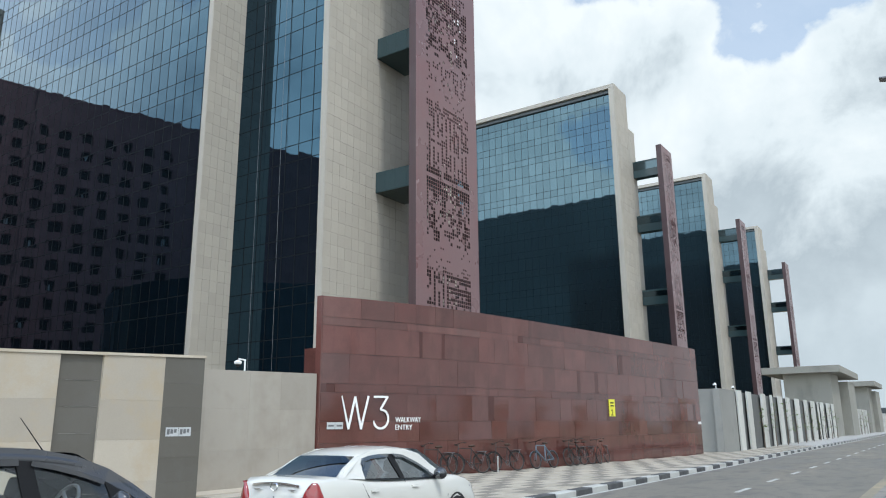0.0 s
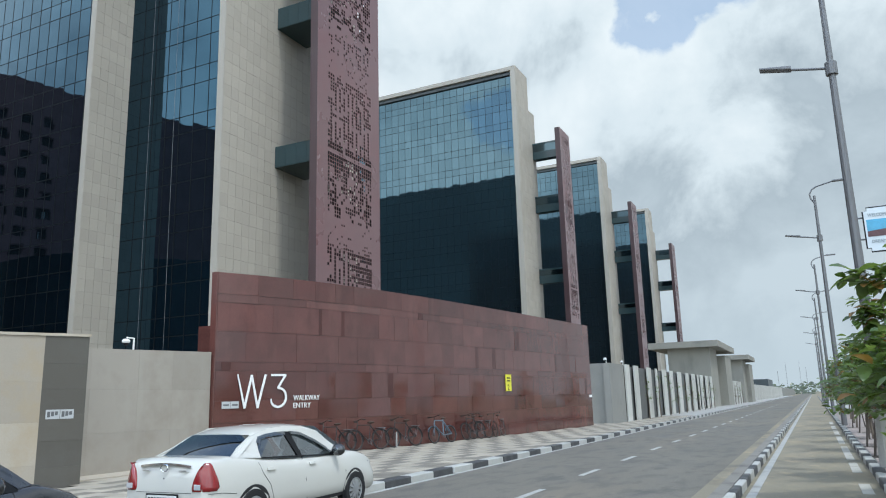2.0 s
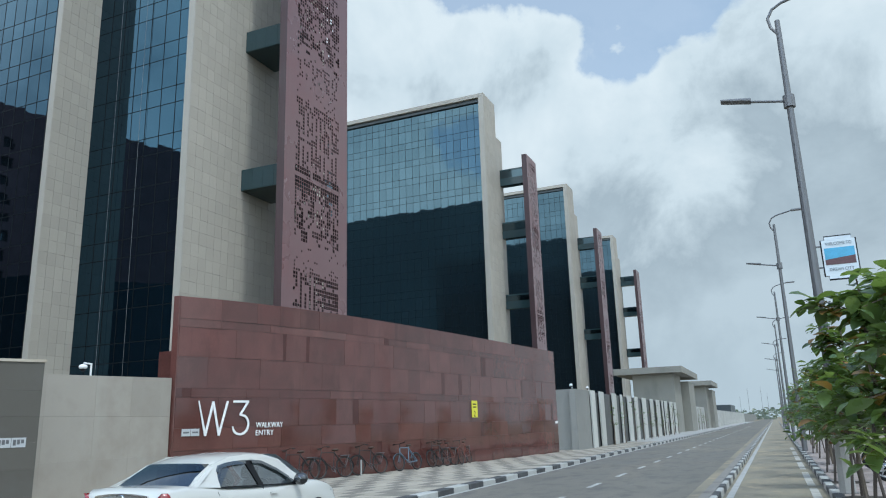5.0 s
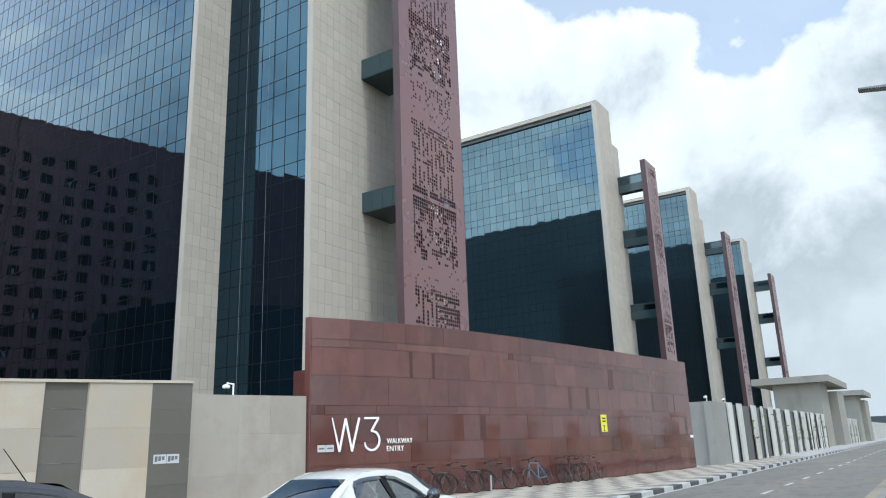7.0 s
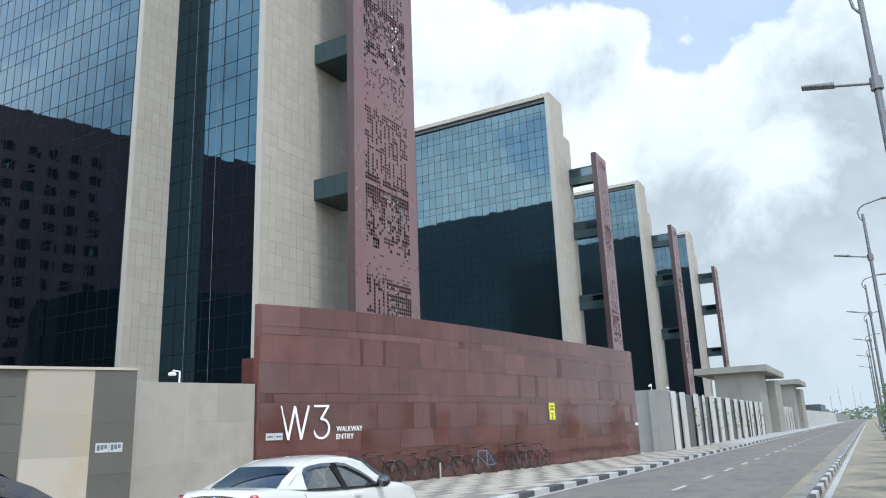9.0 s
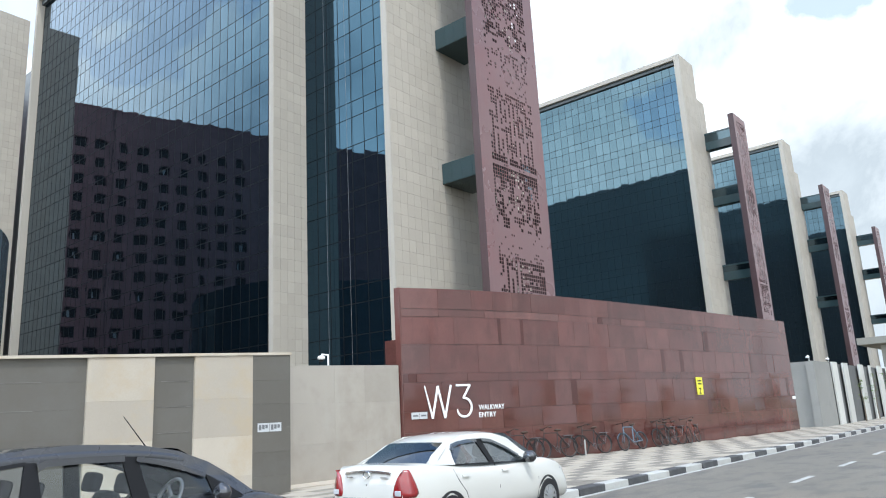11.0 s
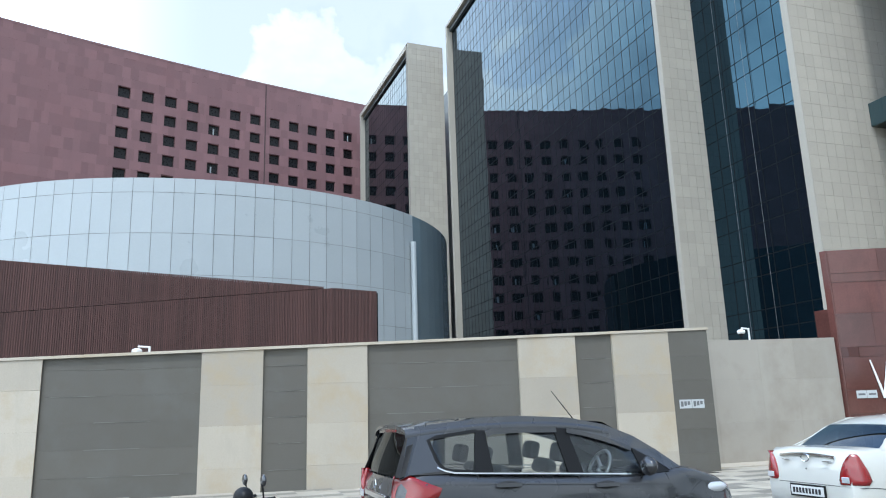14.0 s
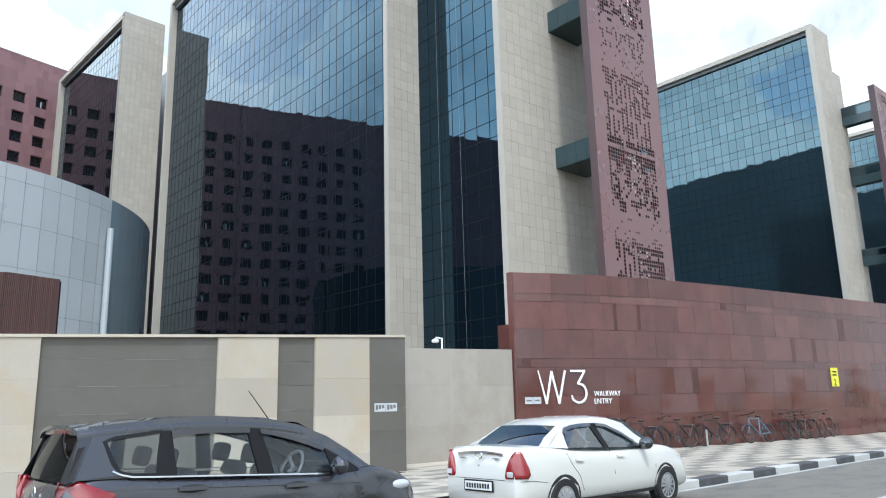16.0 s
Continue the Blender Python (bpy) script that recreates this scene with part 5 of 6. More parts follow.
                    for i in range(4):
                        bm.faces.new((lo[i], lo[(i + 1) % 4], hi[(i + 1) % 4], hi[i]))
                bmesh.ops.create_circle(bm, cap_ends=True, segments=16, radius=0.17 * r, matrix=Matrix.Translation((s * 0.1, 0, 0)) @ pose(0, 0, 0, 0, 90, 0))
                part("rim", bm, rim_mat, wh, "silver spoked wheel cover")
                # dark disc behind the spokes, in place of the well's shade
                bm = bmesh.new()
                bmesh.ops.create_circle(bm, cap_ends=True, segments=24, radius=0.64 * r, matrix=Matrix.Translation((s * 0.03, 0, 0)) @ pose(0, 0, 0, 0, 90, 0))
                part("brake_disc", bm, M["seam"], wh, "flat dark disc for the shaded wheel well")


def thing_part(name, parent, m):
    ob = new(name)
    ob.empty_display_size = 0.1
    ob.parent = parent
    ob.matrix_basis = m
    return ob


def ball(bm, c, r, scale=(1, 1, 1), u=14, v=10):
    bmesh.ops.create_uvsphere(bm, u_segments=u, v_segments=v, radius=r, matrix=Matrix.Translation(c) @ Matrix.Diagonal((*scale, 1)))


def mirror_pod(parent, car, y, z, mat, s=1):
    x = s * (car.side(y, z) + 0.14)
    bm = bmesh.new()
    ball(bm, (x, y, z + 0.04), 0.12, (1.05, 0.66, 0.82))
    mr = part("wing_mirror", bm, mat, parent, smooth=True)
    bm = bmesh.new()
    ball(bm, (x, y - 0.045, z + 0.04), 0.085, (0.95, 0.42, 0.70))
    part("mirror_glass", bm, M["window_dark"], mr, "mirror glass", smooth=True)
    bm = bmesh.new()
    tube(bm, (s * (car.side(y, z) - 0.02), y + 0.02, z - 0.02), (x, y, z - 0.01), 0.03)
    part("stalk", bm, M["black"], mr)


def cushion_block(bm, m, dims, k=0.45):
    """A padded block: a ball squared off towards its box."""
    r = bmesh.ops.create_uvsphere(bm, u_segments=18, v_segments=12, radius=1.0)
    for v in r["verts"]:
        v.co = m @ Vector([math.copysign(abs(q) ** k, q) * d / 2 for q, d in zip(v.co, dims)])


def seats(parent, ys, x=0.36, z=0.55, tilt=-14):
    for y in ys:
        for s in (1, -1):
            st_ = thing_part("seat", parent, pose(s * x, y, z))
            for name, m, dims in (("backrest", pose(0, 0, 0.36, tilt, 0, 0), (0.48, 0.16, 0.66)), ("headrest", pose(0, -0.10, 0.78, tilt, 0, 0), (0.28, 0.12, 0.20)), ("cushion", pose(0, 0.26, 0.05), (0.48, 0.5, 0.16))):
                bm = bmesh.new()
                cushion_block(bm, m, dims)
                part(name, bm, M["seat"], st_, smooth=True)


def steering(parent, x, y, z):
    bm = bmesh.new()
    n, R, r = 24, 0.19, 0.018
    m = pose(x, y, z, 62, 0, 0)
    rows = []
    for i in range(n):
        a = 2 * math.pi * i / n
        rows.append([bm.verts.new(m @ Vector(((R + r * math.cos(b)) * math.cos(a), (R + r * math.cos(b)) * math.sin(a), r * math.sin(b)))) for b in [2 * math.pi * k / 6 for k in range(6)]])
    for i in range(n):
        a, b = rows[i], rows[(i + 1) % n]
        for k in range(6):
            bm.faces.new((a[k], a[(k + 1) % 6], b[(k + 1) % 6], b[k]))
    for a in (0, 2.4, 3.9):
        tube(bm, m @ Vector((0, 0, -0.03)), m @ Vector((R * math.cos(a), R * math.sin(a), 0)), 0.025, 0.015, 6)
    part("steering_wheel", bm, M["alloy"], parent, "grey steering wheel", smooth=True)


# white saloon
def oval_ring(bm, y, z, rx, rz, r, n=20, k=5):
    """A closed oval ring standing in a plane of constant y."""
    rows = []
    for i in range(n):
        a = 2 * math.pi * i / n
        rows.append([bm.verts.new(((rx + r * math.cos(b)) * math.cos(a), y + r * math.sin(b), z + (rz + r * math.cos(b)) * math.sin(a))) for b in [2 * math.pi * j / k for j in range(k)]])
    for i in range(n):
        p, q = rows[i], rows[(i + 1) % n]
        for j in range(k):
            bm.faces.new((p[j], p[(j + 1) % k], q[(j + 1) % k], q[j]))


def white_saloon(m):
    c = thing("saloon_car", "white four-door saloon car parked at the kerb", "car", at=m)
    L = 4.27
    deck = smooth_line([(0, 0.62), (0.03, 0.88), (0.10, 1.0), (0.25, 1.03), (0.55, 1.04), (0.9, 1.0), (1.2, 0.965), (2.4, 0.915), (3.1, 0.925), (3.4, 0.93), (3.7, 0.89), (4.05, 0.78), (4.2, 0.66), (4.27, 0.50)])
    belt = lerp_line([(0, 1.0), (0.7, 1.02), (1.1, 0.985), (1.9, 0.95), (3.0, 0.895), (3.4, 0.90), (4.27, 0.6)])
    roof = smooth_line([(0.75, 1.16), (1.0, 1.265), (1.3, 1.345), (1.6, 1.375), (2.0, 1.385), (2.35, 1.36), (2.65, 1.28), (2.95, 1.14)])
    car = Car(0.8475, L, deck, belt, roof, 0.60)
    car.lower(M["car_white"], c)
    P = M["car_white"]
    car.roof_panel(1.03, 2.62, P, c, 18)
    # pillars and frames of the greenhouse
    car.flank("rear_pillar", [(0.50, 1.03), (1.05, 0.985), (1.06, 1.10), (1.10, 1.235), (1.20, 1.285), (1.45, 1.395), (1.25, 1.345), (1.0, 1.28), (0.72, 1.14)], P, c, out=0.004)
    car.flank("window_rail", [(1.20, 1.285), (1.45, 1.315), (1.75, 1.322), (2.09, 1.295), (2.44, 1.16), (2.92, 0.915), (3.22, 0.91), (2.92, 1.10), (2.60, 1.30), (2.2, 1.385), (1.8, 1.405), (1.4, 1.39)], P, c, out=0.004)
    car.flank("door_pillar", [(1.90, 0.955), (2.01, 0.95), (1.86, 1.32), (1.71, 1.32)], M["black"], c, out=0.006, label="black door pillar")
    car.flank("rear_window", [(1.06, 0.985), (1.90, 0.955), (1.71, 1.32), (1.45, 1.315), (1.20, 1.285), (1.10, 1.235)], M["window_smoked"], c, out=-0.008, thick=0)
    car.flank("front_window", [(2.01, 0.95), (2.92, 0.905), (2.90, 0.93), (2.44, 1.16), (2.09, 1.295), (1.86, 1.32)], M["window_smoked"], c, out=-0.008, thick=0)
    car.strip("rain_visor", [(1.09, 1.18), (1.15, 1.255), (1.30, 1.285), (1.5, 1.30), (1.72, 1.302)], 0.05, M["window_dark"], c, out=0.03, label="smoked rain visor")
    car.strip("rain_visor", [(1.86, 1.302), (2.08, 1.278), (2.42, 1.15), (2.70, 1.01)], 0.045, M["window_dark"], c, out=0.03, label="smoked rain visor")
    car.strip("window_rubber", [(1.05, 0.985), (1.90, 0.95), (2.95, 0.90)], 0.02, M["black"], c, out=0.007, label="black window rubber")
    car.cross("rear_screen", 0.55, 1.03, 1.05, 1.305, 0.64, 0.55, M["rear_glass"], c, bow=0.06, label="tinted rear window")
    car.cross("windscreen", 3.34, 0.93, 2.60, 1.37, 0.70, 0.56, M["window_smoked"], c, bow=0.10)
    for s in (1, -1):
        bm = bmesh.new()
        hexa(bm, [(s * 0.61, 0.50, 1.0), (s * 0.745, 0.46, 0.99), (s * 0.745, 0.62, 1.02), (s * 0.61, 0.62, 1.035)], [(s * 0.53, 1.03, 1.295), (s * 0.595, 1.01, 1.27), (s * 0.595, 1.16, 1.31), (s * 0.53, 1.14, 1.34)])
        part("screen_pillar", bm, P, c)
    # seams, handles, sill
    for line in ([(2.0, 0.945), (2.03, 0.6), (2.08, 0.30)], [(0.98, 0.93), (1.06, 0.76), (1.20, 0.60), (1.28, 0.40)], [(3.10, 0.89), (3.13, 0.62), (3.08, 0.32)]):
        car.strip("door_seam", line, 0.008, M["seam"], c, out=0.003)
    car.strip("sill", [(0.95, 0.27), (2.0, 0.26), (3.2, 0.27)], 0.05, M["seam"], c, out=0.004, label="dark sill line")
    for y in (1.13, 2.13):
        car.flank("door_handle", [(y, 0.81), (y + 0.17, 0.805), (y + 0.17, 0.835), (y, 0.84)], P, c, out=0.03, thick=0.035)
    # rear: lamps, bumper line, chrome, plate
    for s in (1, -1):
        bm = bmesh.new()
        n = 6
        rows = []
        for i, (z, a, b) in enumerate(((0.63, 0.535, 0.13), (0.68, 0.525, 0.18), (0.78, 0.555, 0.155), (0.88, 0.60, 0.11), (0.955, 0.645, 0.065), (0.99, 0.69, 0.03))):
            row = []
            for k in range(n + 1):
                t = k / n
                if t < 0.55:
                    u = t / 0.55
                    xx = a + (car.side(0.06, z) * 0.93 - a) * u
                    yy = -0.018 + 0.035 * u ** 2 + max(0, (z - 0.85)) * 0.35
                else:
                    u = (t - 0.55) / 0.45
                    yy = 0.03 + b * u + max(0, (z - 0.85)) * 0.35
                    xx = car.side(max(yy, 0.03), z) * (1 - 0.10 * max(0, 1 - yy / 0.16) ** 2) + 0.014
                row.append(bm.verts.new((s * xx, yy, z)))
            rows.append(row)
        for p, q in zip(rows[:-1], rows[1:]):
            for i in range(n):
                bm.faces.new((p[i], p[i + 1], q[i + 1], q[i]))
        r = bmesh.ops.extrude_face_region(bm, geom=bm.faces[:])
        for v in r["geom"]:
            if isinstance(v, bmesh.types.BMVert):
                v.co.y += 0.05; v.co.x -= s * 0.05
        tl = part("tail_lamp", bm, M["red_lens"], c, "red tail lamp", smooth=True)
        bm = bmesh.new()
        box(bm, s * 0.62 - 0.055, -0.026, 0.655, s * 0.62 + 0.055, -0.012, 0.725)
        part("reversing_lens", bm, M["clear_lens"], tl, "clear lens", bevel=0.008)
    bm = bmesh.new()
    for x in range(12):
        a, b = -0.46 + 0.92 * x / 12, -0.46 + 0.92 * (x + 1) / 12
        f = lambda q: 0.975 - 0.03 * (q / 0.46) ** 2
        hexa(bm, [(a, 0.015, f(a) - 0.018), (b, 0.015, f(b) - 0.018), (b, 0.09, f(b) - 0.018), (a, 0.09, f(a) - 0.018)], [(a, 0.02, f(a) + 0.014), (b, 0.02, f(b) + 0.014), (b, 0.09, f(b) + 0.014), (a, 0.09, f(a) + 0.014)])
    part("chrome_strip", bm, M["chrome"], c, "chrome strip on the boot lid")
    bm = bmesh.new()
    oval_ring(bm, 0.0, 0.925, 0.065, 0.045, 0.008)
    part("badge", bm, M["chrome"], c, "plain chrome oval badge")
    for k in (-1, 1):
        bm = bmesh.new()
        box(bm, k * 0.34 - 0.06, -0.004, 0.885, k * 0.34 + 0.06, 0.02, 0.90)
        part("badge_bar", bm, M["chrome"], c, "small chrome bar")
    bm = bmesh.new()
    box(bm, -0.50, -0.003, 0.606, 0.50, 0.01, 0.612)
    part("boot_seam", bm, M["seam"], c, "dark seam of the boot lid")
    bm = bmesh.new()
    box(bm, -0.27, -0.035, 0.46, 0.27, -0.02, 0.575)
    pl = part("number_plate", bm, M["plate"], c, "white plate with plain bars", bevel=0.004)
    bm = bmesh.new()
    box(bm, -0.29, -0.028, 0.44, 0.29, -0.012, 0.595)
    part("plate_frame", bm, M["black"], pl, "black frame")
    for k in range(9):
        bm = bmesh.new()
        box(bm, -0.235 + 0.053 * k, -0.038, 0.485, -0.20 + 0.053 * k, -0.035, 0.55)
        part("plate_bar", bm, M["seam"], pl)
    bm = bmesh.new()
    ball(bm, (0, -0.002, 0.79), 0.012, (1, 0.4, 1), 8, 6)
    part("boot_lock", bm, M["seam"], c)
    car.strip("bumper_seam", [(0.04, 0.60), (0.25, 0.595), (0.52, 0.56)], 0.007, M["seam"], c, out=0.003)
    for s in (1, -1):
        mirror_pod(c, car, 2.82, 0.94, M["gloss_black"], s)
        bm = bmesh.new()
        ball(bm, (s * 0.60, 3.98, 0.70), 0.14, (0.8, 1.0, 0.6))
        part("headlamp", bm, M["clear_lens"], c, smooth=True)
    car.wheels((0.86, 3.41), 0.295, c, M["alloy"], 12)
    seats(c, (1.25, 2.30), z=0.34)
    bm = bmesh.new()
    box(bm, -0.62, 2.9, 0.6, 0.62, 3.2, 0.90)
    part("dashboard", bm, M["seat"], c, bevel=0.05)
    steering(c, 0.34, 2.74, 0.88)
    return c


white_saloon(pose(-7.97, 7.52, 0))


# graphite people carrier
def grey_carrier(m):
    c = thing("people_carrier", "graphite grey people carrier parked on the road edge", "car", at=m)
    L = 4.40
    deck = smooth_line([(0, 0.60), (0.03, 0.84), (0.10, 0.98), (0.30, 1.05), (0.9, 1.07), (1.3, 1.03), (2.4, 0.965), (3.2, 0.955), (3.5, 0.985), (3.75, 0.98), (4.02, 0.91), (4.25, 0.81), (4.36, 0.69), (4.40, 0.50)])
    belt = lerp_line([(0, 1.0), (0.5, 1.08), (0.95, 1.075), (1.3, 1.04), (2.37, 0.98), (3.17, 0.935), (3.5, 0.95), (4.4, 0.6)])
    roof = smooth_line([(0.3, 1.43), (0.7, 1.485), (1.2, 1.525), (1.8, 1.535), (2.4, 1.505), (2.8, 1.44), (3.2, 1.31), (3.5, 1.15)])
    car = Car(0.8475, L, deck, belt, roof, 0.62)
    P = M["car_grey"]
    car.lower(P, c)
    car.roof_panel(0.60, 2.86, P, c, 18)
    car.flank("tail_pillar", [(0.58, 1.06), (1.25, 1.05), (0.95, 1.085), (0.89, 1.17), (0.815, 1.375), (0.90, 1.40), (1.36, 1.45), (1.36, 1.56), (0.70, 1.51), (0.72, 1.40)], P, c, out=0.004)
    car.flank("wrapped_glass", [(0.50, 1.02), (0.60, 1.06), (0.72, 1.40), (0.70, 1.45), (0.63, 1.44)], M["gloss_black"], c, out=0.003, label="glossy black wrap of the tailgate window")
    car.flank("quarter_window", [(0.95, 1.10), (1.27, 1.065), (1.34, 1.435), (0.90, 1.39), (0.83, 1.375), (0.90, 1.18)], M["window_clear"], c, out=-0.008, thick=0)
    car.strip("window_rubber", [(1.27, 1.06), (1.05, 1.075), (0.95, 1.10), (0.89, 1.18), (0.825, 1.375), (0.91, 1.40), (1.34, 1.445)], 0.034, M["black"], c, out=0.008, label="black window rubber")
    car.flank("door_pillar", [(1.26, 1.05), (1.46, 1.04), (1.43, 1.45), (1.33, 1.45)], M["black"], c, out=0.006, label="black door pillar")
    car.flank("rear_window", [(1.46, 1.04), (2.30, 0.99), (2.21, 1.44), (1.43, 1.45)], M["window_clear"], c, out=-0.008, thick=0)
    car.flank("door_pillar", [(2.29, 0.985), (2.46, 0.98), (2.36, 1.43), (2.20, 1.45)], M["black"], c, out=0.006, label="black door pillar")
    car.flank("front_window", [(2.46, 0.98), (3.18, 0.935), (3.12, 1.20), (2.82, 1.31), (2.36, 1.42)], M["window_clear"], c, out=-0.008, thick=0)
    car.flank("front_quarter", [(3.18, 0.935), (3.50, 0.95), (3.36, 1.08), (3.10, 1.21)], M["black"], c, out=0.004, label="black corner panel")
    car.flank("window_rail", [(1.33, 1.44), (2.2, 1.44), (2.40, 1.415), (2.82, 1.305), (3.10, 1.20), (3.38, 1.06), (3.50, 0.97), (3.68, 0.985), (3.44, 1.17), (3.16, 1.33), (2.82, 1.46), (2.4, 1.545), (1.8, 1.58), (1.33, 1.565)], P, c, out=0.004)
    car.strip("rain_visor", [(1.43, 1.405), (1.50, 1.435), (1.80, 1.44), (2.22, 1.43)], 0.06, M["gloss_black"], c, out=0.035, label="shiny dark rain visor")
    car.strip("rain_visor", [(2.34, 1.415), (2.55, 1.37), (2.82, 1.295), (3.08, 1.20)], 0.045, M["gloss_black"], c, out=0.03, label="dark rain visor")
    car.strip("belt_strip", [(1.28, 1.045), (2.37, 0.985), (3.17, 0.938)], 0.013, M["chrome"], c, out=0.012, label="chrome belt strip")
    car.strip("belt_strip", [(0.88, 1.12), (0.95, 1.085), (1.05, 1.06), (1.28, 1.045)], 0.014, M["chrome"], c, out=0.012, label="chrome belt strip")
    car.strip("shoulder", [(0.75, 0.97), (1.6, 0.93), (2.6, 0.875), (3.5, 0.83)], 0.012, P, c, out=0.008, label="pressed shoulder line")
    # tailgate
    car.cross("tail_glass", 0.14, 1.03, 0.40, 1.44, 0.72, 0.58, M["tail_glass"], c, bow=0.07, label="dark tailgate window")
    for s in (1, -1):
        bm = bmesh.new()
        hexa(bm, [(s * 0.68, 0.05, 1.04), (s * 0.79, 0.10, 1.04), (s * 0.79, 0.2, 1.06), (s * 0.68, 0.14, 1.06)], [(s * 0.55, 0.38, 1.45), (s * 0.63, 0.39, 1.43), (s * 0.63, 0.52, 1.44), (s * 0.55, 0.50, 1.47)])
        part("tailgate_pillar", bm, M["black"], c, "black tailgate edge")
        bm = bmesh.new()
        n = 6
        rows = []
        for z, a, b in ((0.68, 0.70, 0.12), (0.76, 0.68, 0.40), (0.85, 0.68, 0.80), (0.93, 0.69, 0.88), (1.0, 0.71, 0.52), (1.055, 0.74, 0.26)):
            row = []
            for k in range(n + 1):
                t = k / n
                if t < 0.5:
                    u = t / 0.5
                    xx = a + (car.side(0.06, min(z, 1.03)) * 0.93 - a) * u
                    yy = -0.02 + 0.035 * u ** 2 + max(0, z - 0.95) * 0.3
                else:
                    u = (t - 0.5) / 0.5
                    yy = 0.02 + b * u + max(0, z - 0.95) * 0.3
                    xx = car.side(max(yy, 0.03), min(z, 1.03)) * (1 - 0.10 * max(0, 1 - yy / 0.16) ** 2) + 0.014
                row.append(bm.verts.new((s * xx, yy, z)))
            rows.append(row)
        for p, q in zip(rows[:-1], rows[1:]):
            for i in range(n):
                bm.faces.new((p[i], p[i + 1], q[i + 1], q[i]))
        r = bmesh.ops.extrude_face_region(bm, geom=bm.faces[:])
        for v in r["geom"]:
            if isinstance(v, bmesh.types.BMVert):
                v.co.y += 0.05; v.co.x -= s * 0.05
        tl = part("tail_lamp", bm, M["red_lens"], c, "red tail lamp", smooth=True)
        bm = bmesh.new()
        box(bm, s * 0.62 - 0.09, -0.045, 0.76, s * 0.62 + 0.09, -0.02, 0.84)
        part("reversing_lens", bm, M["clear_lens"], tl, "clear lens", bevel=0.01)
    bm = bmesh.new()
    hexa(bm, [(-0.58, 0.34, 1.43), (0.58, 0.34, 1.43), (0.63, 0.74, 1.46), (-0.63, 0.74, 1.46)], [(-0.57, 0.35, 1.495), (0.57, 0.35, 1.495), (0.62, 0.74, 1.55), (-0.62, 0.74, 1.55)])
    sp_ = part("spoiler", bm, M["gloss_black"], c, "black roof spoiler", bevel=0.02)
    bm = bmesh.new()
    box(bm, -0.2, 0.333, 1.45, 0.2, 0.352, 1.475)
    part("brake_lamp", bm, M["red_lens"], sp_, "red high brake lamp")
    bm = bmesh.new()
    box(bm, -0.46, -0.04, 0.80, 0.46, 0.0, 0.86)
    part("chrome_strip", bm, M["chrome"], c, "chrome strip on the tailgate", bevel=0.012)
    bm = bmesh.new()
    oval_ring(bm, -0.02, 0.93, 0.05, 0.05, 0.012)
    part("badge", bm, M["chrome"], c, "plain chrome badge")
    bm = bmesh.new()
    box(bm, -0.26, -0.04, 0.62, 0.26, -0.02, 0.74)
    pl = part("number_plate", bm, M["plate"], c, "white plate with plain bars", bevel=0.004)
    for k in range(9):
        bm = bmesh.new()
        box(bm, -0.225 + 0.052 * k, -0.044, 0.645, -0.19 + 0.052 * k, -0.04, 0.715)
        part("plate_bar", bm, M["seam"], pl)
    bm = bmesh.new()
    box(bm, -0.80, -0.05, 0.28, 0.80, 0.12, 0.58)
    bmesh.ops.bevel(bm, geom=bm.edges[:], offset=0.06, segments=3, affect="EDGES")
    shade_smooth_by_angle(part("bumper", bm, P, c), 40)
    car.cross("windscreen", 3.62, 0.99, 2.84, 1.48, 0.72, 0.57, M["window_clear"], c, bow=0.12)
    for line in ([(1.29, 1.03), (1.34, 0.7), (1.28, 0.5)], [(2.39, 0.97), (2.48, 0.75), (2.50, 0.30)], [(3.44, 0.94), (3.52, 0.70), (3.42, 0.32)]):
        car.strip("door_seam", line, 0.008, M["seam"], c, out=0.003)
    for y, z in ((1.50, 0.925), (2.60, 0.865)):
        # the hollow behind the handle is only drawn, its shade a flat dark patch
        car.flank("handle_recess", [(y - 0.01, z - 0.03), (y + 0.10, z - 0.05), (y + 0.20, z - 0.03), (y + 0.20, z + 0.02), (y + 0.10, z + 0.035), (y - 0.01, z + 0.02)], M["seam"], c, out=0.004, thick=0.0, label="flat dark patch for the shaded handle recess")
        car.flank("door_handle", [(y - 0.04, z - 0.018), (y + 0.23, z - 0.024), (y + 0.23, z + 0.012), (y - 0.04, z + 0.018)], M["gloss_black"], c, out=0.04, thick=0.03, label="glossy black door handle")
    for s in (1, -1):
        mirror_pod(c, car, 3.16, 0.985, M["gloss_black"], s)
        bm = bmesh.new()
        ball(bm, (s * 0.62, 4.06, 0.745), 0.19, (0.66, 1.35, 0.44))
        part("headlamp", bm, M["clear_lens"], c, "clear headlamp", smooth=True)
    bm = bmesh.new()
    tube(bm, (0.0, 2.82, 1.48), (0.0, 2.53, 1.84), 0.007, 0.004, 6)
    part("aerial", bm, M["black"], c, "black roof aerial")
    car.wheels((0.80, 3.58), 0.30, c, M["alloy"], 10)
    seats(c, (0.95, 1.62, 2.50), z=0.40)
    bm = bmesh.new()
    box(bm, -0.66, 3.1, 0.6, 0.66, 3.45, 0.97)
    part("dashboard", bm, M["seat"], c, bevel=0.06)
    steering(c, 0.36, 2.88, 1.0)
    # a short, steep tail
    steep = ("body", "spoiler", "tail_glass", "tailgate_pillar", "tail_lamp", "chrome_strip", "badge", "number_plate", "bumper")
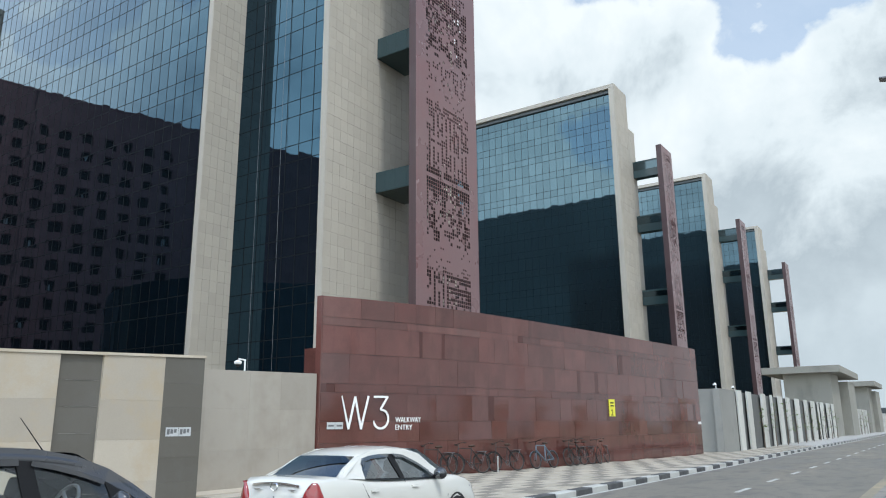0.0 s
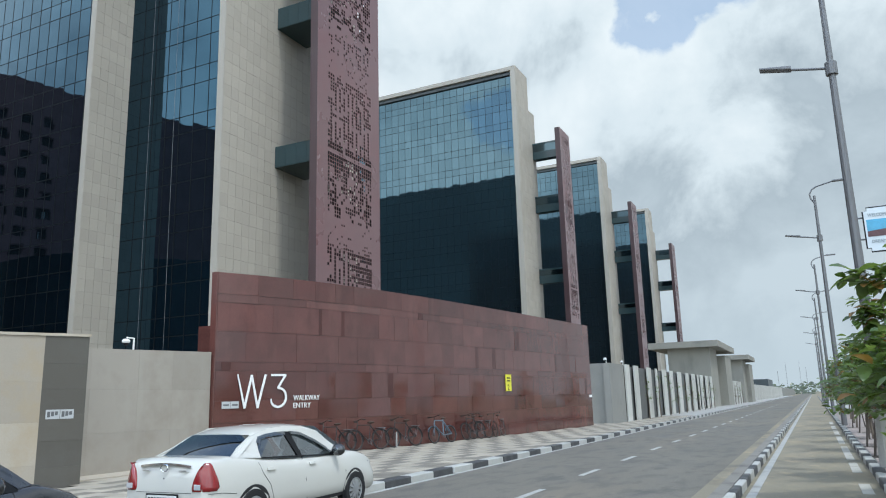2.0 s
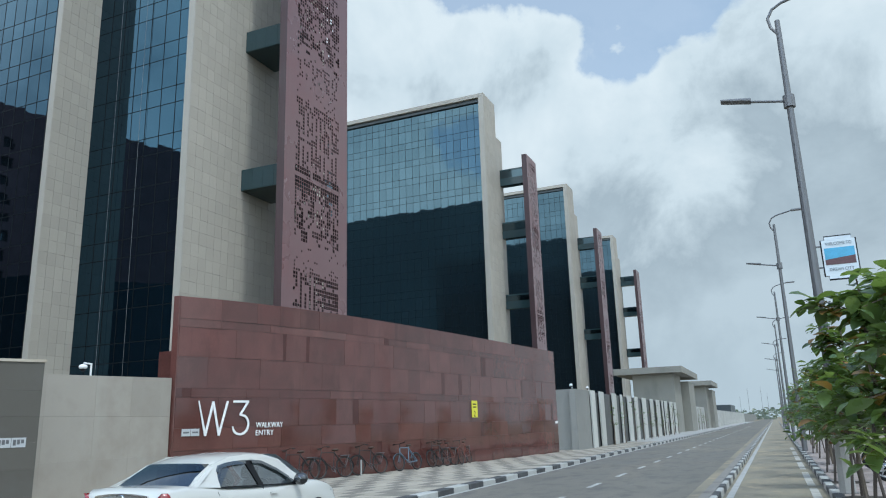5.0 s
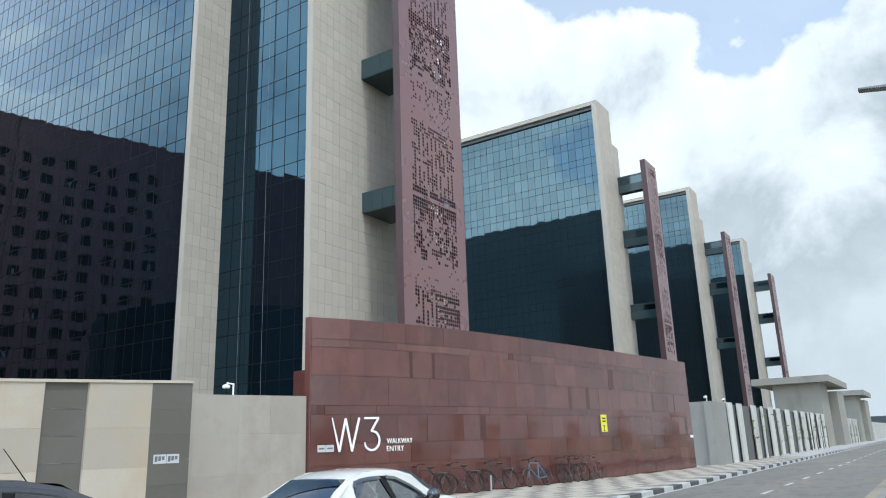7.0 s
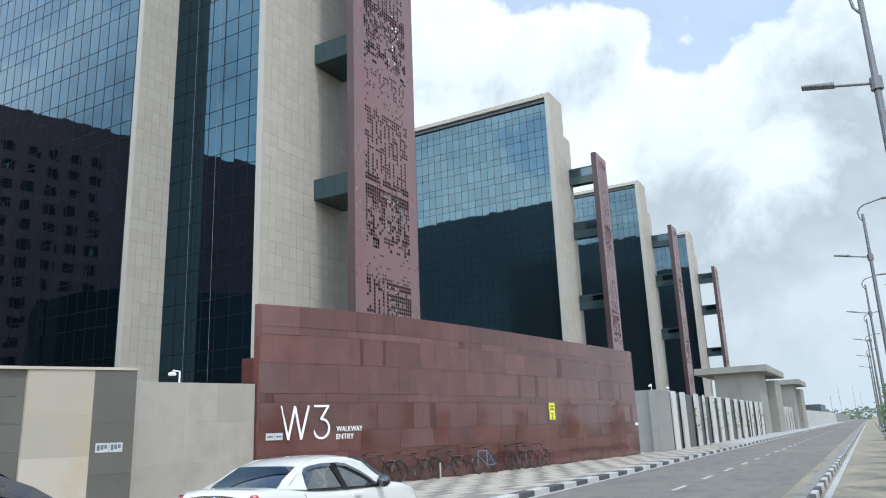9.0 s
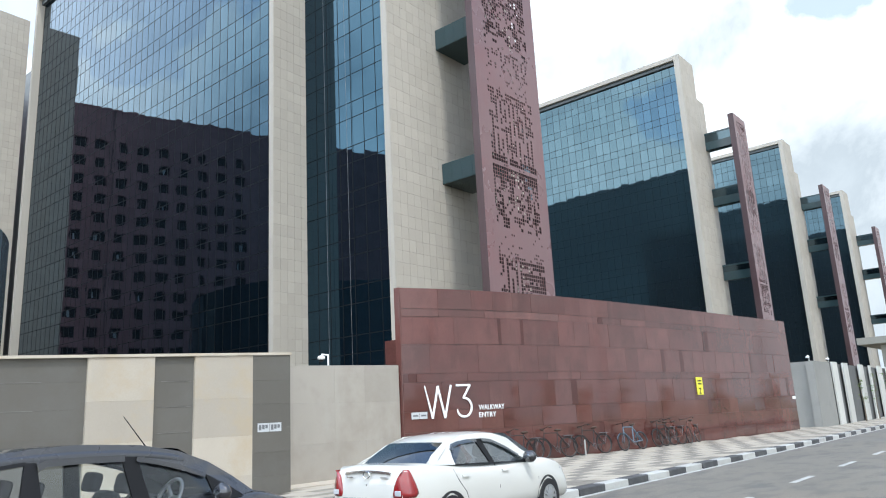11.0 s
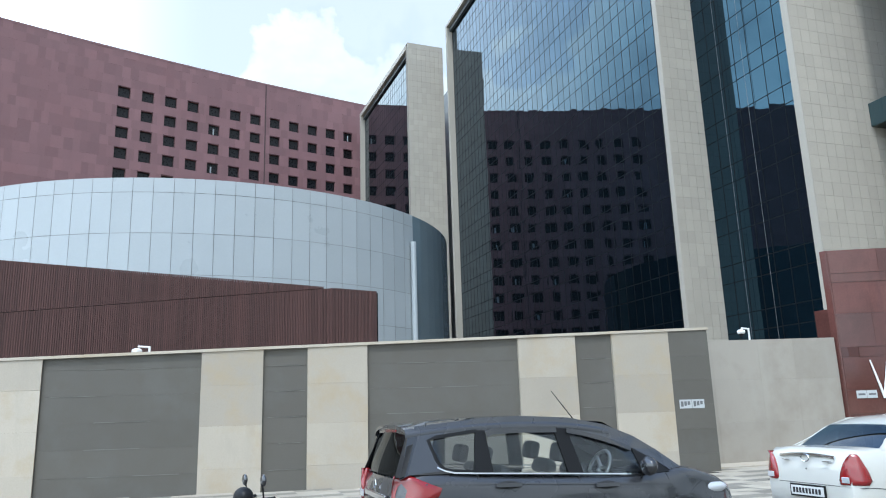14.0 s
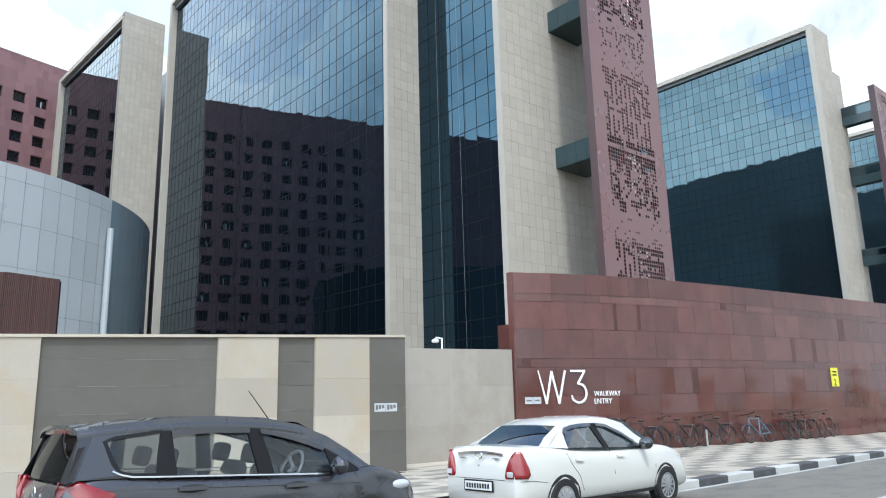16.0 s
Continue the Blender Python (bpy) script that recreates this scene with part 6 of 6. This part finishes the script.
    for ob in c.children:
        if ob.name.split(".")[0] in steep:
            for me in (ob.data, *[k.data for k in ob.children]):
                for v in me.vertices:
                    if v.co.y < 0.9:
                        v.co.y = 0.9 - (0.9 - v.co.y) * 0.5
        elif ob.name.startswith("wheel") and ob.type == "EMPTY":
            ob.location.z += 0.10
    return c


grey_carrier(pose(-8.40, 1.445, -0.11) @ Matrix.Diagonal((1.07, 1.07, 1.07, 1)))

# ---- bicycles ----
def bike_paint(name, color):
    return material(name, color, 0.35, 0.2, var=0.1, bump=0)


M["bike_black"] = bike_paint("worn_black_bicycle_paint", (0.03, 0.026, 0.026))
M["bike_blue"] = bike_paint("pale_blue_bicycle_paint", (0.11, 0.15, 0.19))
M["bike_red"] = bike_paint("rusty_red_bicycle_paint", (0.16, 0.05, 0.035))
M["dull_rim"] = material("rusty_dull_steel_rim", (0.09, 0.075, 0.065), 0.5, 0.5, var=0.2, bump=0)
M["leather"] = material("brown_saddle", (0.05, 0.028, 0.018), 0.5, var=0.2, bump=0.05)


def torus(bm, c, R, r, n=28, k=6, axis="x"):
    rows = []
    for i in range(n):
        a = 2 * math.pi * i / n
        rows.append([bm.verts.new((c[0] + r * math.sin(b), c[1] + (R + r * math.cos(b)) * math.cos(a), c[2] + (R + r * math.cos(b)) * math.sin(a))) for b in [2 * math.pi * j / k for j in range(k)]])
    for i in range(n):
        a, b = rows[i], rows[(i + 1) % n]
        for j in range(k):
            bm.faces.new((a[j], a[(j + 1) % k], b[(j + 1) % k], b[j]))


def bicycle(m, mat, label, R=0.34, sporty=False):
    """A parked bicycle, its front wheel towards -y, standing at z = 0."""
    c = thing("bicycle", label, "bicycle", "bicycles along the red wall", at=m)
    yf, yr, zc = -0.53, 0.53, R
    for y in (yf, yr):
        w = thing_part("wheel", c, pose(0, y, zc))
        bm = bmesh.new()
        torus(bm, (0, 0, 0), R - 0.018, 0.019 if not sporty else 0.026)
        part("tyre", bm, M["rubber"], w, smooth=True)
        bm = bmesh.new()
        torus(bm, (0, 0, 0), R - 0.045, 0.010, 28, 5)
        for i in range(18):
            a = 2 * math.pi * i / 18
            tube(bm, (0.02 * (-1) ** i, 0, 0), (0, (R - 0.05) * math.cos(a), (R - 0.05) * math.sin(a)), 0.0025, seg=3)
        tube(bm, (-0.04, 0, 0), (0.04, 0, 0), 0.02)
        part("rim", bm, M["dull_rim"], w)
        bm = bmesh.new()
        rows = []
        for i in range(13):
            a = radians(-10 + 14 * i)
            rows.append([bm.verts.new((x, q * math.cos(a), q * math.sin(a))) for x, q in ((-0.025, R + 0.012), (0.025, R + 0.012), (0.025, R + 0.018), (-0.025, R + 0.018))])
        for p, q in zip(rows[:-1], rows[1:]):
            for k in range(4):
                bm.faces.new((p[k], p[(k + 1) % 4], q[(k + 1) % 4], q[k]))
        bm.faces.new(rows[0]); bm.faces.new(rows[-1][::-1])
        part("mudguard", bm, mat, w)
    head, bot, seat, bb = (0, -0.36, 0.86), (0, -0.40, 0.70), (0, 0.16, 0.84), (0, 0.05, 0.29)
    bm = bmesh.new()
    for a, b in ((head, seat), (bot, bb), (bb, (0, 0.18, 0.90)), (seat, (0.05, yr, zc)), (seat, (-0.05, yr, zc)), (bb, (0.05, yr, zc)), (bb, (-0.05, yr, zc)), (head, bot)):
        tube(bm, a, b, 0.016 if not sporty else 0.024, seg=7)
    part("frame", bm, mat, c)
    bm = bmesh.new()
    for s in (-1, 1):
        tube(bm, bot, (s * 0.05, yf, zc), 0.012, seg=6)
    part("fork", bm, mat, c)
    bm = bmesh.new()
    tube(bm, head, (0, -0.34, 1.0), 0.014)
    pts = [(-0.28, -0.20, 1.0), (-0.27, -0.34, 1.03), (0, -0.36, 1.0), (0.27, -0.34, 1.03), (0.28, -0.20, 1.0)] if not sporty else [(-0.30, -0.36, 1.02), (0, -0.36, 1.0), (0.30, -0.36, 1.02)]
    curve_tube(bm, pts, 0.012)
    hb = part("handlebar", bm, M["dull_rim"] if not sporty else M["black"], c)
    for s in (-1, 1):
        bm = bmesh.new()
        e = pts[0] if s < 0 else pts[-1]
        tube(bm, e, (e[0] + (0 if not sporty else -s * 0.1), e[1] - (0.1 if not sporty else 0), e[2]), 0.018)
        part("grip", bm, M["black"], hb)
    bm = bmesh.new()
    ball(bm, (0, 0.20, 0.93), 0.13, (0.62, 1.1, 0.32))
    part("saddle", bm, M["leather"], c, smooth=True)
    bm = bmesh.new()
    box(bm, -0.06, 0.36, 0.72, 0.06, 0.78, 0.735)
    for s in (-1, 1):
        tube(bm, (s * 0.06, 0.70, 0.72), (s * 0.05, yr, zc), 0.006, seg=5)
    if not sporty:
        part("carrier", bm, M["steel"], c)
    else:
        bm.free()
    bm = bmesh.new()
    torus(bm, (0.05, 0.05, 0.29), 0.085, 0.008, 16, 5)
    tube(bm, (0.06, 0.05, 0.29), (0.06, 0.12, 0.14), 0.01)
    tube(bm, (-0.06, 0.05, 0.29), (-0.06, -0.02, 0.44), 0.01)
    part("crank", bm, M["steel"], c)
    bm = bmesh.new()
    tube(bm, (-0.04, 0.42, 0.30), (-0.16, 0.46, 0.005), 0.009)
    part("stand", bm, M["steel"], c)
    return c


for y, turn, mat, label, sporty in (
        (20.6, -22, "bike_black", "old black roadster bicycle leaning by the red wall", False),
        (22.05, -25, "bike_black", "old black roadster bicycle leaning by the red wall", False),
        (23.9, -20, "bike_black", "old black roadster bicycle leaning by the red wall", False),
        (26.2, -12, "bike_blue", "pale blue mountain bicycle by the red wall", True),
        (28.4, -10, "bike_black", "dark roadster bicycle with raised handlebar", False),
        (28.95, -14, "bike_red", "rusty red bicycle behind another", False),
        (30.5, 4, "bike_red", "rusty red roadster bicycle by the red wall", False)):
    d = (wall_x(y + 0.1) - wall_x(y - 0.1)) / 0.2
    bicycle(pose(wall_x(y) + 0.62, y, 0.145, 0, -10, turn), M[mat], label, 0.35 if not sporty else 0.32, sporty)

# a bollard stub beside them
bm = bmesh.new()
tube(bm, (0, 0, 0), (0, 0, 0.55), 0.03, 0.03, 8)
tagged(new("stub_post", mesh_of("stub_post", bm, M["concrete"])), "short grey post between the bicycles", "post").matrix_basis = pose(wall_x(23.2) + 0.8, 23.2, 0.14)


# ---- motorcycles ----
def motorcycle(m, label):
    c = thing("motorcycle", label, "motorcycle", "parked motorcycles", at=m)
    for y in (-0.64, 0.64):
        w = thing_part("wheel", c, pose(0, y, 0.29))
        bm = bmesh.new()
        torus(bm, (0, 0, 0), 0.25, 0.045, 24, 8)
        part("tyre", bm, M["rubber"], w, smooth=True)
        bm = bmesh.new()
        torus(bm, (0, 0, 0), 0.20, 0.015, 24, 5)
        for i in range(6):
            a = math.pi * i / 3
            tube(bm, (0, 0, 0), (0, 0.2 * math.cos(a), 0.2 * math.sin(a)), 0.016, seg=5)
        part("rim", bm, M["alloy"], w)
    bm = bmesh.new()
    ball(bm, (0, -0.12, 0.80), 0.2, (0.72, 1.25, 0.62))
    part("tank", bm, M["moto_red"], c, "dark red tank", smooth=True)
    bm = bmesh.new()
    ball(bm, (0, 0.42, 0.80), 0.2, (0.62, 2.0, 0.36))
    part("seat", bm, M["black"], c, smooth=True)
    bm = bmesh.new()
    box(bm, -0.14, -0.22, 0.30, 0.14, 0.22, 0.62)
    part("engine", bm, M["steel"], c, bevel=0.05)
    bm = bmesh.new()
    for s in (-1, 1):
        tube(bm, (s * 0.09, -0.64, 0.29), (s * 0.09, -0.42, 0.92), 0.022)
    part("fork", bm, M["steel"], c)
    bm = bmesh.new()
    curve_tube(bm, [(-0.34, -0.25, 1.02), (-0.1, -0.42, 1.0), (0.1, -0.42, 1.0), (0.34, -0.25, 1.02)], 0.014)
    part("handlebar", bm, M["black"], c)
    bm = bmesh.new()
    ball(bm, (0, -0.55, 0.86), 0.12, (1, 0.9, 1.05))
    part("headlamp", bm, M["black"], c, "dark headlamp cowl", smooth=True)
    bm = bmesh.new()
    ball(bm, (0, -0.42, 1.03), 0.10, (1.1, 0.8, 0.8))
    part("instrument_cowl", bm, M["black"], c, "black instrument cowl", smooth=True)
    for s in (-1, 1):
        bm = bmesh.new()
        tube(bm, (s * 0.27, -0.32, 1.02), (s * 0.32, -0.34, 1.13), 0.007, seg=5)
        k = part("mirror_stem", bm, M["black"], c)
        bm = bmesh.new()
        ball(bm, (s * 0.34, -0.34, 1.155), 0.06, (1.1, 0.35, 0.8))
        part("mirror", bm, M["gloss_black"], k, "black round mirror", smooth=True)
    bm = bmesh.new()
    tube(bm, (0.16, -0.1, 0.25), (0.2, 0.75, 0.33), 0.04, 0.05)
    part("exhaust", bm, M["chrome"], c)
    bm = bmesh.new()
    for s in (-1, 1):
        tube(bm, (s * 0.12, 0.1, 0.66), (s * 0.06, 0.64, 0.29), 0.02)
    tube(bm, (0, -0.35, 0.8), (0, 0.1, 0.35), 0.03)
    tube(bm, (0, 0.8, 0.8), (0, 0.98, 0.6), 0.03)
    tube(bm, (-0.1, -0.05, 0.3), (-0.28, 0.0, 0.0), 0.014)
    part("frame", bm, M["black"], c)
    return c


SCOOT = (-6.42, 0.80)
M["moto_red"] = car_paint("dark_red_motorcycle_paint", (0.13, 0.012, 0.02))
mc = motorcycle(pose(2.9, 21.0, 0.14, 0, -6, 70), "dark motorcycle with chrome exhaust under the trees")
copy_thing(mc, pose(3.0, 23.0, 0.14, 0, -6, 64))
copy_thing(mc, pose(3.1, 25.4, 0.14, 0, -6, 75))
copy_thing(mc, pose(SCOOT[0], SCOOT[1], 0.0, 0, -3, 8))["label"] = "dark scooter with round mirrors before the striped wall"


# ---- trees ----
def leaf_material(name, color, back):
    m = material(name, color, 0.3, var=0.15, scale=6, fine=40, bump=0, island=0.38)
    nt = m.node_tree
    b = nt.nodes["Principled BSDF"]
    b.inputs["Specular IOR Level"].default_value = 0.6
    tr = nt.nodes.new("ShaderNodeBsdfTranslucent"); tr.inputs[0].default_value = (*back, 1)
    mx = nt.nodes.new("ShaderNodeMixShader"); mx.inputs[0].default_value = 0.36
    out = nt.nodes["Material Output"]
    nt.links.new(b.outputs[0], mx.inputs[1]); nt.links.new(tr.outputs[0], mx.inputs[2]); nt.links.new(mx.outputs[0], out.inputs[0])
    return m


M["leaf"] = leaf_material("glossy_green_leaf", (0.070, 0.115, 0.038), (0.24, 0.34, 0.06))
# the distant haze is mixed into this greyer, paler leaf colour
M["leaf_far"] = leaf_material("haze_tinted_foliage", (0.115, 0.14, 0.095), (0.16, 0.19, 0.11))
M["leaf_old"] = leaf_material("yellowing_leaf", (0.20, 0.11, 0.03), (0.30, 0.18, 0.03))
M["bark"] = material("grey_bark", (0.13, 0.105, 0.08), 0.9, var=0.25, scale=8, fine=60, bump=0.4)
M["stake"] = material("dark_timber_stake", (0.075, 0.06, 0.05), 0.85, var=0.25, scale=6, fine=60, bump=0.2)


def leaf(bm, at, way, up, length, width, r):
    way = way.normalized()
    side = way.cross(up)
    if side.length < 0.1:
        side = way.cross(Vector((1, 0, 0)))
    side.normalize()
    nrm = side.cross(way)
    rows = []
    for t, w, dz in ((0.0, 0.08, 0.0), (0.25, 0.75, 0.03), (0.55, 1.0, 0.02), (0.85, 0.55, -0.06), (1.0, 0.04, -0.12)):
        c = at + way * (length * t) + nrm * (dz * length)
        s = side * (width * 0.5 * w)
        rows.append((bm.verts.new(c - s + nrm * (0.12 * width * w)), bm.verts.new(c), bm.verts.new(c + s + nrm * (0.12 * width * w))))
    for a, b in zip(rows[:-1], rows[1:]):
        bm.faces.new((a[0], a[1], b[1], b[0])); bm.faces.new((a[1], a[2], b[2], b[1]))


def young_tree(at, height, spread, seed, leaves, size, low=1.0, label="young broad-leaved street tree with glossy leaves", stakes=True, lean=(0, 0)):
    r = random.Random(seed)
    t = thing("street_tree", label, "tree", "young trees along the pavement", at=pose(*at))
    bm = bmesh.new()
    top = Vector((lean[0], lean[1], height * 0.9))
    pts = [Vector((0, 0, 0))]
    n = 6
    for i in range(1, n + 1):
        f = i / n
        pts.append(Vector((lean[0] * f * f + r.uniform(-0.05, 0.05), lean[1] * f * f + r.uniform(-0.05, 0.05), height * 0.9 * f)))
    for i in range(n):
        tube(bm, pts[i], pts[i + 1], 0.045 * (1 - 0.12 * i), 0.045 * (1 - 0.12 * (i + 1)), 7)
    part("trunk", bm, M["bark"], t)
    tips = []
    for i in range(22 if leaves > 200 else 9):
        bm = bmesh.new()
        f = r.uniform(0.0, 1.0)
        z = low + (height * 0.88 - low) * f
        base = pts[min(n, int(z / (height * 0.9) * n))].copy()
        base.z = z
        a = r.uniform(0, 6.283)
        ln = spread * (1.0 - 0.55 * f) * r.uniform(0.5, 1.1)
        mid = base + Vector((math.cos(a), math.sin(a), 0.55)) * ln * 0.5
        tip = base + Vector((math.cos(a), math.sin(a), 0.35 + r.uniform(-0.35, 0.3))) * ln
        tube(bm, base, mid, 0.014, 0.010, 5)
        tube(bm, mid, tip, 0.010, 0.004, 5)
        tips += [(base, mid, tip)]
        part("limb", bm, M["bark"], t)
    for name, mat, share in (("crown", "leaf", 0.93), ("yellow_leaves", "leaf_old", 0.07)):
        bm = bmesh.new()
        for i in range(int(leaves * share)):
            base, mid, tip = r.choice(tips)
            f = r.random() ** 0.6
            p = base.lerp(mid, f * 2) if f < 0.5 else mid.lerp(tip, f * 2 - 1)
            p = p + Vector((r.gauss(0, 0.10), r.gauss(0, 0.10), r.gauss(0, 0.10)))
            a = r.uniform(0, 6.283)
            way = Vector((math.cos(a), math.sin(a), r.uniform(-0.7, 0.45)))
            k = size * r.uniform(0.6, 1.25)
            leaf(bm, p, way, Vector((r.uniform(-0.4, 0.4), r.uniform(-0.4, 0.4), 1)), k, k * 0.58, r)
        ob = part(name, bm, M[mat], t, "yellowed leaves" if "old" in mat else "", smooth=True, normals=False)
        ob["kind"] = "stuff"
    if stakes:
        for k in range(3):
            a = 2.1 * k + seed
            bm = bmesh.new()
            tube(bm, (0.32 * math.cos(a), 0.32 * math.sin(a), 0), (0.10 * math.cos(a), 0.10 * math.sin(a), 1.75), 0.03, 0.026, 6)
            part("stake", bm, M["stake"], t, "dark timber stake")
        bm = bmesh.new()
        bmesh.ops.create_circle(bm, cap_ends=True, segments=14, radius=0.45, matrix=Matrix.Translation((0, 0, 0.012)))
        part("soil_patch", bm, M["soil_dark"], t, "dark soil at the foot")
    return t


M["soil_dark"] = material("dark_soil", (0.05, 0.038, 0.028), 0.95, var=0.3, scale=6, fine=50, bump=0.4)
young_tree((1.80, 9.6, 0.13), 3.45, 1.35, 3, 400, 0.37, low=1.25, stakes=True, lean=(-0.05, 0.1))
young_tree((1.52, 13.2, 0.13), 4.1, 1.7, 5, 720, 0.37, low=0.85, lean=(-0.1, 0.0))
young_tree((1.45, 17.0, 0.13), 3.7, 1.4, 8, 700, 0.28, low=1.0)
young_tree((1.45, 20.8, 0.13), 3.4, 1.2, 9, 700, 0.22, low=1.0)
for k, (y, h) in enumerate(((24.5, 3.6), (28.5, 3.4), (32.5, 3.8), (37.0, 3.4), (42.0, 3.8), (48.0, 3.6), (55.0, 3.8), (63.0, 3.6), (73.0, 4.0))):
    young_tree((1.5 + 0.1 * (k % 3), y, 0.12), h, 1.25, 20 + k, 420, 0.26, low=0.9, stakes=k < 4)
# a stone trunk guard by the second tree
bm = bmesh.new()
tube(bm, (0, 0, 0), (0, 0, 1.3), 0.16, 0.13, 10)
tagged(new("lamp_plinth", mesh_of("lamp_plinth", bm, M["concrete"])), "grey concrete stub round the lamp post foot", "post").matrix_basis = pose(1.22, 18.1, 0.12)
# thin saplings along the far wall
for k in range(14):
    young_tree((-10.35, 53 + 4.2 * k + (22 if k > 9 else 0), 0.15), 2.9 + 0.4 * (k % 3), 0.40, 50 + k, 40, 0.16, low=0.9, label="thin sapling on the pavement by the roadside wall", stakes=False)


# far woods and masts
def far_woods():
    bm = bmesh.new()
    r = random.Random(77)
    for i in range(2600):
        x = r.uniform(-160, 220)
        y = 560 + r.uniform(0, 160)
        base = 2.0 + 3.0 * noise.noise(Vector((x * 0.03, y * 0.02, 0))) + 2.5
        z = r.uniform(0, max(1.5, base + 3))
        s = r.uniform(1.2, 2.6)
        a = r.uniform(0, 6.28)
        d = Vector((math.cos(a), math.sin(a), r.uniform(-0.4, 0.6)))
        leaf(bm, Vector((x, y, z)), d, Vector((r.uniform(-1, 1), -0.6, 1)), s * 1.6, s, r)
    return bm


ob = tagged(new("woods", mesh_of("woods", far_woods(), M["leaf_far"], normals=False)), "distant line of green trees at the road's end", "woods", kind="stuff")
for x, y, h in ((-12, 430, 17), (-6, 470, 19), (-15, 400, 12), (-3, 500, 16)):
    bm = bmesh.new()
    tube(bm, (0, 0, 0), (0, 0, h), 0.09, 0.06, 6)
    tagged(new("mast", mesh_of("mast", bm, M["steel"])), "thin grey mast far down the road", "mast", "distant masts").matrix_basis = pose(x, y, 0)
bm = bmesh.new()
box(bm, -24, 236, 0, -11.6, 262, 5.6)
tagged(new("dark_shed", mesh_of("dark_shed", bm, M["dark_metal"], bevel=0.1)), "dark low building far along the road", "building")
